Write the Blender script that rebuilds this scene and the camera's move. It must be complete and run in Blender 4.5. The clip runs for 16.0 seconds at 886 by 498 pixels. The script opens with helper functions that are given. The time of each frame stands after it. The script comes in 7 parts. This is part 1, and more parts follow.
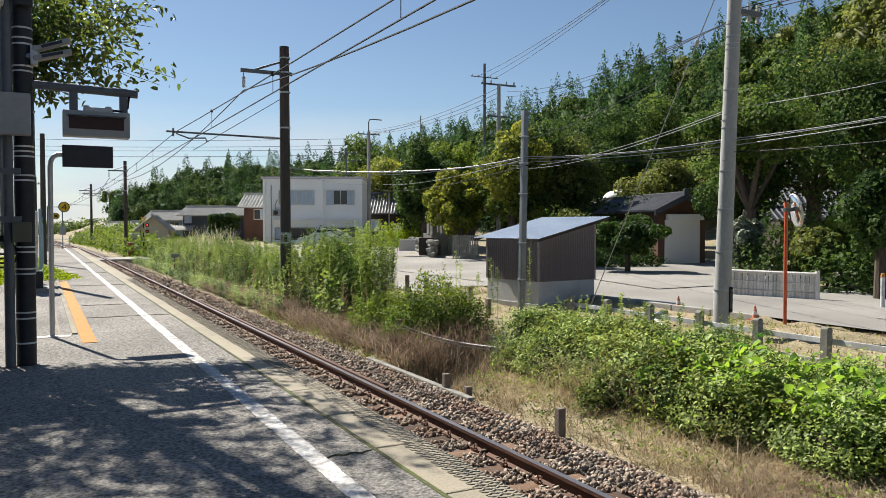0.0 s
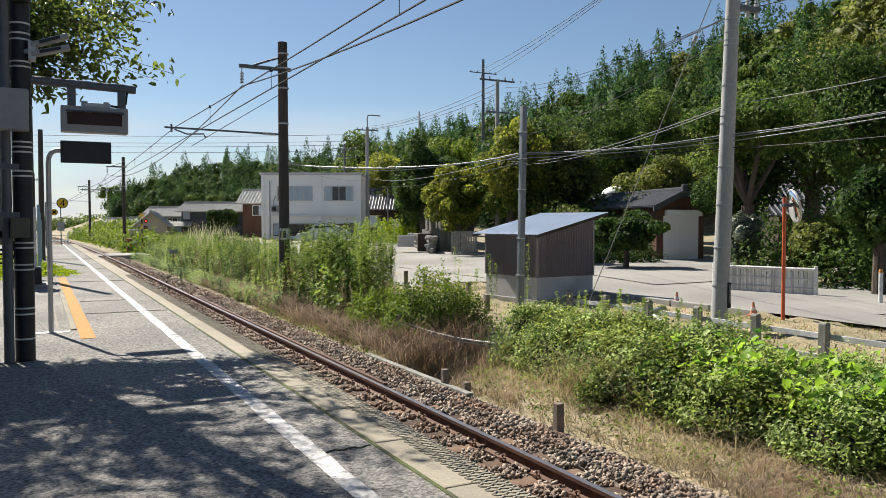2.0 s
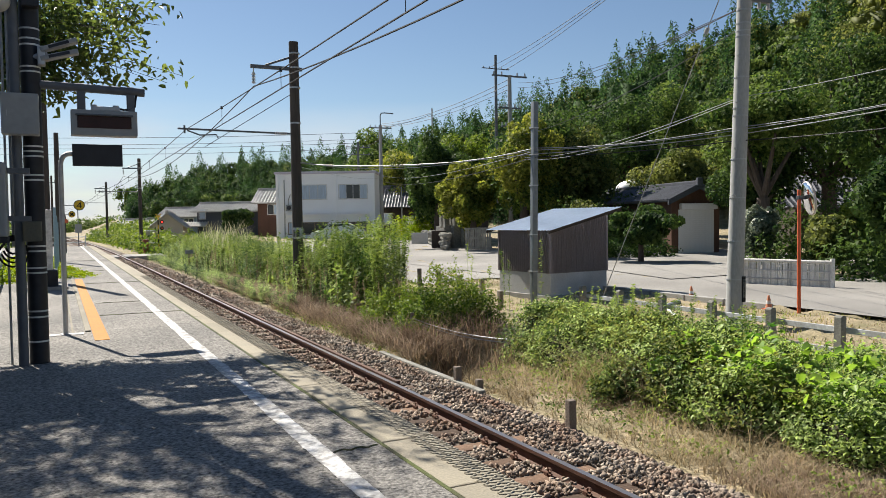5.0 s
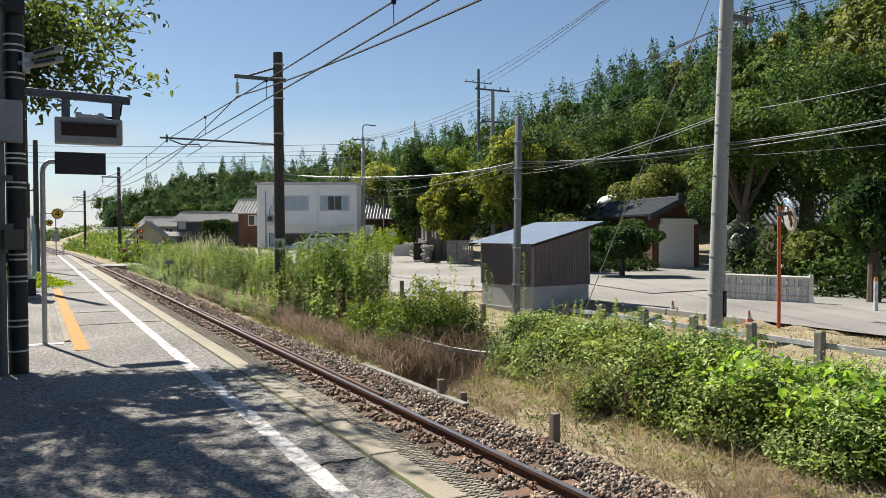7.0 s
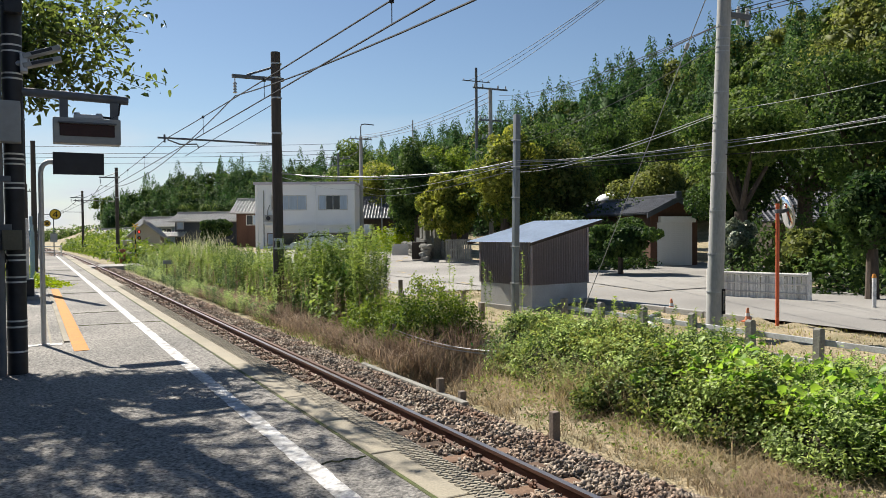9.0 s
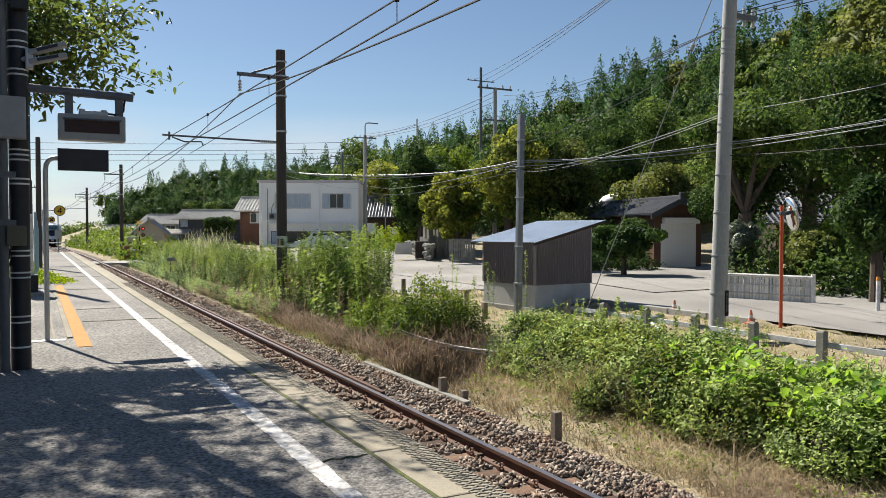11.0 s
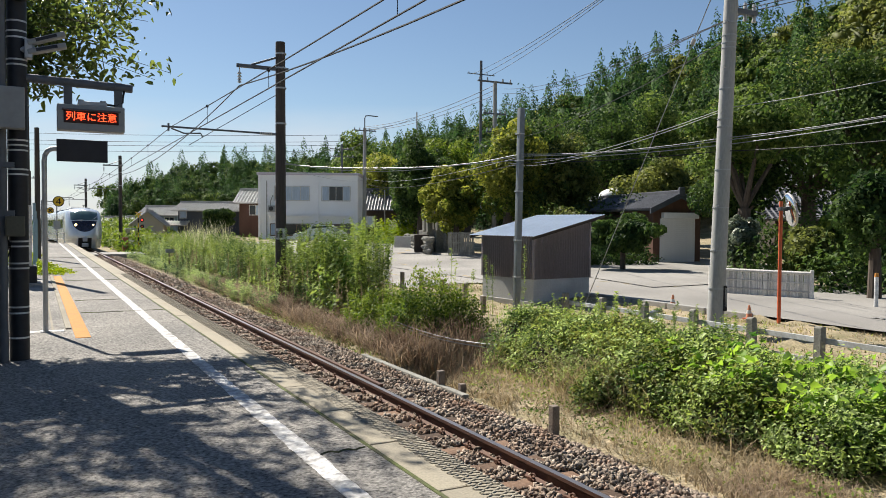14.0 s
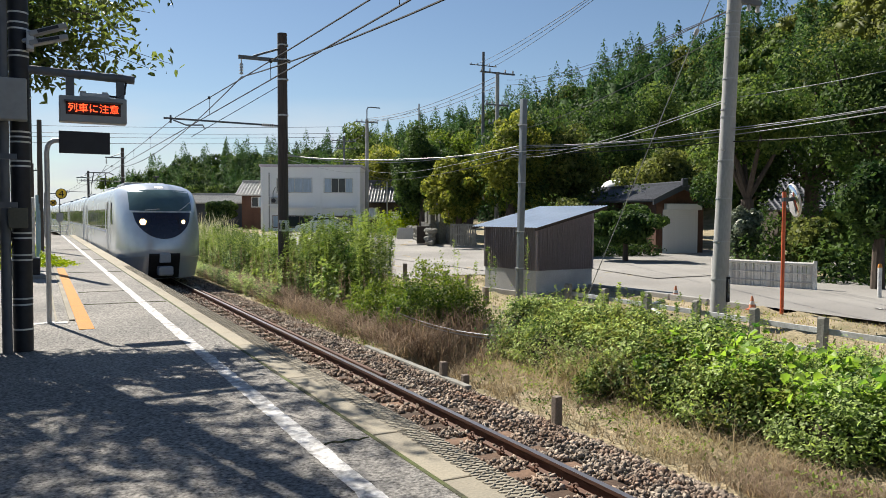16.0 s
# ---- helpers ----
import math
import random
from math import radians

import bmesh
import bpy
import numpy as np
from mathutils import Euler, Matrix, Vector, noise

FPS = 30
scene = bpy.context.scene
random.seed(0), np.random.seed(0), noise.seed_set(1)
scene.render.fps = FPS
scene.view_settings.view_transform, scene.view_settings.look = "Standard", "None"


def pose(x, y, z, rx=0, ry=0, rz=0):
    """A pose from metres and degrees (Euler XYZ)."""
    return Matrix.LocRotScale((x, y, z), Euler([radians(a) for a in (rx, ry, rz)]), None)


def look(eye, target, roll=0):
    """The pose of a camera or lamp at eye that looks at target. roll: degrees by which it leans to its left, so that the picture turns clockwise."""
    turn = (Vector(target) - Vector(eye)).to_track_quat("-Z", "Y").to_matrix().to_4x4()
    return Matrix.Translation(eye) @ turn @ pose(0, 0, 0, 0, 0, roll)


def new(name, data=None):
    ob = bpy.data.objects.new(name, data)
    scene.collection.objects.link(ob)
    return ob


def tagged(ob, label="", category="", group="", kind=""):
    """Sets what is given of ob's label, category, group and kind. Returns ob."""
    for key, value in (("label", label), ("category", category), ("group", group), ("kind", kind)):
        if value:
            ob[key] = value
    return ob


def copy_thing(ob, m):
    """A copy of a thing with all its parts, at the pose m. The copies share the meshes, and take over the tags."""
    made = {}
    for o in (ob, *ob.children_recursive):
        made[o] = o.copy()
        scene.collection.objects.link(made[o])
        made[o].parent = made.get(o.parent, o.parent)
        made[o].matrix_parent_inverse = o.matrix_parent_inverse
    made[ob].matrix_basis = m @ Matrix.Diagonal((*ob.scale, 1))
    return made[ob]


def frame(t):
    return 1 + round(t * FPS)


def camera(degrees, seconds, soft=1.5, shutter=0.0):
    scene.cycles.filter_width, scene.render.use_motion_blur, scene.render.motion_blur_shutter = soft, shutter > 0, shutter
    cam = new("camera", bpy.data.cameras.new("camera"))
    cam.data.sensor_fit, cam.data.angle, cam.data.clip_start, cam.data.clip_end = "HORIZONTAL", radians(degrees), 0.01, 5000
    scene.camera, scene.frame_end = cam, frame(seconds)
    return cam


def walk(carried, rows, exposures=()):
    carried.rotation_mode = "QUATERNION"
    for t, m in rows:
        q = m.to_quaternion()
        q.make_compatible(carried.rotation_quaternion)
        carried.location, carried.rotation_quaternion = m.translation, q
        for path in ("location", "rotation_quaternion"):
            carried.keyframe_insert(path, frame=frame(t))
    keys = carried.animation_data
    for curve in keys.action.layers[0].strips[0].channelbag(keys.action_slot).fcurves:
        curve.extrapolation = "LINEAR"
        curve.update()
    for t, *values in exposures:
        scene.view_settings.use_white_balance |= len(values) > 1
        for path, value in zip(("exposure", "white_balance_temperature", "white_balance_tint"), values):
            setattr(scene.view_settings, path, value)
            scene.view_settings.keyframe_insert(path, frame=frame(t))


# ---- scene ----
# ---------- camera ----------
cam = camera(59.2, 16.0, soft=0.55)


def aim(x, y, z, yaw, pitch, roll):
    """A camera pose: yaw to the right of the track's direction, pitch up, roll, in degrees."""
    ya, pi = radians(yaw), radians(pitch)
    way = Vector((math.sin(ya) * math.cos(pi), math.cos(ya) * math.cos(pi), math.sin(pi)))
    return look((x, y, z), Vector((x, y, z)) + way, roll)


walk(cam, [
    (0.0, aim(-0.000, 0.000, 1.400, 27.357, -1.619, -0.000)),
    (0.5, aim(-0.002, -0.004, 1.404, 27.295, -1.625, 0.015)),
    (1.0, aim(0.001, 0.005, 1.403, 27.323, -1.661, 0.099)),
    (1.5, aim(-0.003, 0.006, 1.404, 27.428, -1.781, 0.110)),
    (2.0, aim(-0.001, -0.005, 1.396, 27.453, -1.914, -0.028)),
    (2.5, aim(0.008, -0.006, 1.400, 27.343, -2.153, -0.359)),
    (3.0, aim(0.044, -0.023, 1.410, 27.009, -2.393, -0.743)),
    (3.5, aim(0.068, -0.036, 1.413, 26.562, -2.526, -1.024)),
    (4.0, aim(0.075, -0.051, 1.412, 25.961, -2.535, -1.081)),
    (6.5, aim(0.021, 0.011, 1.406, 27.477, -1.361, -0.206)),
    (7.0, aim(0.012, -0.001, 1.406, 27.740, -1.241, -0.220)),
    (7.5, aim(0.011, 0.004, 1.407, 27.869, -1.201, -0.307)),
    (8.0, aim(0.003, 0.009, 1.401, 27.965, -1.186, -0.356)),
    (8.5, aim(0.002, 0.002, 1.408, 27.958, -1.276, -0.451)),
    (9.0, aim(0.004, 0.004, 1.404, 27.866, -1.316, -0.466)),
    (11.5, aim(0.005, -0.000, 1.400, 27.610, -1.356, 0.047)),
    (12.0, aim(0.003, -0.004, 1.400, 27.625, -1.352, 0.058)),
    (12.5, aim(0.005, -0.003, 1.400, 27.644, -1.387, 0.126)),
    (13.0, aim(0.007, 0.005, 1.402, 27.687, -1.485, 0.207)),
    (13.5, aim(0.004, 0.003, 1.401, 27.702, -1.640, 0.279)),
    (14.0, aim(0.006, 0.003, 1.401, 27.693, -1.841, 0.379)),
    (14.5, aim(0.001, 0.000, 1.398, 27.680, -2.051, 0.414)),
    (15.0, aim(-0.002, 0.008, 1.399, 27.665, -2.256, 0.408)),
    (15.5, aim(0.003, 0.004, 1.398, 27.566, -2.422, 0.352)),
    (16.0, aim(0.006, 0.008, 1.393, 27.514, -2.448, 0.273))
])

# ---------- daylight ----------
SUN_WAY = Vector((-0.25, 0.97, 1.0)).normalized()  # towards the sun
sky_world = bpy.data.worlds.new("sky")
sky_world.use_nodes = True
scene.world = sky_world
wn, wl = sky_world.node_tree.nodes, sky_world.node_tree.links
wn.clear()
w_out, w_bg = wn.new("ShaderNodeOutputWorld"), wn.new("ShaderNodeBackground")
w_sky = wn.new("ShaderNodeTexSky")
w_sky.sky_type, w_sky.sun_disc = "NISHITA", False
w_sky.sun_elevation = math.asin(SUN_WAY.z)
w_sky.sun_rotation = math.atan2(SUN_WAY.x, SUN_WAY.y)
w_sky.air_density, w_sky.dust_density, w_sky.ozone_density = 1.0, 0.25, 3.2
w_bg.inputs["Strength"].default_value = 0.050
# low clouds near the horizon
w_tc, w_sep = wn.new("ShaderNodeTexCoord"), wn.new("ShaderNodeSeparateXYZ")
w_map = wn.new("ShaderNodeMapping")
w_map.inputs["Scale"].default_value = (4.0, 4.0, 14.0)
w_noise, w_ramp, w_elev, w_mul, w_mix = (wn.new("ShaderNodeTexNoise"), wn.new("ShaderNodeValToRGB"), wn.new("ShaderNodeMapRange"),
                                         wn.new("ShaderNodeMath"), wn.new("ShaderNodeMixRGB"))
w_noise.inputs["Scale"].default_value, w_noise.inputs["Detail"].default_value = 1.3, 7.0
w_ramp.color_ramp.elements[0].position, w_ramp.color_ramp.elements[1].position = 0.36, 0.60
w_elev.inputs["From Min"].default_value, w_elev.inputs["From Max"].default_value = 0.085, 0.15
w_elev.inputs["To Min"].default_value, w_elev.inputs["To Max"].default_value = 0.9, 0.0
w_mul.operation = "MULTIPLY"
w_mix.inputs["Color2"].default_value = (7.3, 7.9, 8.7, 1)
wl.new(w_tc.outputs["Generated"], w_sep.inputs[0])
wl.new(w_tc.outputs["Generated"], w_map.inputs[0])
wl.new(w_map.outputs[0], w_noise.inputs["Vector"])
wl.new(w_noise.outputs["Fac"], w_ramp.inputs[0])
wl.new(w_sep.outputs["Z"], w_elev.inputs["Value"])
wl.new(w_ramp.outputs["Color"], w_mul.inputs[0])
wl.new(w_elev.outputs[0], w_mul.inputs[1])
wl.new(w_mul.outputs[0], w_mix.inputs["Fac"])
wl.new(w_sky.outputs[0], w_mix.inputs["Color1"])
wl.new(w_mix.outputs[0], w_bg.inputs["Color"])
wl.new(w_bg.outputs[0], w_out.inputs[0])
sun = new("sun", bpy.data.lights.new("sun", "SUN"))
sun.data.energy, sun.data.angle, sun.data.color = 5.0, radians(0.55), (1.0, 0.94, 0.84)
sun.matrix_world = look((0, 0, 60), Vector((0, 0, 60)) - SUN_WAY)
scene.view_settings.exposure = 0.92


# ---------- materials ----------
def mat(name, base, rough=0.85, var=0.25, fine=40.0, coarse=1.5, bump=0.25, metal=0.0, tint=None, island=False, spec=0.35, stretch=(1, 1, 1), rnd=0.0):
    """A surface: base colour varied at a coarse and a fine scale, with fine relief. tint: a second colour for stains."""
    m = bpy.data.materials.new(name)
    m.use_nodes = True
    n, l = m.node_tree.nodes, m.node_tree.links
    b = n["Principled BSDF"]
    b.inputs["Metallic"].default_value, b.inputs["Specular IOR Level"].default_value = metal, spec
    tc, mp = n.new("ShaderNodeTexCoord"), n.new("ShaderNodeMapping")
    mp.inputs["Scale"].default_value = stretch
    l.new(tc.outputs["Object"], mp.inputs[0])
    n1, n2 = n.new("ShaderNodeTexNoise"), n.new("ShaderNodeTexNoise")
    for t, s, d in ((n1, coarse, 5.0), (n2, fine, 3.0)):
        t.inputs["Scale"].default_value, t.inputs["Detail"].default_value = s, d
        l.new(mp.outputs[0], t.inputs["Vector"])
    mix = n.new("ShaderNodeMixRGB")
    c2 = tint if tint else tuple(c * (1 - var) for c in base)
    mix.inputs["Color1"].default_value, mix.inputs["Color2"].default_value = (*base, 1), (*c2, 1)
    rp = n.new("ShaderNodeMapRange")
    rp.inputs["From Min"].default_value, rp.inputs["From Max"].default_value = 0.35, 0.68
    l.new(n1.outputs["Fac"], rp.inputs["Value"])
    l.new(rp.outputs[0], mix.inputs["Fac"])
    hs = n.new("ShaderNodeHueSaturation")
    l.new(mix.outputs[0], hs.inputs["Color"])
    mr = n.new("ShaderNodeMapRange")
    mr.inputs["From Min"].default_value, mr.inputs["From Max"].default_value = 0.25, 0.75
    mr.inputs["To Min"].default_value, mr.inputs["To Max"].default_value = 1 - var, 1 + var
    l.new(n2.outputs["Fac"], mr.inputs["Value"])
    last = mr.outputs[0]
    if island or rnd:
        src = n.new("ShaderNodeNewGeometry").outputs["Random Per Island"] if island else n.new("ShaderNodeObjectInfo").outputs["Random"]
        r2, mu = n.new("ShaderNodeMapRange"), n.new("ShaderNodeMath")
        k = rnd if rnd else 0.35
        r2.inputs["To Min"].default_value, r2.inputs["To Max"].default_value = 1 - k, 1 + k
        mu.operation = "MULTIPLY"
        l.new(src, r2.inputs["Value"])
        l.new(r2.outputs[0], mu.inputs[0])
        l.new(last, mu.inputs[1])
        last = mu.outputs[0]
    l.new(last, hs.inputs["Value"])
    l.new(hs.outputs[0], b.inputs["Base Color"])
    rr = n.new("ShaderNodeMapRange")
    rr.inputs["To Min"].default_value, rr.inputs["To Max"].default_value = max(0.02, rough - 0.12), min(1, rough + 0.1)
    l.new(n1.outputs["Fac"], rr.inputs["Value"])
    l.new(rr.outputs[0], b.inputs["Roughness"])
    if bump:
        bp = n.new("ShaderNodeBump")
        bp.inputs["Strength"].default_value, bp.inputs["Distance"].default_value = bump, 0.02
        l.new(n2.outputs["Fac"], bp.inputs["Height"])
        l.new(bp.outputs[0], b.inputs["Normal"])
    return m


def leaf_mat(name, dark, light, passing=0.35, gloss=0.45):
    """Leaves: each one its own shade between two greens, part of the light passing through."""
    m = bpy.data.materials.new(name)
    m.use_nodes = True
    n, l = m.node_tree.nodes, m.node_tree.links
    b, out = n["Principled BSDF"], n["Material Output"]
    b.inputs["Roughness"].default_value, b.inputs["Specular IOR Level"].default_value = max(gloss, 0.42), 0.22 if gloss < 0.5 else 0.10
    geo, mix, tr, sh = n.new("ShaderNodeNewGeometry"), n.new("ShaderNodeMixRGB"), n.new("ShaderNodeBsdfTranslucent"), n.new("ShaderNodeMixShader")
    tc, ns, ad = n.new("ShaderNodeTexCoord"), n.new("ShaderNodeTexNoise"), n.new("ShaderNodeMath")
    ns.inputs["Scale"].default_value = 0.45
    l.new(tc.outputs["Object"], ns.inputs["Vector"])
    ad.operation, ad.use_clamp = "MULTIPLY_ADD", True
    ad.inputs[1].default_value = 0.95
    sub = n.new("ShaderNodeMapRange")
    sub.inputs["From Min"].default_value, sub.inputs["From Max"].default_value = 0.35, 0.65
    sub.inputs["To Min"].default_value, sub.inputs["To Max"].default_value = -0.4, 0.45
    l.new(ns.outputs["Fac"], sub.inputs["Value"])
    l.new(geo.outputs["Random Per Island"], ad.inputs[0])
    l.new(sub.outputs[0], ad.inputs[2])
    mix.inputs["Color1"].default_value, mix.inputs["Color2"].default_value = (*dark, 1), (*light, 1)
    l.new(ad.outputs[0], mix.inputs["Fac"])
    l.new(mix.outputs[0], b.inputs["Base Color"])
    br = n.new("ShaderNodeHueSaturation")
    br.inputs["Value"].default_value, br.inputs["Saturation"].default_value = 1.9, 1.1
    l.new(mix.outputs[0], br.inputs["Color"])
    l.new(br.outputs[0], tr.inputs["Color"])
    sh.inputs["Fac"].default_value = passing * 0.75
    l.new(b.outputs[0], sh.inputs[1])
    l.new(tr.outputs[0], sh.inputs[2])
    l.new(sh.outputs[0], out.inputs["Surface"])
    return m


def glow(name, colour, strength):
    m = bpy.data.materials.new(name)
    m.use_nodes = True
    b = m.node_tree.nodes["Principled BSDF"]
    b.inputs["Base Color"].default_value = (*colour, 1)
    b.inputs["Emission Color"].default_value, b.inputs["Emission Strength"].default_value = (*colour, 1), strength
    return m


def glass(name, colour, rough=0.08, coat=0.0):
    """Dark glazing seen from outside."""
    m = mat(name, colour, rough, 0.15, 3, 0.7, 0.0, spec=0.5)
    m.node_tree.nodes["Principled BSDF"].inputs["Coat Weight"].default_value = coat
    return m


M = {
    "asphalt": mat("asphalt", (0.245, 0.228, 0.204), 0.9, 0.85, 42, 0.5, 1.0, tint=(0.165, 0.157, 0.146)),
    "kerb": mat("platform_kerb", (0.33, 0.29, 0.215), 0.9, 0.16, 60, 1.3, 0.3, tint=(0.245, 0.225, 0.18), rnd=0.10),
    "chevron": mat("kerb_pattern", (0.28, 0.25, 0.195), 0.92, 0.2, 60, 2, 0.3, rnd=0.08),
    "white": mat("worn_white_line", (0.62, 0.61, 0.60), 0.8, 0.42, 26, 9, 1.0, tint=(0.30, 0.29, 0.275)),
    "orange": mat("orange_line", (0.50, 0.205, 0.030), 0.85, 0.12, 40, 5, 0.3, tint=(0.42, 0.19, 0.05)),
    "moss": mat("joint_moss", (0.09, 0.11, 0.03), 0.95, 0.4, 60, 4, 0.5, tint=(0.05, 0.045, 0.035)),
    "concrete": mat("concrete", (0.34, 0.33, 0.31), 0.9, 0.2, 35, 1.5, 0.3, tint=(0.25, 0.24, 0.22)),
    "post": mat("weathered_post", (0.21, 0.17, 0.135), 0.9, 0.3, 40, 3, 0.4, tint=(0.15, 0.12, 0.1)),
    "greypost": mat("grey_concrete_post", (0.27, 0.26, 0.23), 0.92, 0.25, 35, 4, 0.35, tint=(0.17, 0.165, 0.145)),
    "rail_side": mat("rusty_rail", (0.115, 0.052, 0.030), 0.75, 0.3, 60, 4, 0.2, tint=(0.075, 0.036, 0.024), stretch=(1, 0.2, 1)),
    "rail_top": mat("polished_rail_head", (0.42, 0.36, 0.33), 0.33, 0.12, 20, 4, 0.02, metal=0.9),
    "sleeper": mat("timber_sleeper", (0.14, 0.085, 0.055), 0.9, 0.35, 50, 3, 0.5, rnd=0.6, stretch=(0.15, 1, 1)),
    "ballast": mat("ballast_stone", (0.300, 0.255, 0.205), 0.92, 0.3, 30, 1.6, 0.4, tint=(0.185, 0.115, 0.078), island=True, rnd=0.55),
    "ballast_bed": mat("ballast_bed", (0.15, 0.125, 0.10), 0.95, 0.6, 26, 0.8, 1.0, tint=(0.10, 0.075, 0.06)),
    "soil": mat("dry_grassy_soil", (0.33, 0.265, 0.170), 0.95, 0.5, 26, 1.1, 1.0, tint=(0.175, 0.155, 0.080)),
    "road": mat("road_asphalt", (0.30, 0.285, 0.262), 0.9, 0.25, 40, 0.22, 0.4, tint=(0.205, 0.195, 0.18)),
    "galv": mat("galvanised_steel", (0.40, 0.41, 0.42), 0.5, 0.12, 20, 2, 0.05, metal=0.55),
    "dark_steel": mat("dark_painted_steel", (0.020, 0.021, 0.026), 0.55, 0.25, 15, 2, 0.05),
    "grey_paint": mat("grey_painted_steel", (0.30, 0.31, 0.31), 0.55, 0.1, 12, 1.5, 0.03),
    "slate_paint": mat("slate_painted_steel", (0.105, 0.115, 0.13), 0.5, 0.15, 12, 1.5, 0.03),
    "panel_dark": mat("dark_sign_back", (0.028, 0.030, 0.038), 0.6, 0.15, 10, 2, 0.02),
    "band": mat("white_band", (0.66, 0.66, 0.64), 0.5, 0.2, 25, 6, 0.05, tint=(0.4, 0.4, 0.4)),
    "timber_pole": mat("tarred_pole", (0.055, 0.045, 0.040), 0.85, 0.3, 20, 1.5, 0.25, tint=(0.09, 0.078, 0.068), stretch=(1, 1, 0.1)),
    "pole_concrete": mat("concrete_pole", (0.36, 0.36, 0.35), 0.85, 0.12, 30, 1.2, 0.15, tint=(0.28, 0.28, 0.27), stretch=(1, 1, 0.3)),
    "cable": mat("cable", (0.018, 0.018, 0.02), 0.6, 0.1, 5, 1, 0.0),
    "cable_grey": mat("sunlit_grey_cable", (0.34, 0.34, 0.34), 0.45, 0.1, 5, 1, 0.0),
    "insulator": mat("insulator", (0.45, 0.44, 0.42), 0.3, 0.1, 10, 2, 0.0, spec=0.6),
    "shed_brown": mat("brown_corrugated_sheet", (0.265, 0.222, 0.225), 0.65, 0.12, 20, 0.8, 0.05, tint=(0.220, 0.184, 0.186)),
    "shed_base": mat("shed_block_base", (0.46, 0.46, 0.46), 0.92, 0.12, 25, 1.2, 0.2, tint=(0.34, 0.34, 0.335)),
    "tin_roof": mat("blue_grey_tin_roof", (0.56, 0.65, 0.77), 0.38, 0.08, 12, 1.0, 0.03, metal=0.3, tint=(0.47, 0.56, 0.68)),
    "plaster": mat("white_render", (0.87, 0.885, 0.91), 0.9, 0.05, 15, 0.4, 0.1, tint=(0.80, 0.815, 0.84)),
    "plaster_trim": mat("lilac_grey_fascia", (0.50, 0.47, 0.54), 0.8, 0.1, 15, 0.6, 0.05),
    "tile_dark": mat("dark_roof_tile", (0.085, 0.090, 0.105), 0.5, 0.25, 8, 1.2, 0.05, spec=0.32),
    "tile_light": mat("silver_roof_tile", (0.36, 0.355, 0.33), 0.45, 0.2, 8, 1.2, 0.05, spec=0.5),
    "wood_dark": mat("dark_timber", (0.060, 0.046, 0.036), 0.85, 0.25, 30, 1.5, 0.2, stretch=(1, 1, 0.15)),
    "wood_red": mat("red_brown_timber", (0.115, 0.058, 0.038), 0.8, 0.2, 30, 1.5, 0.15, stretch=(1, 1, 0.15)),
    "slate_wall": mat("slate_grey_cladding", (0.075, 0.085, 0.10), 0.8, 0.15, 12, 0.7, 0.1),
    "blue_wall": mat("pale_blue_cladding", (0.22, 0.28, 0.33), 0.8, 0.1, 12, 0.7, 0.05),
    "cream": mat("cream_wall", (0.52, 0.46, 0.37), 0.9, 0.1, 12, 0.8, 0.1),
    "shutter": mat("roller_shutter", (0.74, 0.73, 0.72), 0.6, 0.06, 8, 1, 0.02),
    "bamboo": mat("weathered_bamboo", (0.68, 0.65, 0.60), 0.7, 0.2, 30, 2, 0.1, rnd=0.25),
    "stone": mat("garden_stone", (0.26, 0.25, 0.22), 0.92, 0.3, 14, 1.5, 0.5, tint=(0.16, 0.155, 0.13), rnd=0.2),
    "red_paint": mat("orange_red_paint", (0.56, 0.115, 0.045), 0.5, 0.12, 15, 2, 0.03),
    "mirror": mat("mirror_face", (0.80, 0.82, 0.84), 0.05, 0.03, 5, 1, 0.0, metal=1.0),
    "window": glass("dark_window", (0.030, 0.036, 0.046)),
    "curtain": mat("pale_curtain", (0.44, 0.53, 0.64), 0.9, 0.15, 9, 2, 0.1, stretch=(4, 4, 0.3)),
    "black": mat("black_rubber", (0.012, 0.012, 0.013), 0.8, 0.2, 10, 2, 0.1),
    "yellow": mat("yellow_sign", (0.72, 0.46, 0.03), 0.55, 0.08, 12, 2, 0.02),
    "train_skin": mat("silver_white_train_paint", (0.50, 0.545, 0.60), 0.26, 0.04, 6, 0.4, 0.0, metal=0.35, spec=0.5),
    "train_grey": mat("grey_train_skirt", (0.33, 0.345, 0.37), 0.4, 0.05, 8, 0.6, 0.02),
    "train_glass": glass("tinted_train_glass", (0.020, 0.022, 0.035)),
    "screen_glass": glass("green_tinted_windscreen", (0.075, 0.125, 0.130), 0.05),
    "bark": mat("bark", (0.085, 0.065, 0.050), 0.95, 0.35, 18, 1.5, 0.8, stretch=(1, 1, 0.25)),
    # dark brown that paints in the shade between the bank's leaves
    "gap_shade": mat("bank_gap_shade", (0.060, 0.048, 0.030), 0.95, 0.5, 30, 4, 1.0, tint=(0.035, 0.042, 0.018)),
    "pale_rail": mat("pale_painted_rail", (0.52, 0.53, 0.54), 0.8, 0.2, 25, 3, 0.15, tint=(0.36, 0.36, 0.35)),
    "under": mat("under_gear", (0.020, 0.019, 0.019), 0.85, 0.3, 12, 1.5, 0.3),
}
M["lamp"] = glow("lit_headlamp", (1.0, 0.62, 0.24), 4.5)
M["lamp_white"] = glow("lit_marker_lamp", (1.0, 0.86, 0.62), 0.7)
M["led"] = glow("lit_led", (1.0, 0.07, 0.018), 1.7)
M["red_light"] = glow("lit_red_signal", (1.0, 0.05, 0.03), 1.2)
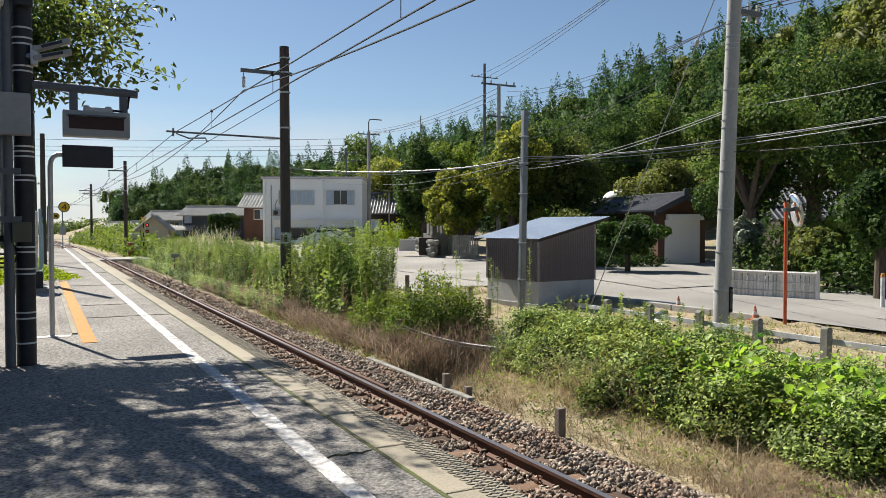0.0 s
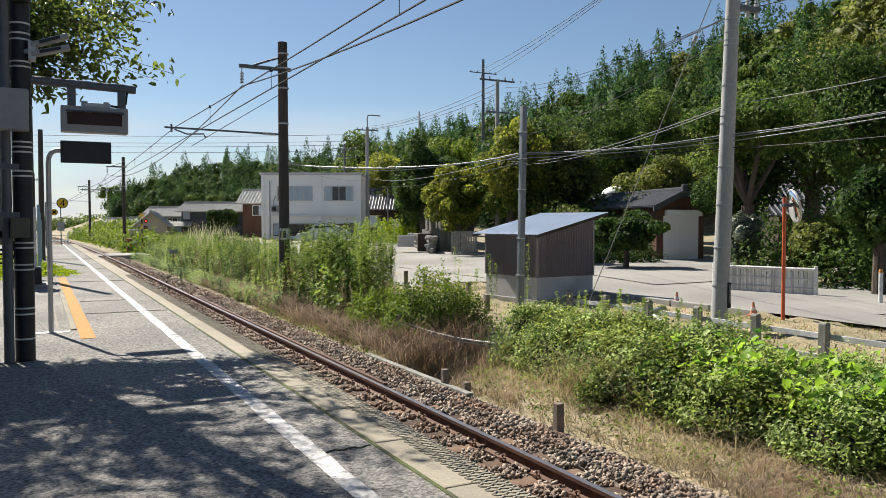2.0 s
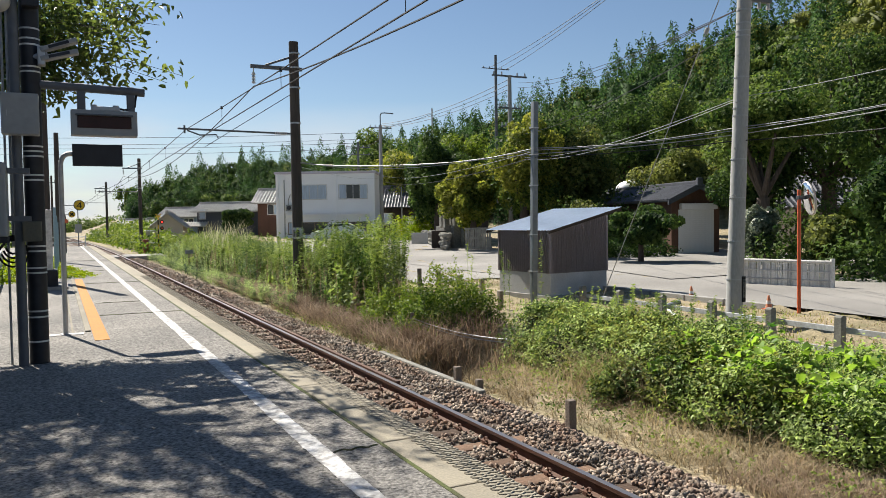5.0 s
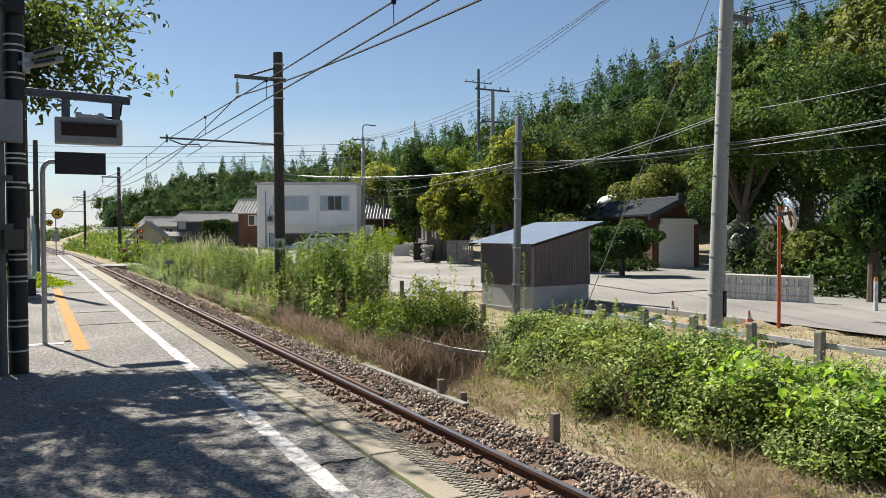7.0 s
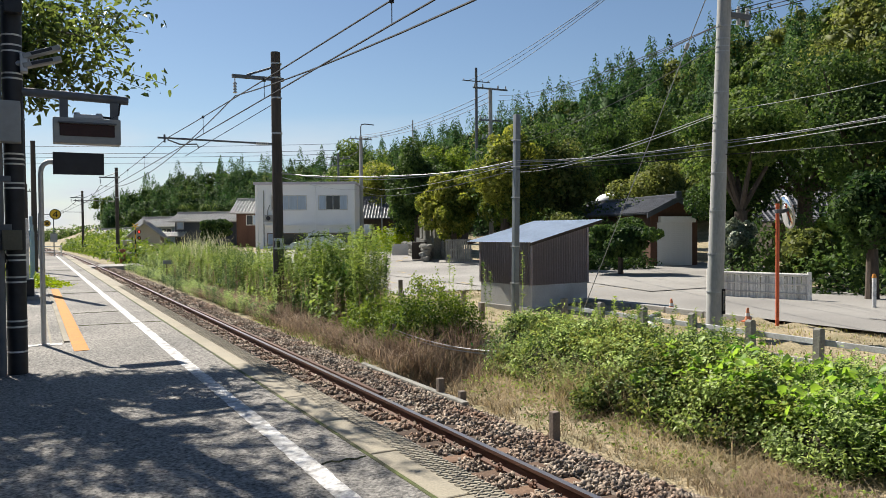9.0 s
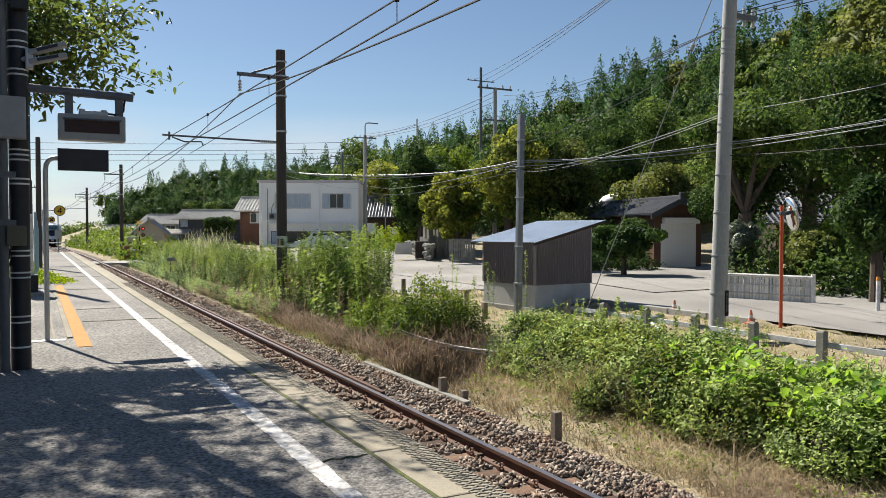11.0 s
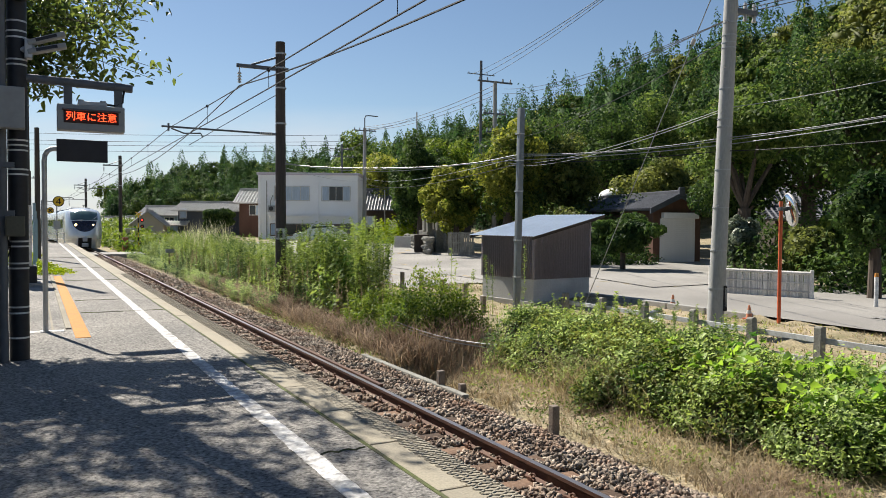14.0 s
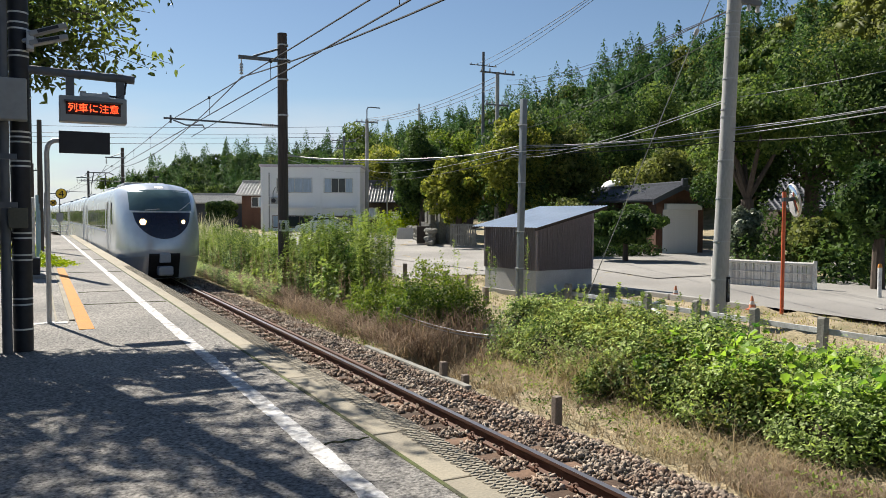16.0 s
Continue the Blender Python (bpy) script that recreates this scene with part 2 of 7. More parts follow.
L = {
    "cedar": leaf_mat("cedar_foliage", (0.016, 0.040, 0.016), (0.066, 0.120, 0.036), 0.36, 0.75),
    "broad": leaf_mat("broadleaf_foliage", (0.028, 0.058, 0.014), (0.148, 0.196, 0.050), 0.48, 0.6),
    "dark": leaf_mat("dark_evergreen_leaf", (0.018, 0.040, 0.013), (0.088, 0.135, 0.034), 0.38, 0.6),
    "bright": leaf_mat("bright_leaf", (0.045, 0.085, 0.014), (0.205, 0.260, 0.045), 0.42, 0.5),
    "gold": leaf_mat("yellow_green_leaf", (0.055, 0.085, 0.016), (0.265, 0.270, 0.055), 0.52, 0.55),
    "olive": leaf_mat("olive_leaf", (0.045, 0.064, 0.018), (0.205, 0.220, 0.062), 0.48, 0.55),
    "weed": leaf_mat("weed_leaf", (0.034, 0.074, 0.014), (0.275, 0.335, 0.090), 0.50, 0.5),
    "kudzu": leaf_mat("vine_leaf", (0.045, 0.115, 0.02), (0.26, 0.375, 0.065), 0.55, 0.45),
    "ivy": leaf_mat("small_vine_leaf", (0.022, 0.055, 0.018), (0.330, 0.400, 0.150), 0.58, 0.42),
    "straw": leaf_mat("dry_grass", (0.15, 0.115, 0.07), (0.42, 0.34, 0.21), 0.3, 0.7),
    "brown": leaf_mat("dead_stalks", (0.115, 0.08, 0.055), (0.31, 0.23, 0.155), 0.25, 0.75),
    "pink": leaf_mat("reddish_grass", (0.14, 0.10, 0.072), (0.40, 0.31, 0.225), 0.3, 0.75),
    "plume": leaf_mat("pale_grass_plume", (0.30, 0.30, 0.18), (0.52, 0.50, 0.34), 0.3, 0.75),
    "cherry": leaf_mat("cherry_leaf", (0.028, 0.052, 0.016), (0.140, 0.172, 0.044), 0.50, 0.40),
    "lime": leaf_mat("yellow_green_ground_leaf", (0.13, 0.19, 0.016), (0.34, 0.40, 0.03), 0.40, 0.5),
    "white": leaf_mat("pale_shining_leaf", (0.06, 0.085, 0.045), (0.30, 0.33, 0.24), 0.2, 0.2),
}


# ---------- builders ----------
ORIGIN = {}


def thing(name, at, label, category, group="", kind=""):
    ob = new(name)
    ob.empty_display_size = 0.2
    ob.location = at
    ORIGIN[ob] = Vector(at)
    return tagged(ob, label, category, group, kind)


def link(name, me, parent, label=""):
    ob = new(name, me)
    if parent is not None:
        ob.parent = parent
        ORIGIN[ob] = ORIGIN.get(parent, Vector())
    if label:
        ob["label"] = label
    return ob


def part(name, bm, material, parent=None, label="", smooth=False):
    """One bmesh, in world coordinates, as one mesh object under a thing or a part."""
    o = ORIGIN.get(parent, Vector())
    if o.length:
        bmesh.ops.translate(bm, verts=bm.verts, vec=-o)
    bmesh.ops.recalc_face_normals(bm, faces=bm.faces)
    me = bpy.data.meshes.new(name)
    bm.to_mesh(me)
    bm.free()
    for m in (material if isinstance(material, (list, tuple)) else (material,)):
        me.materials.append(m)
    if smooth:
        me.polygons.foreach_set("use_smooth", [True] * len(me.polygons))
        me.set_sharp_from_angle(angle=radians(38))
    return link(name, me, parent, label)


def raw(name, verts, faces, material, parent=None, label="", slots=None):
    """A mesh from arrays of vertices and of equal-sided faces."""
    verts, faces = np.asarray(verts, np.float32), np.asarray(faces, np.int32)
    o = ORIGIN.get(parent, Vector())
    verts = verts - np.array(o, np.float32)
    me = bpy.data.meshes.new(name)
    k = faces.shape[1]
    me.vertices.add(len(verts))
    me.vertices.foreach_set("co", verts.ravel())
    me.loops.add(faces.size)
    me.loops.foreach_set("vertex_index", faces.ravel())
    me.polygons.add(len(faces))
    me.polygons.foreach_set("loop_start", np.arange(len(faces), dtype=np.int32) * k)
    for m in (material if isinstance(material, (list, tuple)) else (material,)):
        me.materials.append(m)
    if slots is not None:
        me.polygons.foreach_set("material_index", np.asarray(slots, np.int32))
    me.update(calc_edges=True)
    me.validate()
    return link(name, me, parent, label)


def box(bm, x0, x1, y0, y1, z0, z1, bevel=0.0, m=None):
    g = bmesh.ops.create_cube(bm, size=1.0, matrix=Matrix.Translation(((x0 + x1) / 2, (y0 + y1) / 2, (z0 + z1) / 2)) @ Matrix.Diagonal((x1 - x0, y1 - y0, z1 - z0, 1)))
    vs = g["verts"]
    if bevel:
        r = bmesh.ops.bevel(bm, geom=list({e for v in vs for e in v.link_edges}), offset=bevel, segments=2, affect="EDGES", profile=0.6)
        vs = list({v for f in r["faces"] for v in f.verts} | {v for v in vs if v.is_valid})
    if m is not None:
        bmesh.ops.transform(bm, matrix=m, verts=vs)
    return vs


def rod(bm, a, b, r0, r1=None, seg=12):
    """A round bar from a to b."""
    a, b = Vector(a), Vector(b)
    r1 = r0 if r1 is None else r1
    m = Matrix.Translation((a + b) / 2) @ (b - a).to_track_quat("Z", "Y").to_matrix().to_4x4()
    return bmesh.ops.create_cone(bm, cap_ends=True, segments=seg, radius1=r0, radius2=max(r1, 1e-4), depth=(b - a).length, matrix=m)["verts"]


def pipe(bm, pts, r, seg=8):
    """A bent round bar through the points."""
    pts = [Vector(p) for p in pts]
    rings, up = [], Vector((0.13, 0.21, 0.97))
    for i, p in enumerate(pts):
        d = (pts[min(i + 1, len(pts) - 1)] - pts[max(i - 1, 0)]).normalized()
        a = d.cross(up)
        if a.length < 0.05:
            a = d.cross(Vector((1, 0, 0)))
        a.normalize()
        c = a.cross(d)
        rings.append([bm.verts.new(p + (a * math.cos(q) + c * math.sin(q)) * r) for q in (2 * math.pi * k / seg for k in range(seg))])
    for u, v in zip(rings, rings[1:]):
        for k in range(seg):
            bm.faces.new((u[k], u[(k + 1) % seg], v[(k + 1) % seg], v[k]))
    bm.faces.new(rings[0][::-1]), bm.faces.new(rings[-1])


def sag(a, b, drop, n=14):
    a, b = Vector(a), Vector(b)
    return [a.lerp(b, i / n) - Vector((0, 0, 4 * drop * (i / n) * (1 - i / n))) for i in range(n + 1)]


def prism(bm, outline, y0, y1, axis="y"):
    """An outline (a, z) drawn out along y, or (y, z) along x."""
    def put(a, z, t):
        return bm.verts.new((a, t, z) if axis == "y" else (t, a, z))
    f, k = [put(a, z, y0) for a, z in outline], [put(a, z, y1) for a, z in outline]
    n = len(outline)
    for i in range(n):
        bm.faces.new((f[i], f[(i + 1) % n], k[(i + 1) % n], k[i]))
    bm.faces.new(f), bm.faces.new(k[::-1])
    return f + k


def quads(centres, normals, length, width, rng, droop=0.0, along=None):
    """Leaves: one pointed four-cornered blade each, at the centres, about facing the normals."""
    n = len(centres)
    nn = normals / np.maximum(np.linalg.norm(normals, axis=1, keepdims=True), 1e-6)
    t = rng.normal(size=(n, 3)) if along is None else along + 0.25 * rng.normal(size=(n, 3))
    t -= nn * np.sum(t * nn, axis=1, keepdims=True)
    t /= np.maximum(np.linalg.norm(t, axis=1, keepdims=True), 1e-6)
    s = np.cross(nn, t)
    le, wi = (np.asarray(q).reshape(-1, 1) * (0.7 + 0.6 * rng.random((n, 1))) for q in (length, width))
    v = np.stack([centres - t * le * 0.5, centres + s * wi * 0.5 + nn * wi * 0.12, centres + t * le * 0.5 - np.array([0, 0, 1.0]) * droop * le,
                  centres - s * wi * 0.5 + nn * wi * 0.12], 1).reshape(-1, 3)
    return v, np.arange(4 * n).reshape(n, 4)


def folded(centres, normals, length, width, rng, along=None, droop=0.2, fold=0.22):
    """Leaves of two joined halves, folded a little along the midrib."""
    n = len(centres)
    nn = normals / np.maximum(np.linalg.norm(normals, axis=1, keepdims=True), 1e-6)
    t = rng.normal(size=(n, 3)) if along is None else along + 0.3 * rng.normal(size=(n, 3))
    t -= nn * np.sum(t * nn, axis=1, keepdims=True)
    t /= np.maximum(np.linalg.norm(t, axis=1, keepdims=True), 1e-6)
    s = np.cross(nn, t)
    k = 0.65 + 0.7 * rng.random((n, 1))
    le, wi = length * k, width * k
    down = np.array([0, 0, -1.0]) * droop * le
    base, tip = centres - t * le * 0.5, centres + t * le * 0.5 + down
    rows = [base]
    for q in (1, -1):
        rows += [centres - t * le * 0.28 + q * s * wi * 0.5 + nn * wi * fold, centres + t * le * 0.2 + q * s * wi * 0.42 + nn * wi * fold + down * 0.4]
    rows.append(tip)
    v = np.stack(rows, 1).reshape(-1, 3)
    i = np.arange(n)[:, None] * 6
    return v, np.concatenate([i + np.array([0, 1, 2, 5]), i + np.array([0, 5, 4, 3])])


CUBE_V = np.array([(a, b, c) for c in (-1, 1) for a, b in ((-1, -1), (1, -1), (1, 1), (-1, 1))], float) / math.sqrt(3)
CUBE_F = np.array([(0, 3, 2, 1), (4, 5, 6, 7), (0, 1, 5, 4), (1, 2, 6, 5), (2, 3, 7, 6), (3, 0, 4, 7)])


def core(rng, centre_at, radii):
    """The dense inside of a leafy lump."""
    return (CUBE_V + 0.12 * rng.normal(size=(8, 3))) * np.asarray(radii) + np.asarray(centre_at), CUBE_F


def merge(pieces):
    vs, fs, k = [], [], 0
    for v, f in pieces:
        vs.append(v), fs.append(f + k)
        k += len(v)
    return np.concatenate(vs), np.concatenate(fs)


def puff(rng, centre, radii, n, size, flat=0.6, shell=0.35):
    """Leaves in the outer shell of a lump, facing mostly outwards and up."""
    d = rng.normal(size=(n, 3))
    d /= np.linalg.norm(d, axis=1, keepdims=True)
    r = 1 - shell * rng.random((n, 1)) ** 1.5
    c = np.asarray(centre) + d * r * np.asarray(radii)
    nr = d + flat * np.array([0, 0, 1.0]) + 0.75 * rng.normal(size=(n, 3))
    return quads(c, nr, size, size * 0.62, rng, droop=0.15)


# ---------- the lie of the land ----------
def smooth(a, b, v):
    t = np.clip((np.asarray(v, float) - a) / (b - a), 0, 1)
    return t * t * (3 - 2 * t)


RIDGE = np.array([(-60, 330, 0), (16, 276, 0), (45, 258, 12.5), (76, 222, 14), (88, 186, 15), (94, 142, 17), (99, 108, 21), (104, 78, 25), (108, 52, 29),
                  (118, 20, 30), (140, -40, 34)], float)


def land(x, y):
    """Height of the ground: the trackside strip, the field and road beside it, the wooded hill behind."""
    x, y = np.broadcast_arrays(np.asarray(x, float), np.asarray(y, float))
    z = -1.22 + 0.34 * smooth(5.6, 10.2, x) + 0.24 * smooth(10.6, 13.2, x) + 0.12 * smooth(13, 26, x)
    z = z + 0.55 * smooth(38, 85, y + 0.6 * x) * smooth(7, 16, x)
    z = z - 0.85 * np.exp(-((y - 12.4 - 0.25 * (x - 6)) / 0.75) ** 2) * smooth(5.0, 5.8, x) * (1 - smooth(8.8, 9.8, x))
    best_d, best_h = np.full(x.shape, 1e9), np.zeros(x.shape)
    for p, q in zip(RIDGE, RIDGE[1:]):
        d = q[:2] - p[:2]
        t = np.clip(((x - p[0]) * d[0] + (y - p[1]) * d[1]) / (d @ d), 0, 1)
        dist = np.hypot(x - p[0] - t * d[0], y - p[1] - t * d[1])
        h = p[2] + t * (q[2] - p[2])
        near = dist < best_d
        best_d, best_h = np.where(near, dist, best_d), np.where(near, h, best_h)
    wide = np.where(y > 150, 48.0, 56.0)
    return z + best_h * (1 - smooth(0, 1, best_d / wide))


def build_ground():
    xs = np.unique(np.concatenate([np.linspace(-1500, -60, 10), np.linspace(-60, -4, 16), np.linspace(-4, 16, 81), np.linspace(16, 60, 60), np.linspace(60, 180, 40), np.linspace(180, 1600, 10)]))
    ys = np.unique(np.concatenate([np.linspace(-900, -60, 8), np.linspace(-60, 0, 14), np.linspace(0, 24, 81), np.linspace(24, 90, 60), np.linspace(90, 360, 50), np.linspace(360, 2600, 12)]))
    gx, gy = np.meshgrid(xs, ys)
    gz = land(gx, gy)
    rng = np.random.default_rng(3)
    gz += 0.03 * rng.normal(size=gz.shape) * ((gx > 5.6) & (gx < 60))
    v = np.stack([gx, gy, gz], -1).reshape(-1, 3)
    w, h = len(xs), len(ys)
    i = (np.arange(h - 1)[:, None] * w + np.arange(w - 1)).ravel()
    ob = raw("ground", v, np.stack([i, i + 1, i + 1 + w, i + w], 1), M["soil"])
    ob.data.polygons.foreach_set("use_smooth", [True] * len(ob.data.polygons))
    tagged(ob, "dry grassy ground rising to a wooded hill", "ground", kind="structure")


def sheet(name, pts, material, label, lift=0.012, n=14):
    """A paved strip laid on the land between two lines of points."""
    (a0, a1), (b0, b1) = pts
    v = []
    for i in range(n + 1):
        for j in range(n + 1):
            p = Vector(a0).lerp(Vector(a1), i / n).lerp(Vector(b0).lerp(Vector(b1), i / n), j / n)
            v.append((p.x, p.y, float(land(p.x, p.y)) + lift))
    f = [(i * (n + 1) + j, i * (n + 1) + j + 1, (i + 1) * (n + 1) + j + 1, (i + 1) * (n + 1) + j) for i in range(n) for j in range(n)]
    return tagged(raw(name, v, f, material), label, "road", kind="structure")


def build_road():
    sheet("road", (((14.0, -30), (14.6, 62)), ((18.4, -30), (24.5, 62))), M["road"], "sunlit pale asphalt road beside the railway", 0.05, 40)
    sheet("forecourt", (((17.2, 18.6), (22.0, 40.0)), ((29.8, 17.8), (33.0, 38.0))), M["road"], "pale paved forecourt before the garage", 0.075, 20)
    sheet("gravel_yard", (((11.4, 24), (11.4, 60)), ((15.4, 22), (18.4, 60))), M["road"], "pale gravel yard beside the road", 0.03, 24)
    bm = bmesh.new()
    for y0, y1 in ((6.8, 10.6), (-3, 1)):
        vs = box(bm, 16.0, 16.15, y0, y1, -0.4, -0.39)
        for v in vs:
            v.co.z = float(land(v.co.x, v.co.y)) + 0.066
    tagged(part("road_marking", bm, M["white"]), "worn white line on the road", "marking", kind="structure")
    # low concrete kerb between the verge and the road
    kerb = thing("road_kerb", (14.0, 12.3, -0.6), "grey concrete kerb and drain wall along the road", "kerb", kind="structure")
    for i in range(7):
        y = 11.9 + i * 1.25
        bm = bmesh.new()
        z = float(land(13.9, y))
        box(bm, 13.75, 13.93, y, y + 1.2, z - 0.25, z + 0.13, 0.015)
        part("kerb_stone", bm, M["concrete"], kerb)


# ---------- railway ----------
def centre(y):
    return 3.75 - max(0.0, y - 45.0) ** 2 / 5200.0


RAIL_Z = -0.92
PROFILE = [(-0.0325, 0.0), (0.0325, 0.0), (0.0325, -0.035), (0.010, -0.05), (0.010, -0.125), (0.062, -0.14), (0.062, -0.153), (-0.062, -0.153),
           (-0.062, -0.14), (-0.010, -0.125), (-0.010, -0.05), (-0.0325, -0.035)]


def build_rail(off, y0=-12.0, y1=420.0, x_extra=0.0, name="rail", dz=0.0):
    ys = list(np.arange(y0, min(y1, 45), 3.0)) + list(np.arange(45, y1 + 1, 7.5)) if y1 > 45 else list(np.linspace(y0, y1, 6))
    bm = bmesh.new()
    rings = [[bm.verts.new((centre(y) + off + a, y, RAIL_Z + z + dz)) for a, z in PROFILE] for y in ys]
    n = len(PROFILE)
    for u, v in zip(rings, rings[1:]):
        for k in range(n):
            f = bm.faces.new((u[k], u[(k + 1) % n], v[(k + 1) % n], v[k]))
            f.material_index = 1 if k == 0 and dz == 0 else 0
    bm.faces.new(rings[0]), bm.faces.new(rings[-1])
    return tagged(part(name, bm, [M["rail_side"], M["rail_top"]]), "rusty brown steel rail with a polished head", "rail", "rails of the track", "structure")


def build_track():
    build_rail(-0.566)
    build_rail(0.566)
    build_rail(0.80, 10.6, 26.0, name="guard_rail", dz=-0.06)
    track = thing("track_bed", (3.75, 0, -1.15), "brown timber sleepers in grey-brown ballast", "track bed", kind="structure")
    # ballast bed
    bm = bmesh.new()
    ys = list(np.arange(-12, 46, 2.0)) + list(np.arange(46, 421, 9.0))
    prof = [(-1.55, -1.17), (-1.2, -1.09), (1.25, -1.085), (1.6, -1.12), (2.05, -1.26)]
    rings = [[bm.verts.new((centre(y) + a, y, z)) for a, z in prof] for y in ys]
    for u, v in zip(rings, rings[1:]):
        for k in range(len(prof) - 1):
            bm.faces.new((u[k], u[k + 1], v[k + 1], v[k]))
    part("ballast_bed", bm, M["ballast_bed"], track)
    rng = random.Random(4)
    bm = bmesh.new()
    box(bm, -1.03, 1.03, -0.11, 0.11, -0.13, 0.0, 0.012)
    first = part("sleeper", bm, M["sleeper"])
    first.parent = track
    for k in range(230):
        y = 0.6 + 0.62 * k
        ob = first if k == 0 else link("sleeper", first.data, track)
        ob.location = (centre(y) - 3.75, y, 0.075 + rng.uniform(-0.012, 0.006))
        ob.rotation_euler = (0, 0, rng.uniform(-0.012, 0.012))
    # spring clips on the far rail's inner and outer foot
    bm = bmesh.new()
    box(bm, -0.09, 0.09, -0.075, 0.075, 0.0, 0.015)
    for s in (-1, 1):
        pts = [Vector((s * 0.085, -0.03 + 0.035 * math.cos(a), 0.055 + 0.032 * math.sin(a))) for a in np.linspace(-2.4, 2.6, 9)]
        pipe(bm, pts, 0.011, 6)
        box(bm, s * 0.075 - 0.025, s * 0.075 + 0.025, 0.0, 0.05, 0.0, 0.04)
    clip = part("rail_clip", bm, M["rail_side"])
    clip.parent = track
    for k in range(70):
        y = 0.6 + 0.62 * k
        ob = clip if k == 0 else link("rail_clip", clip.data, track)
        ob.location = (0.566, y, 0.075)
    # loose stones
    rng = np.random.default_rng(8)
    base_v = np.array([(a, b, c) for c in (-1, 1) for a, b in ((-1, -1), (1, -1), (1, 1), (-1, 1))], float) * 0.72
    base_f = np.array([(0, 3, 2, 1), (4, 5, 6, 7), (0, 1, 5, 4), (1, 2, 6, 5), (2, 3, 7, 6), (3, 0, 4, 7)])
    kinds = [(base_v + 0.30 * rng.normal(size=(8, 3))) * np.array([1.15, 0.9, 0.7]) for _ in range(14)]
    pieces = []

    def scatter(n, y0, y1, power, xr, size):
        for _ in range(n):
            y = y0 + (y1 - y0) * rng.random() ** power
            a = rng.uniform(*xr)
            sleeper_gap = abs(((y - 0.6 + 0.31) % 0.62) - 0.31)
            if -1.03 < a < 1.03 and sleeper_gap < 0.125:
                continue
            z = np.interp(a, [q[0] for q in prof], [q[1] for q in prof])
            s = size * (0.55 + 0.75 * rng.random())
            q = Euler(rng.uniform(0, 6.28, 3)).to_matrix()
            v = kinds[rng.integers(14)] @ np.array(q).T * s + np.array([centre(y) + a, y, z + s * 0.25 + 0.03 * rng.random()])
            pieces.append((v, base_f))

    scatter(21000, 3.0, 26, 1.7, (0.0, 2.0), 0.025)
    scatter(5200, 26, 70, 1.3, (0.1, 2.0), 0.045)
    v, f = merge(pieces)
    ob = raw("ballast_stones", v, f, M["ballast"], track)
    ob["kind"] = "stuff"
    # concrete edge of the little culvert beside the ballast
    bm = bmesh.new()
    box(bm, 5.54, 5.65, 9.9, 13.9, -1.42, -1.10, 0.015)
    tagged(part("culvert_edge", bm, M["greypost"]), "concrete coping of a culvert beside the ballast", "culvert", kind="structure")


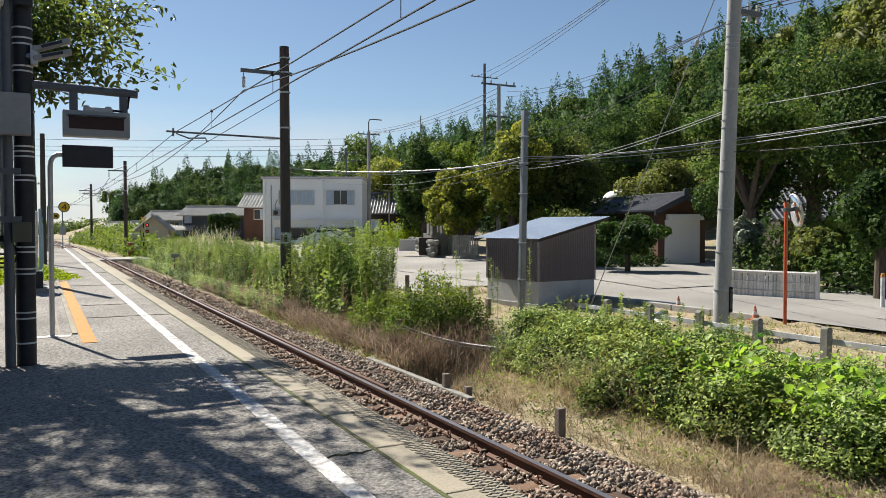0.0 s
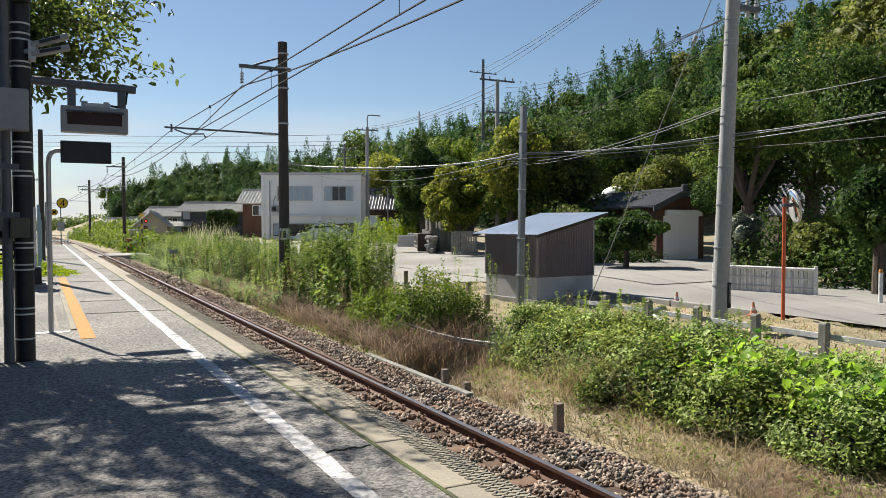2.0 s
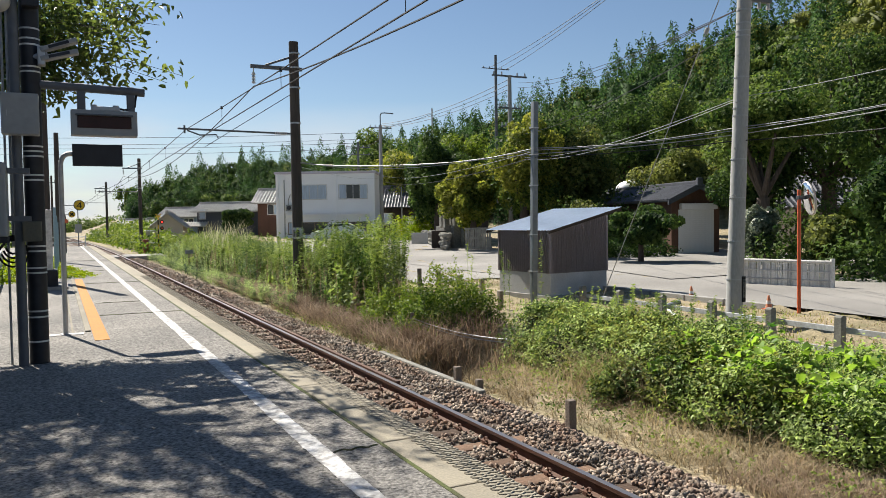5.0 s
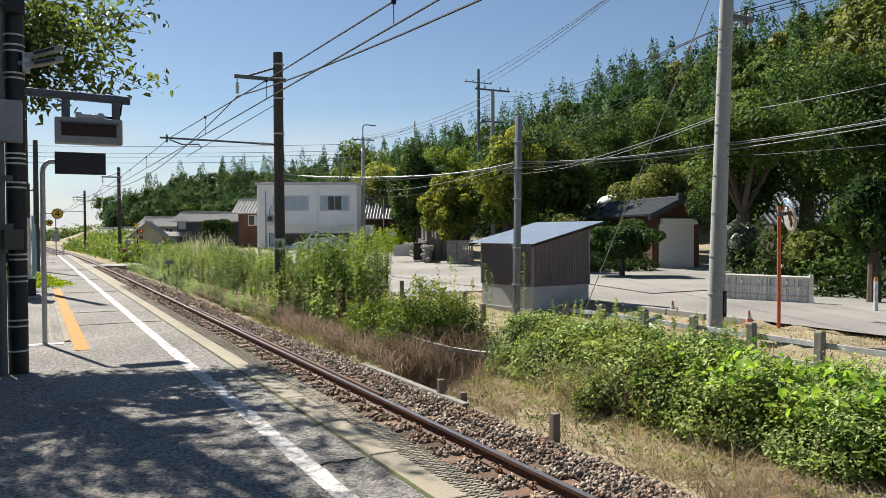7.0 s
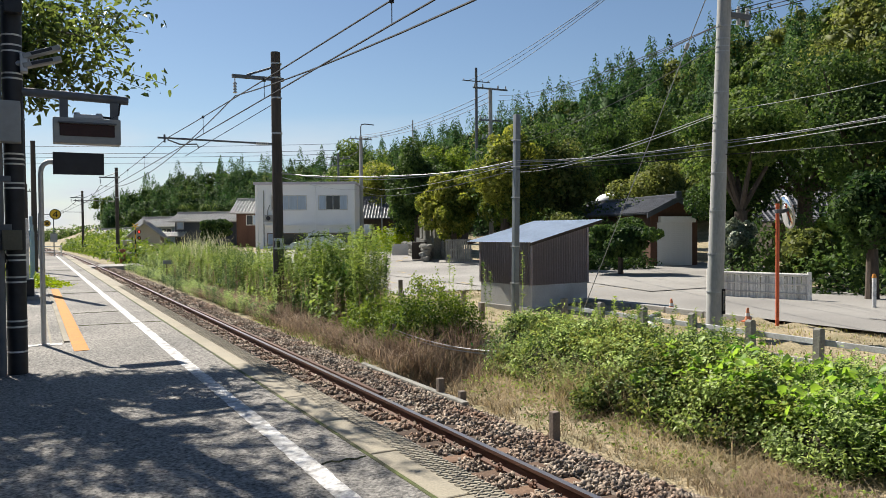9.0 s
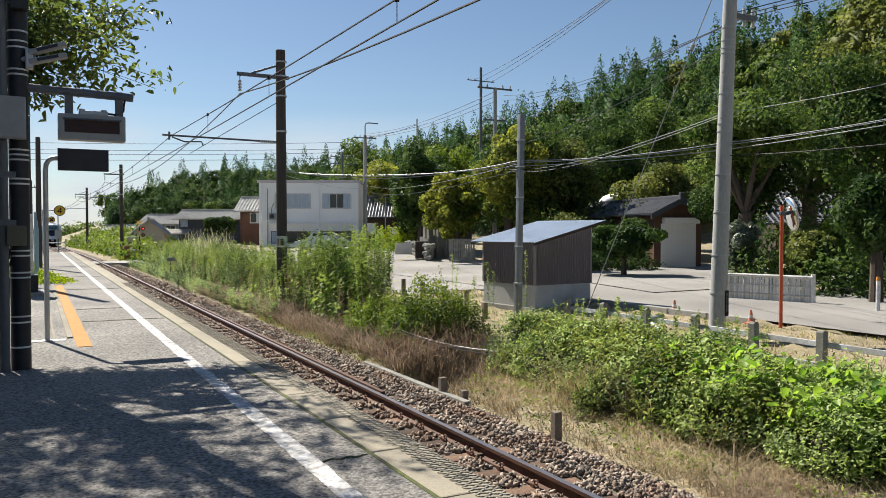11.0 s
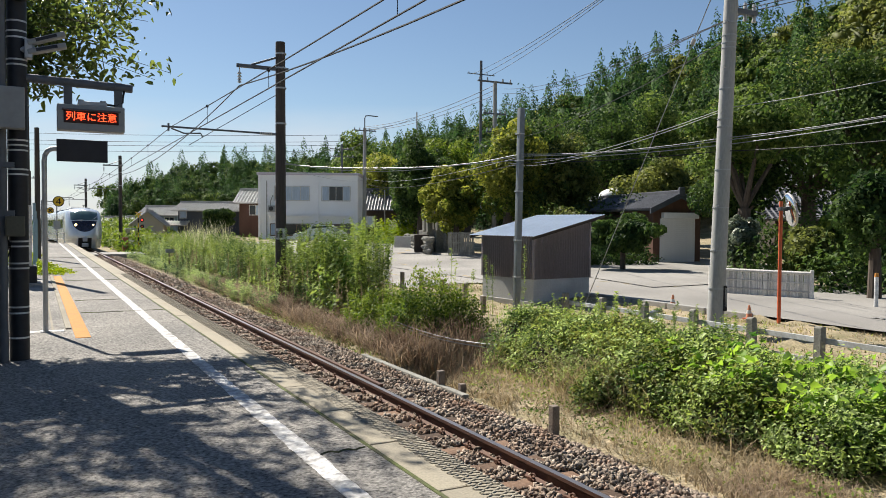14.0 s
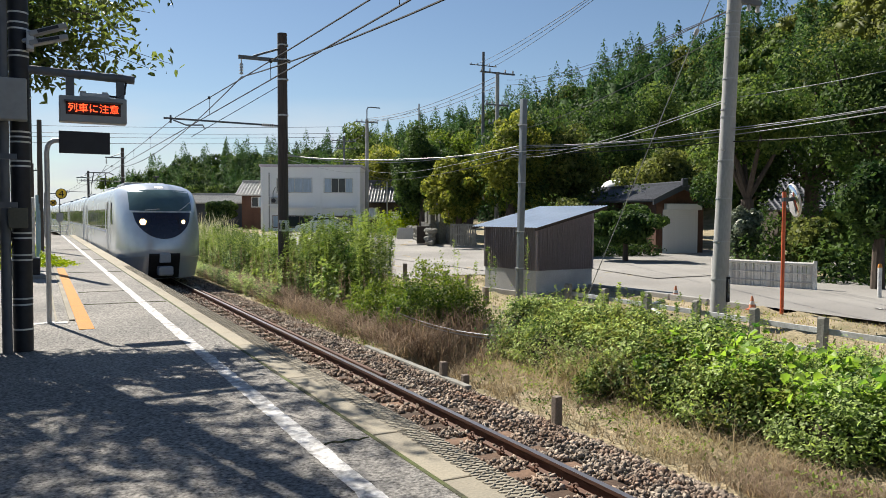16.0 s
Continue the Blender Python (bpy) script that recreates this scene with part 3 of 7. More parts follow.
def build_platform():
    plat = thing("platform", (0, 0, -1.2), "grey asphalt station platform with pale concrete edge blocks", "platform", kind="structure")
    bm = bmesh.new()
    prism(bm, [(-7.0, -1.25), (1.95, -1.25), (1.95, -0.14), (1.855, -0.14), (1.855, 0.0), (-7.0, 0.0)], -9.0, 57.0)
    part("surface", bm, M["asphalt"], plat)
    bm = bmesh.new()
    prism(bm, [(-3.0, -1.25), (1.95, -1.25), (1.95, -1.1), (-3.0, -1.1)], 57.0, 60.2)
    vs = [v for v in bm.verts if v.co.y < 58 and v.co.z > -1.2]
    for v in vs:
        v.co.z = 0.0
    part("ramp", bm, M["asphalt"], plat)
    # pale edge blocks with moss in the joint
    bm = bmesh.new()
    box(bm, 1.846, 1.872, -9, 57, -0.02, 0.004)
    part("mossy_joint", bm, M["moss"], plat)
    rng = random.Random(2)
    bm = bmesh.new()
    box(bm, 1.872, 2.225, 0.006, 0.944, -0.15, 0.0, 0.012)
    first = part("edge_block", bm, M["kerb"])
    first.parent = plat
    for k in range(69):
        ob = first if k == 0 else link("edge_block", first.data, plat)
        ob.location = (0, -8.77 + 0.95 * k, 1.2 + 0.008 + rng.uniform(-0.003, 0.003))
    bm = bmesh.new()
    box(bm, 1.98, 2.16, -9, 57, -1.25, -0.152)
    part("edge_wall", bm, M["concrete"], plat)
    # raised herringbone pattern on the outer strip
    v, f = [], []
    for k in range(560):
        y = 2.2 + 0.036 * k
        for j in range(4):
            x = 2.06 + 0.045 * j
            s = 1 if (k + j) % 2 else -1
            c = np.array([x, y, 0.0])
            d, w = np.array([0.020, s * 0.014, 0]), np.array([-s * 0.004, 0.0045, 0])
            b = len(v)
            for z in (0.006, 0.0135):
                for p in (-d - w, d - w, d + w, -d + w):
                    v.append(c + p + np.array([0, 0, z]))
            f += [(b + 4, b + 5, b + 6, b + 7)] + [(b + i, b + (i + 1) % 4, b + 4 + (i + 1) % 4, b + 4 + i) for i in range(4)]
    ob = raw("tread_pattern", v, f, M["chevron"], plat)
    ob["kind"] = "stuff"
    # white line, worn at its edges
    rng = np.random.default_rng(5)
    ys = np.arange(-9, 57, 0.08)
    lx = 1.40 + 0.012 * rng.normal(size=len(ys)).cumsum() * 0.0 + 0.004 * rng.normal(size=len(ys))
    rx = 1.525 + 0.004 * rng.normal(size=len(ys))
    v = np.concatenate([np.stack([lx, ys, np.full_like(ys, 0.005)], 1), np.stack([rx, ys, np.full_like(ys, 0.005)], 1)])
    n = len(ys)
    i = np.arange(n - 1)
    part_ob = raw("white_line", v, np.stack([i, i + n, i + n + 1, i + 1], 1), M["white"], plat, "worn white painted line")
    bm = bmesh.new()
    box(bm, 0.44, 0.61, 10.3, 22.2, 0.0, 0.006)
    part("orange_line", bm, M["orange"], plat, "orange painted line")
    bm = bmesh.new()
    box(bm, -0.35, 0.34, 10.98, 11.16, 0.0, 0.006)
    part("white_patch", bm, M["white"], plat, "short white painted mark")
    bm = bmesh.new()
    box(bm, 0.36, 0.43, 11.2, 24.0, 0.0, 0.02, 0.006)
    box(bm, 0.20, 0.225, 11.2, 24.0, 0.0, 0.004)
    part("kerb_strip", bm, M["chevron"], plat)
    # patched joints across the asphalt
    bm = bmesh.new()
    for y, x0, x1 in ((4.5, 1.53, 1.83), (13.1, 0.62, 1.83), (15.2, 0.64, 1.4), (20.4, 0.64, 1.83), (26.0, 0.2, 1.83), (33.5, -0.2, 1.83)):
        pts = [(x0 + (x1 - x0) * i / 8, y + 0.02 * math.sin(i * 2.1 + y), 0.0) for i in range(9)]
        pipe(bm, pts, 0.009, 5)
    part("crack", bm, M["moss"], plat)


def build_crossing():
    bm = bmesh.new()
    box(bm, 1.6, 4.1, 60.3, 64.6, -1.2, -0.93)
    box(bm, 4.42, 9.2, 60.3, 64.6, -1.2, -0.92)
    tagged(part("crossing_slab", bm, M["road"]), "pale concrete footpath crossing over the track", "crossing", kind="structure")


build_ground()
build_road()
build_track()
build_platform()
build_crossing()


# ---------- poles, wires and signs ----------
def build_platform_pole():
    x, y = -0.13, 8.95
    t = thing("sign_pole", (x, y, 0), "black steel pole with white bands and a cable pipe", "pole")
    bm = bmesh.new()
    rod(bm, (x, y, 0), (x, y, 6.5), 0.092, 0.092, 20)
    part("pole", bm, M["dark_steel"], t, smooth=True)
    bm = bmesh.new()
    rod(bm, (x - 0.14, y - 0.10, 0), (x - 0.14, y - 0.10, 6.4), 0.048, 0.048, 14)
    part("cable_pipe", bm, M["slate_paint"], t, "grey cable pipe", smooth=True)
    bm = bmesh.new()
    rod(bm, (x - 0.2, y + 0.02, 1.2), (x - 0.2, y + 0.02, 6.0), 0.016, 0.016, 8)
    rod(bm, (x - 0.25, y + 0.03, 0.0), (x - 0.25, y + 0.03, 6.0), 0.012, 0.012, 8)
    part("thin_pipe", bm, M["galv"], t)
    for z in (0.22, 0.47, 0.53, 0.92, 0.97, 1.14, 1.19, 1.86, 1.91, 2.10, 2.15, 2.2, 2.95, 3.0, 3.22, 3.28, 3.38):
        bm = bmesh.new()
        rod(bm, (x, y, z), (x, y, z + 0.017), 0.0945, 0.0945, 20)
        part("band", bm, M["band"], t, "white band")
    # meter box, junction box
    bm = bmesh.new()
    box(bm, x - 0.26, x + 0.07, y - 0.33, y - 0.14, 2.30, 2.70, 0.012)
    bx = part("control_box", bm, M["grey_paint"], t, "light grey steel control box")
    bm = bmesh.new()
    box(bm, x - 0.215, x - 0.205, y - 0.338, y - 0.328, 2.47, 2.53, 0.002)
    part("handle", bm, M["galv"], bx)
    bm = bmesh.new()
    box(bm, x - 0.11, x + 0.06, y - 0.2, y - 0.08, 1.25, 1.45, 0.01)
    part("junction_box", bm, mat("olive_grey_box", (0.12, 0.115, 0.085), 0.6, 0.1), t, "olive grey junction box")
    bm = bmesh.new()
    for k in range(4):
        pts = [(x - 0.2 - (0.07 + 0.02 * k) * math.cos(a), y - 0.1 + 0.015 * k, 1.22 - 0.03 * k + (0.09 + 0.015 * k) * math.sin(a)) for a in np.linspace(0.3, 6.0, 16)]
        pipe(bm, pts, 0.010, 6)
    part("cable_loop", bm, M["black"], t)
    # twin floodlight
    bm = bmesh.new()
    rod(bm, (x, y - 0.05, 3.10), (x + 0.16, y - 0.08, 3.13), 0.03)
    box(bm, x + 0.07, x + 0.14, y - 0.14, y, 3.02, 3.21, 0.01)
    fl = part("floodlight", bm, M["galv"], t, "pale grey twin floodlight")
    for z, tilt in ((3.17, -20), (3.08, -16)):
        bm = bmesh.new()
        vs = box(bm, 0, 0.36, -0.06, 0.06, -0.026, 0.026, 0.012)
        bmesh.ops.transform(bm, matrix=pose(x + 0.10, y - 0.09, z, 0, tilt, -4), verts=bm.verts)
        hd_ = part("lamp_head", bm, M["grey_paint"], fl)
        bm = bmesh.new()
        box(bm, 0.08, 0.28, -0.064, -0.058, -0.014, 0.016)
        bmesh.ops.transform(bm, matrix=pose(x + 0.10, y - 0.09, z, 0, tilt, -4), verts=bm.verts)
        part("cooling_fin", bm, M["panel_dark"], fl)
    # dome lamp
    bm = bmesh.new()
    rod(bm, (x - 0.02, y - 0.08, 3.66), (-0.36, y - 0.2, 3.70), 0.022, 0.022, 10)
    dome_lamp = part("lamp_arm", bm, M["slate_paint"], t)
    bm = bmesh.new()
    bmesh.ops.create_uvsphere(bm, u_segments=20, v_segments=12, radius=0.105, matrix=Matrix.Translation((-0.38, y - 0.2, 3.60)))
    part("lamp_globe", bm, M["insulator"], dome_lamp, "pale glass lamp globe", smooth=True)
    bm = bmesh.new()
    box(bm, x - 0.06, x + 0.10, y - 0.2, y - 0.08, 3.58, 3.86, 0.01)
    part("upper_box", bm, M["dark_steel"], t)
    # arm
    bm = bmesh.new()
    rod(bm, (x, y, 2.845), (0.95, y, 2.815), 0.044, 0.044, 16)
    rod(bm, (0.78, y, 2.82), (0.84, y, 2.818), 0.05, 0.05, 16)
    rod(bm, (0.30, y, 2.832), (0.36, y, 2.83), 0.05, 0.05, 16)
    part("arm", bm, M["slate_paint"], t, "slate grey tubular arm", smooth=True)
    # hanging train-warning display
    d = thing("warning_display", (0.54, y, 2.3), "grey hanging LED display lit with red warning characters", "display sign")
    bm = bmesh.new()
    box(bm, 0.225, 0.865, y - 0.09, y + 0.09, 2.335, 2.60, 0.012)
    part("housing", bm, M["grey_paint"], d)
    bm = bmesh.new()
    box(bm, 0.285, 0.805, y - 0.098, y - 0.088, 2.41, 2.535, 0.004)
    part("display_face", bm, mat("dark_red_led_face", (0.035, 0.008, 0.006), 0.45, 0.3, 150, 20, 0.2), d, "dark display face")
    bm = bmesh.new()
    box(bm, 0.27, 0.82, y - 0.135, y - 0.09, 2.538, 2.552)
    part("hood", bm, M["slate_paint"], d)
    bm = bmesh.new()
    box(bm, 0.42, 0.70, y - 0.05, y + 0.05, 2.60, 2.645, 0.01)
    rod(bm, (0.45, y - 0.02, 2.645), (0.45, y - 0.02, 2.66), 0.03)
    rod(bm, (0.66, y - 0.02, 2.645), (0.66, y - 0.02, 2.66), 0.03)
    part("cable_tray", bm, M["galv"], d)
    for hx in (0.33, 0.81):
        bm = bmesh.new()
        box(bm, hx - 0.04, hx + 0.04, y - 0.03, y + 0.03, 2.59, 2.80, 0.008)
        part("hanger", bm, M["slate_paint"], d)
    bm = bmesh.new()
    pipe(bm, [(0.70, y - 0.02, 2.625), (0.79, y - 0.02, 2.62), (0.85, y - 0.02, 2.66), (0.865, y - 0.02, 2.78)], 0.012, 6)
    part("cable", bm, M["black"], d)
    cu = bpy.data.curves.new("characters", "FONT")
    cu.body, cu.size, cu.align_x, cu.align_y, cu.extrude = "\u5217\u8eca\u306b\u6ce8\u610f", 0.098, "CENTER", "CENTER", 0.002
    tmp = bpy.data.objects.new("characters_source", cu)
    scene.collection.objects.link(tmp)
    bpy.context.view_layer.update()
    me = bpy.data.meshes.new_from_object(tmp.evaluated_get(bpy.context.evaluated_depsgraph_get()))
    bpy.data.objects.remove(tmp)
    me.transform(pose(0.545 - 0.54, -0.102, 2.472 - 2.3, 90))
    me.materials.clear()
    me.materials.append(M["led"])
    return link("characters", me, d, "lit red characters")


def build_thin_sign():
    x, y = 0.13, 11.06
    t = thing("panel_post", (x, y, 0), "bent galvanised post carrying a dark blank panel", "sign post")
    bm = bmesh.new()
    pipe(bm, [(x, y, 0), (x, y, 1.2), (x, y, 2.16), (x + 0.008, y, 2.23), (x + 0.035, y, 2.285), (x + 0.08, y, 2.315), (x + 0.14, y, 2.32), (x + 0.3, y, 2.32)], 0.031, 14)
    part("post", bm, M["galv"], t, smooth=True)
    bm = bmesh.new()
    box(bm, 0.27, 0.865, y - 0.045, y + 0.02, 2.165, 2.445, 0.006)
    part("panel", bm, M["panel_dark"], t, "dark blank panel back")
    bm = bmesh.new()
    rod(bm, (x, y, 0), (x, y, 0.015), 0.07, 0.07, 16)
    part("foot_plate", bm, M["galv"], t)


def build_catenary_pole(x, y, base, top, arms=True, r=0.165, name="catenary_pole"):
    t = thing(name, (x, y, base), "dark tarred railway pole with steel bracket arms", "pole", "catenary poles")
    bm = bmesh.new()
    rod(bm, (x, y, base - 0.3), (x - 0.02, y, top), r * 1.08, r * 0.92, 20)
    part("pole", bm, M["timber_pole"], t, smooth=True)
    c = centre(y)
    z = top - 0.87
    bm = bmesh.new()
    box(bm, x - 1.42, x + 0.24, y - 0.045, y + 0.045, z - 0.055, z + 0.055)
    rod(bm, (x - 0.95, y, z + 0.06), (x, y, z + 0.42), 0.035, 0.035, 8)
    part("bracket_arm", bm, M["slate_paint"], t)
    bm = bmesh.new()
    rod(bm, (x - 1.33, y, z - 0.05), (x - 1.33, y, z - 0.55), 0.018)
    for k in range(4):
        rod(bm, (x - 1.33, y, z - 0.2 - 0.09 * k), (x - 1.33, y, z - 0.26 - 0.09 * k), 0.04, 0.07, 12)
    part("insulator", bm, M["insulator"], t)
    if arms:
        zl = 4.28
        bm = bmesh.new()
        rod(bm, (c - 0.30, y, zl + 0.02), (x, y, zl - 0.02), 0.03, 0.03, 10)
        rod(bm, (c - 0.10, y, zl - 0.12), (c - 0.10, y, zl + 0.12), 0.03, 0.03, 8)
        pipe(bm, [(c - 0.02, y, zl - 0.03), (c + 0.35, y, zl - 0.16), (c + 0.85, y, zl - 0.13), (c + 0.9, y, zl - 0.24)], 0.022, 6)
        part("steady_arm", bm, M["slate_paint"], t)
        bm = bmesh.new()
        for k in range(6):
            rod(bm, (x - 0.3 - 0.07 * k, y, zl - 0.018), (x - 0.34 - 0.07 * k, y, zl - 0.018), 0.05, 0.05, 10)
        part("rod_insulator", bm, M["insulator"], t)
    for zz in (top - 0.4, top - 0.86, top - 1.5, top - 2.64):
        bm = bmesh.new()
        rod(bm, (x, y, zz), (x, y, zz + 0.05), r * 1.06, r * 1.06, 16)
        part("clamp", bm, M["galv"], t)
    return t


def wire(name, runs, r, material=None, label="thin black wire strung overhead between poles", group="overhead wires"):
    root = thing(name, runs[0][0], label, "wire", group)
    for pts in runs:
        bm = bmesh.new()
        pipe(bm, pts, r, 5)
        part("strand", bm, material or M["cable"], root)
    return root


def build_utility_pole():
    x, y, z0 = 11.95, 11.15, float(land(11.95, 11.15))
    t = thing("utility_pole", (x, y, z0), "tall grey concrete utility pole with steel bands", "pole")
    top = Vector((x + 0.42, y, 8.6))
    bm = bmesh.new()
    rod(bm, (x, y, z0 - 0.3), top, 0.166, 0.118, 24)
    part("pole", bm, M["pole_concrete"], t, smooth=True)
    for z in (0.15, 0.9, 1.75, 2.5, 3.35, 3.5, 4.1, 4.9, 5.0, 5.15, 5.4):
        k = (z - z0) / (8.6 - z0)
        bm = bmesh.new()
        rod(bm, (x + 0.42 * k, y, z), (x + 0.42 * k, y, z + 0.02), 0.171 - 0.048 * k, 0.171 - 0.048 * k, 20)
        part("steel_band", bm, M["galv"], t)
    for z in np.arange(0.9, 7.0, 0.9):
        k = (z - z0) / (8.6 - z0)
        bm = bmesh.new()
        rod(bm, (x + 0.42 * k - 0.14, y - 0.08, z), (x + 0.42 * k - 0.24, y - 0.1, z), 0.01)
        part("step_bolt", bm, M["galv"], t)
    bm = bmesh.new()
    vs = box(bm, x + 0.06, x + 0.14, y - 0.183, y - 0.13, 0.0 - 0.28, 0.22, 0.005)
    tag = part("number_plate", bm, M["black"], t, "black plate with white bars")
    bm = bmesh.new()
    box(bm, x + 0.083, x + 0.088, y - 0.187, y - 0.178, -0.2, 0.18)
    box(bm, x + 0.115, x + 0.12, y - 0.187, y - 0.178, -0.2, 0.18)
    part("bar", bm, M["band"], tag)
    for a, b, z in ((0.2, 1.0, 5.62), (-0.6, 1.2, 6.8)):
        bm = bmesh.new()
        box(bm, x + a, x + b, y - 0.05, y + 0.05, z, z + 0.1)
        part("cross_arm", bm, M["slate_paint"], t)
    for dx in (0.45, 0.7, 0.95):
        for za, zb, ra, rb in ((5.72, 5.86, 0.045, 0.03), (5.62, 5.50, 0.03, 0.045)):
            bm = bmesh.new()
            rod(bm, (x + dx, y, za), (x + dx, y, zb), ra, rb, 10)
            part("insulator", bm, M["insulator"], t)
    # stay wire
    bm = bmesh.new()
    foot = Vector((11.6, 15.0, float(land(11.6, 15.0))))
    pipe(bm, [foot, foot.lerp(Vector((x + 0.2, y + 0.05, 6.6)), 0.5), Vector((x + 0.2, y + 0.05, 6.6))], 0.011, 5)
    rod(bm, foot.lerp(Vector((x + 0.2, y + 0.05, 6.6)), 0.80), foot.lerp(Vector((x + 0.2, y + 0.05, 6.6)), 0.815), 0.045, 0.045, 10)
    part("stay_wire", bm, M["cable_grey"], t, "pale guy wire with a ball insulator")


def build_shed_pole():
    x, y = 10.5, 16.1
    z0 = float(land(x, y))
    t = thing("steel_pole", (x, y, z0), "slim grey-green square steel pole", "pole")
    bm = bmesh.new()
    vs = box(bm, x - 0.07, x + 0.07, y - 0.07, y + 0.07, z0 - 0.2, 4.25, 0.02)
    for v in bm.verts:
        v.co.x += 0.09 * (v.co.z - z0) / 5
    part("pole", bm, mat("grey_green_steel", (0.17, 0.19, 0.205), 0.5, 0.12, 10, 1, 0.03, metal=0.3), t, smooth=True)
    for z in (0.1, 1.0, 2.2, 2.95, 3.6):
        bm = bmesh.new()
        box(bm, x - 0.085 + 0.018 * z, x + 0.085 + 0.018 * z, y - 0.08, y + 0.08, z, z + 0.03)
        part("clamp", bm, M["galv"], t)


def build_small_pole(name, x, y, z0, z1, r, material, arms=(), lamp=False, label="slim grey utility pole among the houses"):
    t = thing(name, (x, y, z0), label, "pole", "poles among the houses")
    bm = bmesh.new()
    rod(bm, (x, y, z0 - 0.3), (x, y, z1), r, r * 0.75, 12)
    part("pole", bm, material, t, smooth=True)
    for z, half in arms:
        bm = bmesh.new()
        box(bm, x - half, x + half, y - 0.05, y + 0.05, z, z + 0.09)
        arm = part("cross_arm", bm, M["slate_paint"], t)
        for k in (-0.9, -0.45, 0.45, 0.9):
            bm = bmesh.new()
            rod(bm, (x + k * half, y, z + 0.08), (x + k * half, y, z + 0.28), 0.06, 0.04, 8)
            part("insulator", bm, M["insulator"], arm)
    if lamp:
        bm = bmesh.new()
        pipe(bm, [(x, y, z1 - 0.1), (x, y, z1 + 0.9), (x + 0.1, y, z1 + 1.1), (x + 0.4, y, z1 + 1.15), (x + 1.3, y, z1 + 1.12)], 0.05, 6)
        part("lamp_bracket", bm, M["slate_paint"], t)
    return t


def build_mirror():
    x, y = 13.75, 11.1
    z0 = float(land(x, y))
    t = thing("traffic_mirror", (x, y, z0), "round convex traffic mirror on an orange-red post", "traffic mirror")
    bm = bmesh.new()
    rod(bm, (x, y, z0 - 0.2), (x, y, 1.92), 0.038, 0.038, 16)
    part("post", bm, M["red_paint"], t, smooth=True)
    for rx in (0.34,):
        m = Matrix.Translation((x + 0.20, y - 0.06, 1.74)) @ Vector((-0.84, 0.52, -0.2)).to_track_quat("Z", "Y").to_matrix().to_4x4()
        bm = bmesh.new()
        bmesh.ops.create_uvsphere(bm, u_segments=32, v_segments=16, radius=1.0)
        bmesh.ops.delete(bm, geom=[v for v in bm.verts if v.co.z < -0.01], context="VERTS")
        for v in bm.verts:
            v.co = Vector((v.co.x * rx, v.co.y * rx, v.co.z * 0.07))
        bmesh.ops.transform(bm, matrix=m, verts=bm.verts)
        part("mirror_glass", bm, M["mirror"], t, "silvered convex mirror", smooth=True)
        bm = bmesh.new()
        pts = [m @ Vector((rx * math.cos(a), rx * math.sin(a), -0.01)) for a in np.linspace(0, 2 * math.pi, 29)]
        pipe(bm, pts, 0.022, 8)
        part("rim", bm, mat("mirror_rim", (0.55, 0.52, 0.50), 0.5, 0.1), t)
        bm = bmesh.new()
        rod(bm, m @ Vector((0, 0, -0.012)), m @ Vector((0, 0, -0.07)), 0.335, 0.25, 24)
        part("back_shell", bm, M["red_paint"], t, "orange back of the mirror")
    bm = bmesh.new()
    box(bm, x - 0.06, x + 0.18, y - 0.05, y + 0.03, 1.72, 1.80, 0.01)
    part("bracket", bm, M["slate_paint"], t)


def build_cone(x, y):
    z0 = float(land(x, y)) + 0.04
    t = thing("traffic_cone", (x, y, z0), "small faded orange and white traffic cone", "traffic cone", "traffic cones")
    bm = bmesh.new()
    box(bm, x - 0.10, x + 0.10, y - 0.10, y + 0.10, z0, z0 + 0.02, 0.004)
    part("base", bm, M["red_paint"], t)
    bm = bmesh.new()
    rod(bm, (x, y, z0 + 0.02), (x, y, z0 + 0.30), 0.07, 0.02, 16)
    part("cone", bm, mat("faded_orange", (0.55, 0.22, 0.12), 0.7, 0.15), t)
    bm = bmesh.new()
    rod(bm, (x, y, z0 + 0.12), (x, y, z0 + 0.19), 0.056, 0.043, 16)
    part("band", bm, M["band"], t)


led_text = build_platform_pole()
build_thin_sign()
build_catenary_pole(7.12, 24.9, -1.1, 7.22)
plate_pole = bpy.data.objects["catenary_pole"]
bm = bmesh.new()
rod(bm, (7.12, 24.9, 0.86), (7.12, 24.9, 1.22), 0.176, 0.176, 20)
part("number_plate", bm, M["band"], plate_pole, "white plate with dark bars")
bm = bmesh.new()
box(bm, 6.93, 6.95, 24.70, 24.80, 0.92, 1.14)
box(bm, 7.02, 7.12, 24.715, 24.725, 0.92, 1.14)
part("bar", bm, M["dark_steel"], plate_pole)
build_catenary_pole(centre(74) + 3.2, 74, -1.1, 7.2, r=0.15)
build_catenary_pole(centre(112) + 3.2, 112, -1.1, 7.0, r=0.15)
build_catenary_pole(centre(150) - 3.0, 150, -1.1, 7.0, arms=False, r=0.15)
build_utility_pole()
build_shed_pole()
build_mirror()
build_cone(13.62, 11.75)
build_cone(13.9, 14.3)


# ---------- buildings ----------
def put(t, m):
    t.matrix_basis = m
    return t


def local(name, label, category, group=""):
    """A thing built round its own origin, to be put in place afterwards."""
    return thing(name, (0, 0, 0), label, category, group)


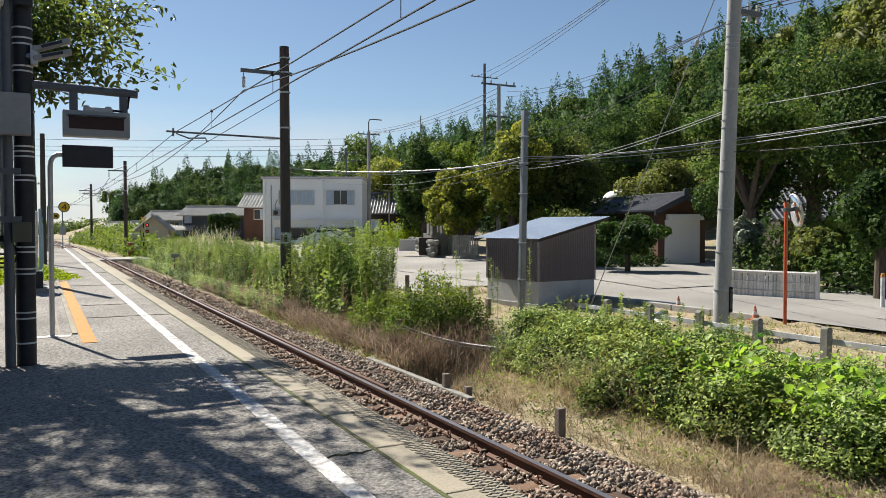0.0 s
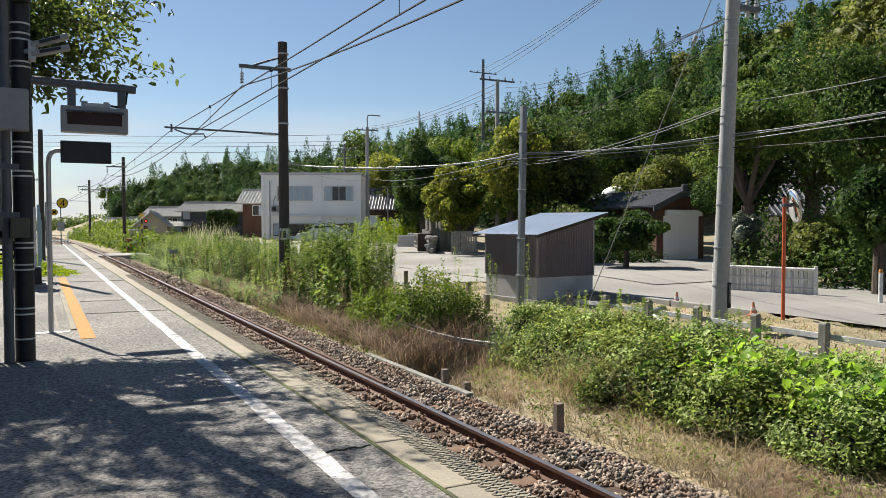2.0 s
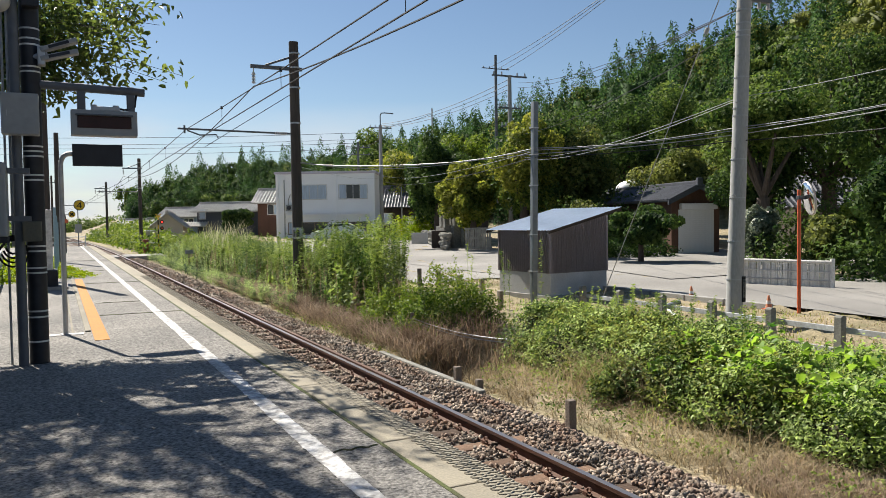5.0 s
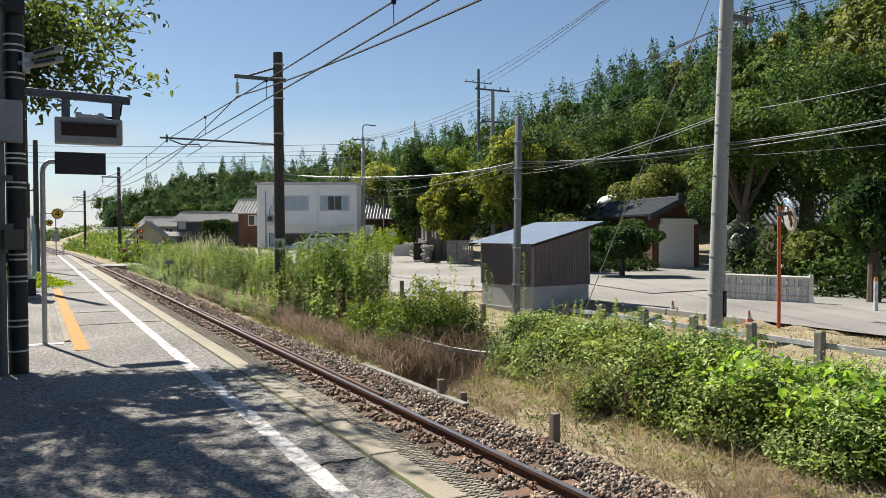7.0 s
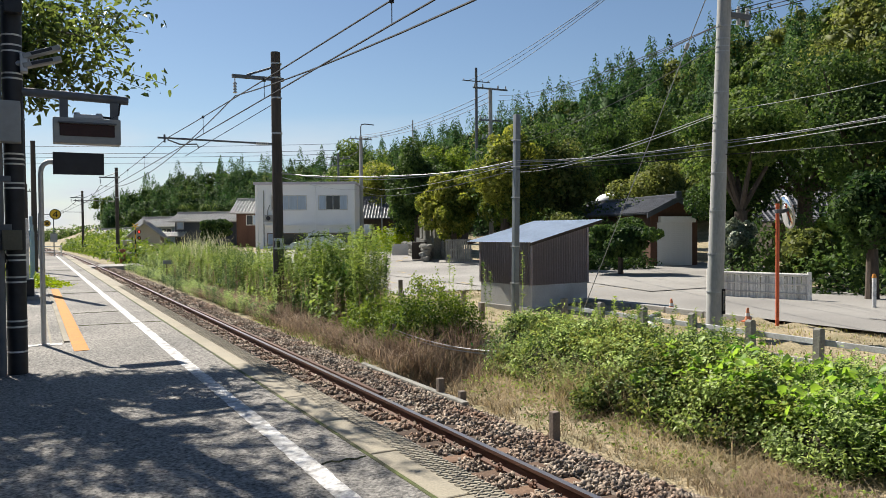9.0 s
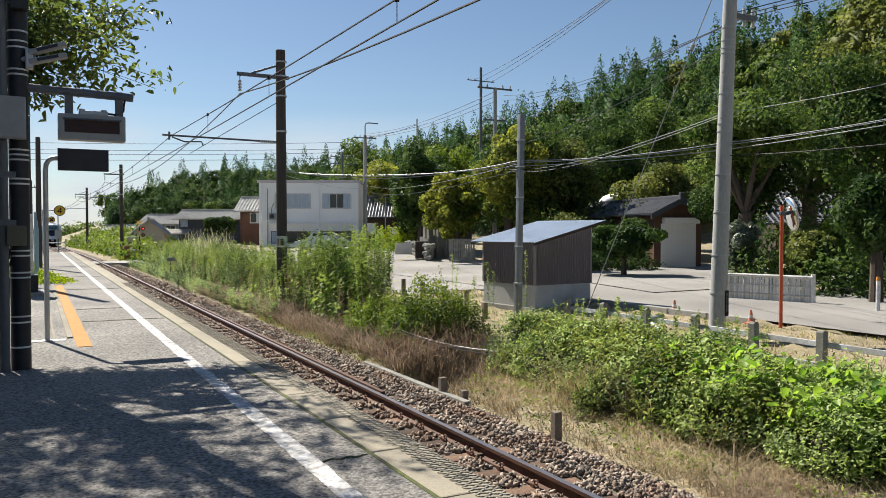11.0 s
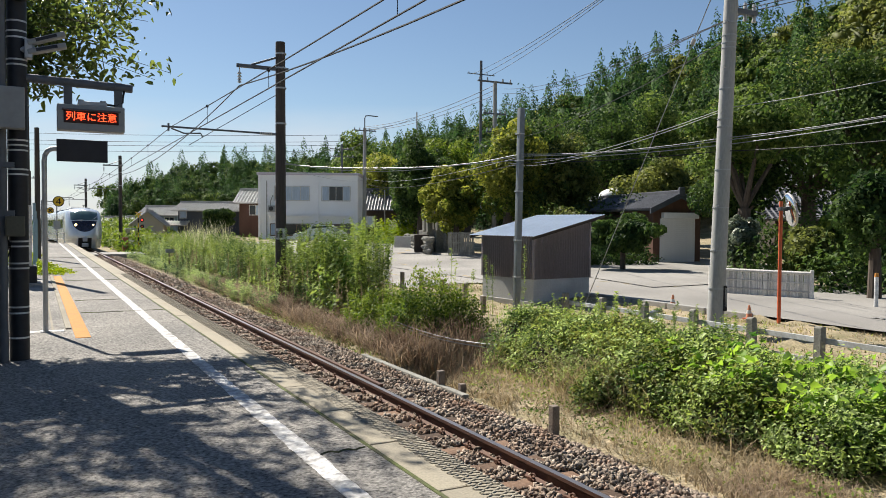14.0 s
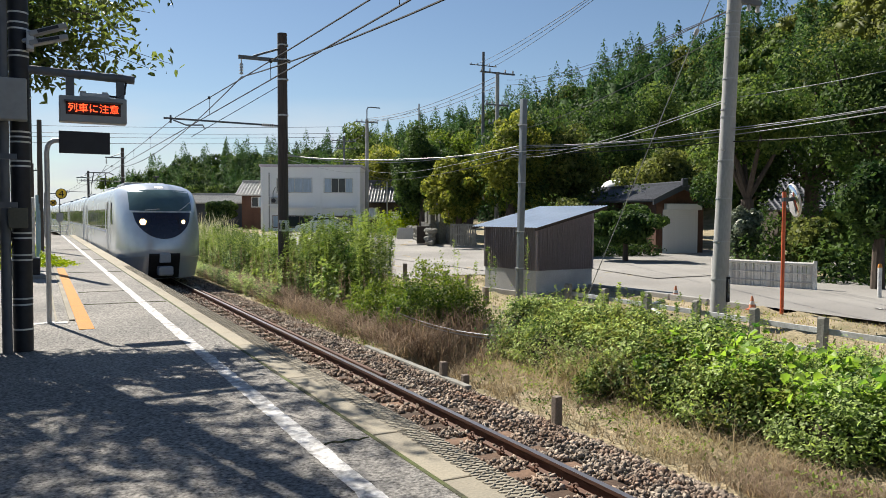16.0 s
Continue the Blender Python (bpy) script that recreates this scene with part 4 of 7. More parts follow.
def window(parent, x0, x1, z0, z1, y, panes=2, curtains=(), frame_mat=None):
    """A sliding window in a wall that faces -y."""
    bm = bmesh.new()
    fr = frame_mat or M["band"]
    for a, b, c, d in ((x0 - 0.06, x1 + 0.06, z1, z1 + 0.06), (x0 - 0.06, x1 + 0.06, z0 - 0.08, z0), (x0 - 0.06, x0, z0, z1), (x1, x1 + 0.06, z0, z1)):
        box(bm, a, b, y - 0.05, y + 0.02, c, d)
    for k in range(1, panes):
        xm = x0 + (x1 - x0) * k / panes
        box(bm, xm - 0.025, xm + 0.025, y - 0.04, y + 0.02, z0, z1)
    win = part("window", bm, fr, parent)
    for k in range(panes):
        a, b = x0 + (x1 - x0) * k / panes, x0 + (x1 - x0) * (k + 1) / panes
        bm = bmesh.new()
        box(bm, a + 0.03, b - 0.03, y - 0.012, y - 0.002, z0 + 0.01, z1 - 0.01)
        part("pane", bm, M["curtain"] if k in curtains else M["window"], win)
    return win


def tiled_slope(bm, x0, x1, ya, za, yb, zb, step=0.30, r=0.075, thick=0.08):
    """A tiled roof slope from the eaves (ya, za) up to the ridge (yb, zb), with a roll of tiles each step."""
    d = Vector((0, yb - ya, zb - za)).normalized()
    n = Vector((0, -d.z, d.y)) if yb > ya else Vector((0, d.z, -d.y))
    c = [Vector((x, y, z)) for x, y, z in ((x0, ya, za), (x1, ya, za), (x1, yb, zb), (x0, yb, zb))]
    top = [bm.verts.new(p) for p in c]
    low = [bm.verts.new(p - n * thick) for p in c]
    bm.faces.new(top), bm.faces.new(low[::-1])
    for i in range(4):
        bm.faces.new((top[i], low[i], low[(i + 1) % 4], top[(i + 1) % 4]))
    k = int((x1 - x0) / step)
    for i in range(k + 1):
        x = x0 + (x1 - x0) * i / k
        rod(bm, (x, ya - d.y * 0.02, za + 0.01), (x, yb, zb + 0.01), r, r, 6)
    rows = max(3, int(abs(yb - ya) / 0.28))
    for j in range(rows):
        f = j / rows
        y, z = ya + (yb - ya) * f, za + (zb - za) * f
        box(bm, x0, x1, y - 0.02, y + 0.02, z, z + 0.035)


def gable_house(name, label, w, d, wall_h, rise, wall, roof, over=0.45, group="", ridge="x", step=0.3):
    """A house with a tiled gable roof; the ridge along x or along y."""
    t = local(name, label, "house", group)
    bm = bmesh.new()
    if ridge == "x":
        prism(bm, [(0, -0.4), (d, -0.4), (d, wall_h), (d / 2, wall_h + rise), (0, wall_h)], 0, w, "x")
    else:
        prism(bm, [(0, -0.4), (w, -0.4), (w, wall_h), (w / 2, wall_h + rise), (0, wall_h)], 0, d, "y")
    part("wall", bm, wall, t)
    rr = bmesh.new()
    if ridge == "x":
        e = rise / (d / 2) * over
        tiled_slope(rr, -over, w + over, -over, wall_h - e + 0.1, d / 2, wall_h + rise + 0.1, step)
        tiled_slope(rr, -over, w + over, d + over, wall_h - e + 0.1, d / 2, wall_h + rise + 0.1, step)
    else:
        e = rise / (w / 2) * over
        tiled_slope(rr, -over, d + over, -over, wall_h - e + 0.1, w / 2, wall_h + rise + 0.1, step)
        tiled_slope(rr, -over, d + over, w + over, wall_h - e + 0.1, w / 2, wall_h + rise + 0.1, step)
        bmesh.ops.transform(rr, matrix=Matrix(((0, 1, 0, 0), (1, 0, 0, 0), (0, 0, 1, 0), (0, 0, 0, 1))), verts=rr.verts)
    ro = part("roof", rr, roof, t)
    bm = bmesh.new()
    if ridge == "x":
        box(bm, -over - 0.05, w + over + 0.05, d / 2 - 0.13, d / 2 + 0.13, wall_h + rise + 0.08, wall_h + rise + 0.32, 0.04)
    else:
        box(bm, w / 2 - 0.11, w / 2 + 0.11, -over - 0.05, d + over + 0.05, wall_h + rise + 0.08, wall_h + rise + 0.28, 0.04)
        box(bm, w / 2 - 0.15, w / 2 + 0.15, -over - 0.12, -over + 0.06, wall_h + rise, wall_h + rise + 0.4, 0.04)
    part("ridge_cap", bm, roof, ro)
    return t


def build_white_house():
    t = local("white_building", "white rendered two-storey flat-roofed building with sliding windows", "building")
    W, D, H = 8.9, 7.5, 5.72
    bm = bmesh.new()
    box(bm, 0, W, 0.0, D, -0.5, H)
    part("wall", bm, M["plaster"], t)
    bm = bmesh.new()
    box(bm, -0.14, W + 0.14, -0.14, D + 0.14, H, H + 0.22, 0.02)
    part("roof_fascia", bm, M["plaster_trim"], t, "lilac grey fascia")
    for a, b, o in ((5.10, 5.40, -0.13), (0.0, 0.22, -0.10), (W - 0.22, W, -0.10)):
        bm = bmesh.new()
        box(bm, a, b, o, 0.0, -0.5, H - 0.002)
        part("pilaster", bm, M["plaster"], t)
    for a, b in ((0.22, 5.1), (5.4, W - 0.22)):
        bm = bmesh.new()
        box(bm, a, b, -0.10, 0.0, 2.22, 2.38)
        part("string_course", bm, M["plaster"], t)
    for a, b in ((0.9, 4.9), (5.5, 8.5)):
        bm = bmesh.new()
        box(bm, a, b, -0.36, 0.0, 2.02, 2.12, 0.01)
        part("canopy", bm, M["plaster"], t)
    window(t, 1.45, 4.55, 3.48, 4.70, 0.0, 4, (1, 2, 3))
    window(t, 5.70, 8.20, 3.48, 4.70, 0.0, 4, (0, 3))
    brown = mat("brown_window_frame", (0.12, 0.07, 0.05), 0.5, 0.1)
    window(t, 1.1, 4.6, 0.35, 1.32, 0.0, 3, (0,), brown)
    window(t, 5.65, 8.5, 0.35, 1.32, 0.0, 2, (), brown)
    bm = bmesh.new()
    box(bm, 0.95, 1.65, -0.42, -0.10, 2.42, 2.98, 0.02)
    ac = part("air_conditioner", bm, M["grey_paint"], t, "grey air-conditioning unit")
    bm = bmesh.new()
    rod(bm, (1.22, -0.425, 2.7), (1.22, -0.43, 2.7), 0.2, 0.2, 20)
    part("fan_grille", bm, M["panel_dark"], ac)
    bm = bmesh.new()
    pipe(bm, [(1.1, -0.06, 2.95), (1.1, -0.06, 3.4), (1.3, -0.06, 3.9)], 0.04, 6)
    rod(bm, (0.75, -0.06, -0.4), (0.75, -0.06, 5.2), 0.045)
    part("downpipe", bm, M["grey_paint"], t)
    put(t, pose(17.87, 69.7, float(land(20, 69)) , 0, 0, -27.4))


def build_shed():
    t = local("tin_roof_shed", "brown sheet-metal shed on a grey block base with a tin roof", "shed")
    W, D = 2.08, 2.22  # across the track and along it
    hl, hr, base = 1.80, 2.28, 0.66
    def z_at(x):
        return hl + (hr - hl) * x / W
    bm = bmesh.new()
    box(bm, 0, W, 0, D, -0.35, base)
    part("block_base", bm, M["shed_base"], t)
    bm = bmesh.new()
    box(bm, -0.06, W + 0.06, -0.06, D + 0.06, -0.35, 0.03, 0.01)
    part("footing", bm, M["concrete"], t)
    # corrugated cladding
    for a, b, fixed, axis in ((0, W, -0.012, "x"), (0, W, D + 0.012, "x"), (0, D, -0.012, "y"), (0, D, W + 0.012, "y")):
        bm = bmesh.new()
        n = int((b - a) / 0.045)
        lo, hi = [], []
        for i in range(n + 1):
            s = a + (b - a) * i / n
            o = fixed + (0.006 if i % 2 else -0.006)
            p = (s, o) if axis == "x" else (o, s)
            zt = z_at(s) if axis == "x" else (z_at(0) if fixed < 1 else z_at(W))
            lo.append(bm.verts.new((p[0], p[1], base - 0.03)))
            hi.append(bm.verts.new((p[0], p[1], zt)))
        for i in range(n):
            bm.faces.new((lo[i], lo[i + 1], hi[i + 1], hi[i]))
        r = bmesh.ops.solidify(bm, geom=bm.faces[:], thickness=0.004)
        part("cladding", bm, M["shed_brown"], t)
    for x, y in ((0, 0), (W, 0), (0, D), (W, D)):
        zt = z_at(x)
        bm = bmesh.new()
        box(bm, x - 0.03, x + 0.03, y - 0.03, y + 0.03, base - 0.03, zt)
        part("corner_trim", bm, M["shed_brown"], t)
    # tin roof with standing ribs
    ro = bmesh.new()
    o, ou = 0.27, 0.30
    def rz(x):
        return hl + 0.05 + (hr - hl) * x / W
    n = 48
    ya, yb = -0.30, D + 0.30
    xs = np.linspace(-o, W + ou, 8)
    ys = np.linspace(ya, yb, n)
    rows = [[ro.verts.new((x, y, rz(x) + (0.008 if j % 2 else -0.004))) for j, y in enumerate(ys)] for x in xs]
    for u, v in zip(rows, rows[1:]):
        for j in range(n - 1):
            ro.faces.new((u[j], u[j + 1], v[j + 1], v[j]))
    bmesh.ops.solidify(ro, geom=ro.faces[:], thickness=0.012)
    rf = part("roof", ro, M["tin_roof"], t, "blue-grey corrugated tin roof")
    for y in (ya + 0.02, yb - 0.06):
        bm = bmesh.new()
        f = [bm.verts.new(p) for p in ((-o, y, rz(-o) - 0.09), (W + ou, y, rz(W + ou) - 0.09), (W + ou, y, rz(W + ou) - 0.014), (-o, y, rz(-o) - 0.014))]
        k = [bm.verts.new(p.co + Vector((0, 0.04, 0))) for p in f]
        for i in range(4):
            bm.faces.new((f[i], f[(i + 1) % 4], k[(i + 1) % 4], k[i]))
        bm.faces.new(f), bm.faces.new(k)
        part("barge_board", bm, M["wood_dark"], rf)
    put(t, pose(11.82, 17.3, -0.70, 0, 0, 7))


def build_garage():
    t = gable_house("garage", "timber garage with a pale roller shutter and dark tiled roof", 2.6, 9.6, 2.72, 0.62, M["wood_red"], M["tile_dark"], 0.36, ridge="y", step=0.28)
    bm = bmesh.new()
    box(bm, 0.36, 2.26, -0.06, 0.0, 0.0, 2.2)
    shut = part("roller_shutter", bm, M["shutter"], t, "pale roller shutter, closed")
    bm = bmesh.new()
    box(bm, 0.36, 2.26, -0.075, -0.06, 0.02, 0.095)
    slat = part("slat", bm, M["shutter"], shut)
    for k in range(1, 22):
        link("slat", slat.data, shut).location.z = 0.1 * k
    bm = bmesh.new()
    box(bm, 0.42, 2.38, -0.26, 0.0, 2.2, 2.5, 0.03)
    part("shutter_box", bm, M["shutter"], t, "pale shutter housing")
    bm = bmesh.new()
    for s in (1, -1):
        f = [(1.3, 3.46), (1.3 + s * 1.68, 2.66), (1.3 + s * 1.68, 2.42), (1.3, 3.20)]
        prism(bm, f, -0.42, -0.35)
    part("barge_board", bm, M["slate_wall"], t)
    put(t, pose(27.1, 29.3, -0.46, 0, 0, -14))


def build_other_houses():
    a = gable_house("gabled_house", "brown timber house with a pale tiled gable roof", 3.4, 6.5, 3.5, 1.2, M["wood_red"], M["tile_light"], 0.5, "old houses", "x")
    window(a, 1.0, 2.2, 2.3, 3.2, 0.0, 2, (1,))
    put(a, pose(18.0, 77.6, -0.1, 0, 0, -24))
    b = gable_house("slate_house", "slate-grey two-storey house with a silver tiled roof", 6.7, 6.0, 2.7, 0.8, M["slate_wall"], M["tile_light"], 0.55, "old houses", "x")
    window(b, 0.25, 0.9, 1.9, 2.9, 0.0, 1, (0,))
    bm = bmesh.new()
    tiled_slope(bm, -1.6, 1.2, -1.1, 1.05, 0.0, 1.55)
    part("porch_roof", bm, M["tile_light"], b)
    put(b, pose(14.0, 89.2, 0.0, 0, 0, -26))
    c = gable_house("blue_house", "pale blue clad house with a grey hipped roof", 4.6, 6.0, 2.3, 1.0, M["blue_wall"], M["tile_light"], 0.5, "old houses", "x")
    window(c, 0.9, 2.2, 1.0, 2.0, 0.0, 2)
    window(c, 3.0, 4.2, 1.0, 2.0, 0.0, 2)
    put(c, pose(12.2, 106.6, 0.0, 0, 0, -27))
    d = gable_house("crossing_hut", "small cream hut with a lean roof by the crossing", 3.0, 4.0, 2.1, 1.2, M["cream"], M["tile_light"], 0.4, "old houses", "y")
    put(d, pose(9.0, 86.0, -0.9, 0, 0, -14))
    e = gable_house("dark_house", "dark timber house with a black tiled roof", 9.5, 8.0, 3.0, 1.9, M["wood_dark"], M["tile_dark"], 0.6, "old houses", "x")
    window(e, 1.0, 2.4, 1.2, 2.2, 0.0, 2, (0, 1))
    put(e, pose(28.3, 74.0, -0.1, 0, 0, -28))
    f = gable_house("pale_roof_house", "pale upper storey with a broad light roof", 6.0, 6.0, 4.3, 1.2, M["plaster"], M["tile_light"], 0.7, "old houses", "x")
    window(f, 0.8, 3.0, 3.0, 3.9, 0.0, 3)
    put(f, pose(33.6, 83.0, 0.0, 0, 0, -28))
    g = gable_house("shop_house", "dark timber house gable end beside the lane", 5.2, 6.5, 3.1, 1.4, M["wood_dark"], M["tile_dark"], 0.6, "old houses", "y")
    put(g, pose(34.3, 70.5, -0.1, 0, 0, -25))
    h = gable_house("temple_hall", "dark timber hall with a tiled roof among the trees", 9.0, 9.0, 3.2, 2.6, M["wood_dark"], M["tile_dark"], 0.9, "", "x")
    bm = bmesh.new()
    tiled_slope(bm, -2.0, 7.0, -2.6, 2.05, 0.0, 3.0)
    part("lower_roof", bm, M["tile_dark"], h)
    put(h, pose(36.2, 29.6, -0.3, 0, 0, -35))
    # far low roofs by the line
    for k, (x, y, w) in enumerate(((11.5, 172, 10), (15, 150, 9), (18, 138, 10))):
        q = gable_house("far_house", "small far house with a pale metal roof", w * 0.7, 5, 2.2, 1.0, M["slate_wall"], M["tile_light"], 0.5, "far houses", "x", step=1.2)
        put(q, pose(x, y, -0.9, 0, 0, -15 + 7 * k))


build_white_house()
build_shed()
build_garage()
build_other_houses()


# ---------- woods, trees and undergrowth ----------
def cedar(rng, x, y, z, h, r, n, leaf):
    """A conifer of drooping tiers, ragged at the rim, on a dense inside."""
    tiers = max(4, int(h / 1.5))
    k = rng.integers(tiers, size=n)
    u = np.clip((k + 0.45 * rng.normal(size=n)) / tiers, 0.0, 1.0) ** 1.15
    a = rng.random(n) * 2 * math.pi
    lop = rng.uniform(0, 6.28)
    arm = 0.74 + 0.26 * np.sin(a * 3 + k * 2.3 + lop) * np.cos(a * 2 - k) + 0.16 * np.sin(a + lop)
    q = np.sqrt(rng.random(n))
    rr = r * (1.06 - u ** 1.5) * arm * (0.45 + 0.65 * q)
    c = np.stack([x + np.cos(a) * rr, y + np.sin(a) * rr, z + h * (0.06 + 0.94 * u) - 0.12 * rr + 0.2 * rng.normal(size=n)], 1)
    out = np.stack([np.cos(a), np.sin(a), -0.3 + 0 * a], 1)
    nr = np.stack([0.5 * np.cos(a), 0.5 * np.sin(a), 1 + 0 * a], 1) + 0.5 * rng.normal(size=(n, 3))
    return [quads(c, nr, leaf * 0.95, leaf * 0.5, rng, 0.2, along=out), core(rng, (x, y, z + h * 0.30), (r * 0.45, r * 0.45, h * 0.34))]


def broadleaf(rng, x, y, z, h, r, n, leaf):
    """A rounded crown of separate leafy heaps, each on a dense inside."""
    lumps = 11
    d = rng.normal(size=(lumps, 3))
    d[:, 2] = np.abs(d[:, 2]) * 0.9 - 0.25
    d /= np.linalg.norm(d, axis=1, keepdims=True)
    cs = np.array([x, y, z + h * 0.55]) + d * np.array([r, r, h * 0.42]) * rng.uniform(0.45, 0.85, (lumps, 1))
    rad = r * rng.uniform(0.26, 0.5, lumps)
    k = rng.choice(lumps, size=n, p=rad ** 2 / np.sum(rad ** 2))
    e = rng.normal(size=(n, 3))
    e[:, 2] = e[:, 2] * 0.8 + 0.25
    e /= np.linalg.norm(e, axis=1, keepdims=True)
    c = cs[k] + e * (rad[k] * (0.8 + 0.35 * rng.random(n)))[:, None] * np.array([1, 1, 0.8])
    out = [quads(c, e + np.array([0, 0, 0.5]) + 0.5 * rng.normal(size=(n, 3)), leaf, leaf * 0.66, rng, 0.25)]
    out += [core(rng, q, (w * 0.6, w * 0.6, w * 0.5)) for q, w in zip(cs, rad)]
    out.append(core(rng, (x, y, z + h * 0.42), (r * 0.5, r * 0.5, h * 0.36)))
    return out


def build_woods():
    rng = np.random.default_rng(21)
    p = np.stack([rng.uniform(4, 150, 30000), rng.uniform(-5, 330, 30000)], 1)
    h = land(p[:, 0], p[:, 1])
    keep = (h > 0.7) & (np.arctan2(p[:, 0], p[:, 1]) < 1.25) & (p[:, 0] > 0.078 * p[:, 1]) & (land(p[:, 0] * 1.05, p[:, 1] * 1.05) > h - 1.2)
    taken, spots = set(), []
    for (x, y), z in zip(p[keep], h[keep]):
        step = 3.3 if y < 110 else 3.9
        cell = (step, int(x // step), int(y // step))
        if cell not in taken:
            taken.add(cell)
            spots.append((x, y, z))
    kinds = {"cedar": [], "broad": [], "olive": [], "bright": [], "dark": []}
    for x, y, h in spots:
        g = float(noise.noise(Vector((x * 0.045, y * 0.045, 3.0))))
        tone = float(noise.noise(Vector((x * 0.06, y * 0.06, 11.0))))
        share = 0.66 if h > 9 + 9 * g else 0.12
        if y < 75:
            share *= 0.5
        near = y < 110
        if y > 125:
            share, tone = max(share, 0.55), min(tone, -0.1)
        away = math.hypot(x, y)
        leaf = 0.13 + 0.0030 * away if near else 0.12 + 0.0018 * away
        n = 1100 if away < 70 else 640 if away < 120 else 430
        if rng.random() < share:
            kinds["cedar"] += cedar(rng, x, y, h - 0.3, rng.uniform(6.5, 12.5) + (1.8 if near else 0.9), rng.uniform(2.3, 3.6), int(n * 1.05), leaf)
        else:
            q = rng.random() * 0.6 + 0.5 * (tone + 0.4)
            if y > 125:
                q *= 0.55
            kind = "dark" if q < 0.32 else "broad" if q < 0.60 else "olive" if q < 0.80 else "bright"
            kinds[kind] += broadleaf(rng, x, y, h - 0.4, rng.uniform(5.5, 10.5), rng.uniform(2.3, 4.2), n, leaf)
    names = {"cedar": ("cedar_woods", "dark cedar woods covering the hill"), "broad": ("broadleaf_woods", "green broadleaf woods on the hillside"),
             "olive": ("scrub_woods", "olive green scrub woods on the hillside"), "bright": ("bamboo_woods", "bright green bamboo woods on the hillside"),
             "dark": ("evergreen_woods", "dark evergreen broadleaf woods on the hillside")}
    for k, pieces in kinds.items():
        v, f = merge(pieces)
        tagged(raw(names[k][0], v, f, L[k]), names[k][1], "woods", kind="stuff")


def build_tree(material, x, y, top, width, seed, label, leaf=0.2, count=5200, base=None, lean=0.0, low=0.22):
    rng = np.random.default_rng(seed)
    z0 = float(land(x, y)) if base is None else base
    t = thing("tree", (x, y, z0), label, "tree", "trees")
    h = top - z0
    bm = bmesh.new()
    r = 0.035 * h + 0.05
    knee = Vector((x + lean * 0.4, y, z0 + h * 0.35))
    rod(bm, (x, y, z0 - 0.2), knee, r, r * 0.75, 10)
    crown = Vector((x + lean, y, z0 + h * (0.5 + low / 2)))
    rz, rx = h * (1 - low) / 2, width / 2
    lumps = []
    for k in range(26):
        d = rng.normal(size=3)
        d /= np.linalg.norm(d)
        c = np.array(crown) + d * np.array([rx, rx, rz]) * rng.uniform(0.45, 0.95)
        s = rng.uniform(0.17, 0.40)
        lumps.append((c, np.array([rx * s * 1.1, rx * s * 1.1, rz * s * 0.85])))
        if k < 8:
            rod(bm, knee, Vector(c), r * 0.4, r * 0.1, 6)
    part("trunk", bm, M["bark"], t)
    tot = sum(l[1][0] * l[1][2] for l in lumps)
    pieces = [puff(rng, c, q, max(40, int(count * q[0] * q[2] / tot)), leaf, 0.45, 0.45) for c, q in lumps]
    pieces.append(puff(rng, np.array(crown), np.array([rx, rx, rz]) * 0.7, int(count * 0.25), leaf * 1.3, 0.3, 0.5))
    v, f = merge(pieces)
    raw("crown", v, f, L[material], t)
    return t


TREES = [
    ("dark", 24.6, 50.3, 7.8, 4.5), ("dark", 25.2, 52.3, 6.1, 5.5), ("dark", 26.3, 39.3, 8.4, 7.8), ("gold", 23.7, 37.3, 7.5, 3.8), ("olive", 27.5, 37.6, 7.1, 4.7),
    ("gold", 22.4, 41.0, 5.2, 3.8), ("dark", 36.1, 43.3, 9.4, 6.8), ("olive", 34.3, 36.3, 6.0, 5.2), ("broad", 43.1, 47.5, 11.4, 7.6), ("broad", 24.2, 21.2, 6.9, 4.6),
    ("dark", 29.6, 26.0, 6.4, 3.9), ("white", 20.8, 18.5, 2.0, 1.3), ("dark", 31.7, 24.1, 9.5, 6.8), ("dark", 28.4, 19.1, 8.8, 5.7), ("dark", 20.1, 13.2, 3.4, 2.0),
]
TREES_BEYOND = [
    ("olive", 22.0, 16.7, 1.5, 2.0), ("bright", 24.8, 17.5, 1.8, 2.2), ("dark", 22.1, 25.7, 1.9, 3.1), ("olive", 40.5, 28.6, 12.3, 6.4), ("olive", 30.3, 18.1, 9.0, 5.7),
    ("bright", 29.1, 54.8, 8.0, 5.4), ("broad", 34.9, 89.0, 11.9, 10.3), ("gold", 33.9, 78.2, 10.0, 7.4), ("dark", 16.3, 79.4, 2.8, 3.4), ("olive", 21.8, 29.3, 2.4, 1.8),
]
WORDS = {"gold": "yellow-green", "dark": "dark evergreen", "olive": "olive green", "broad": "green", "bright": "bright green", "white": "glossy pale-leaved"}


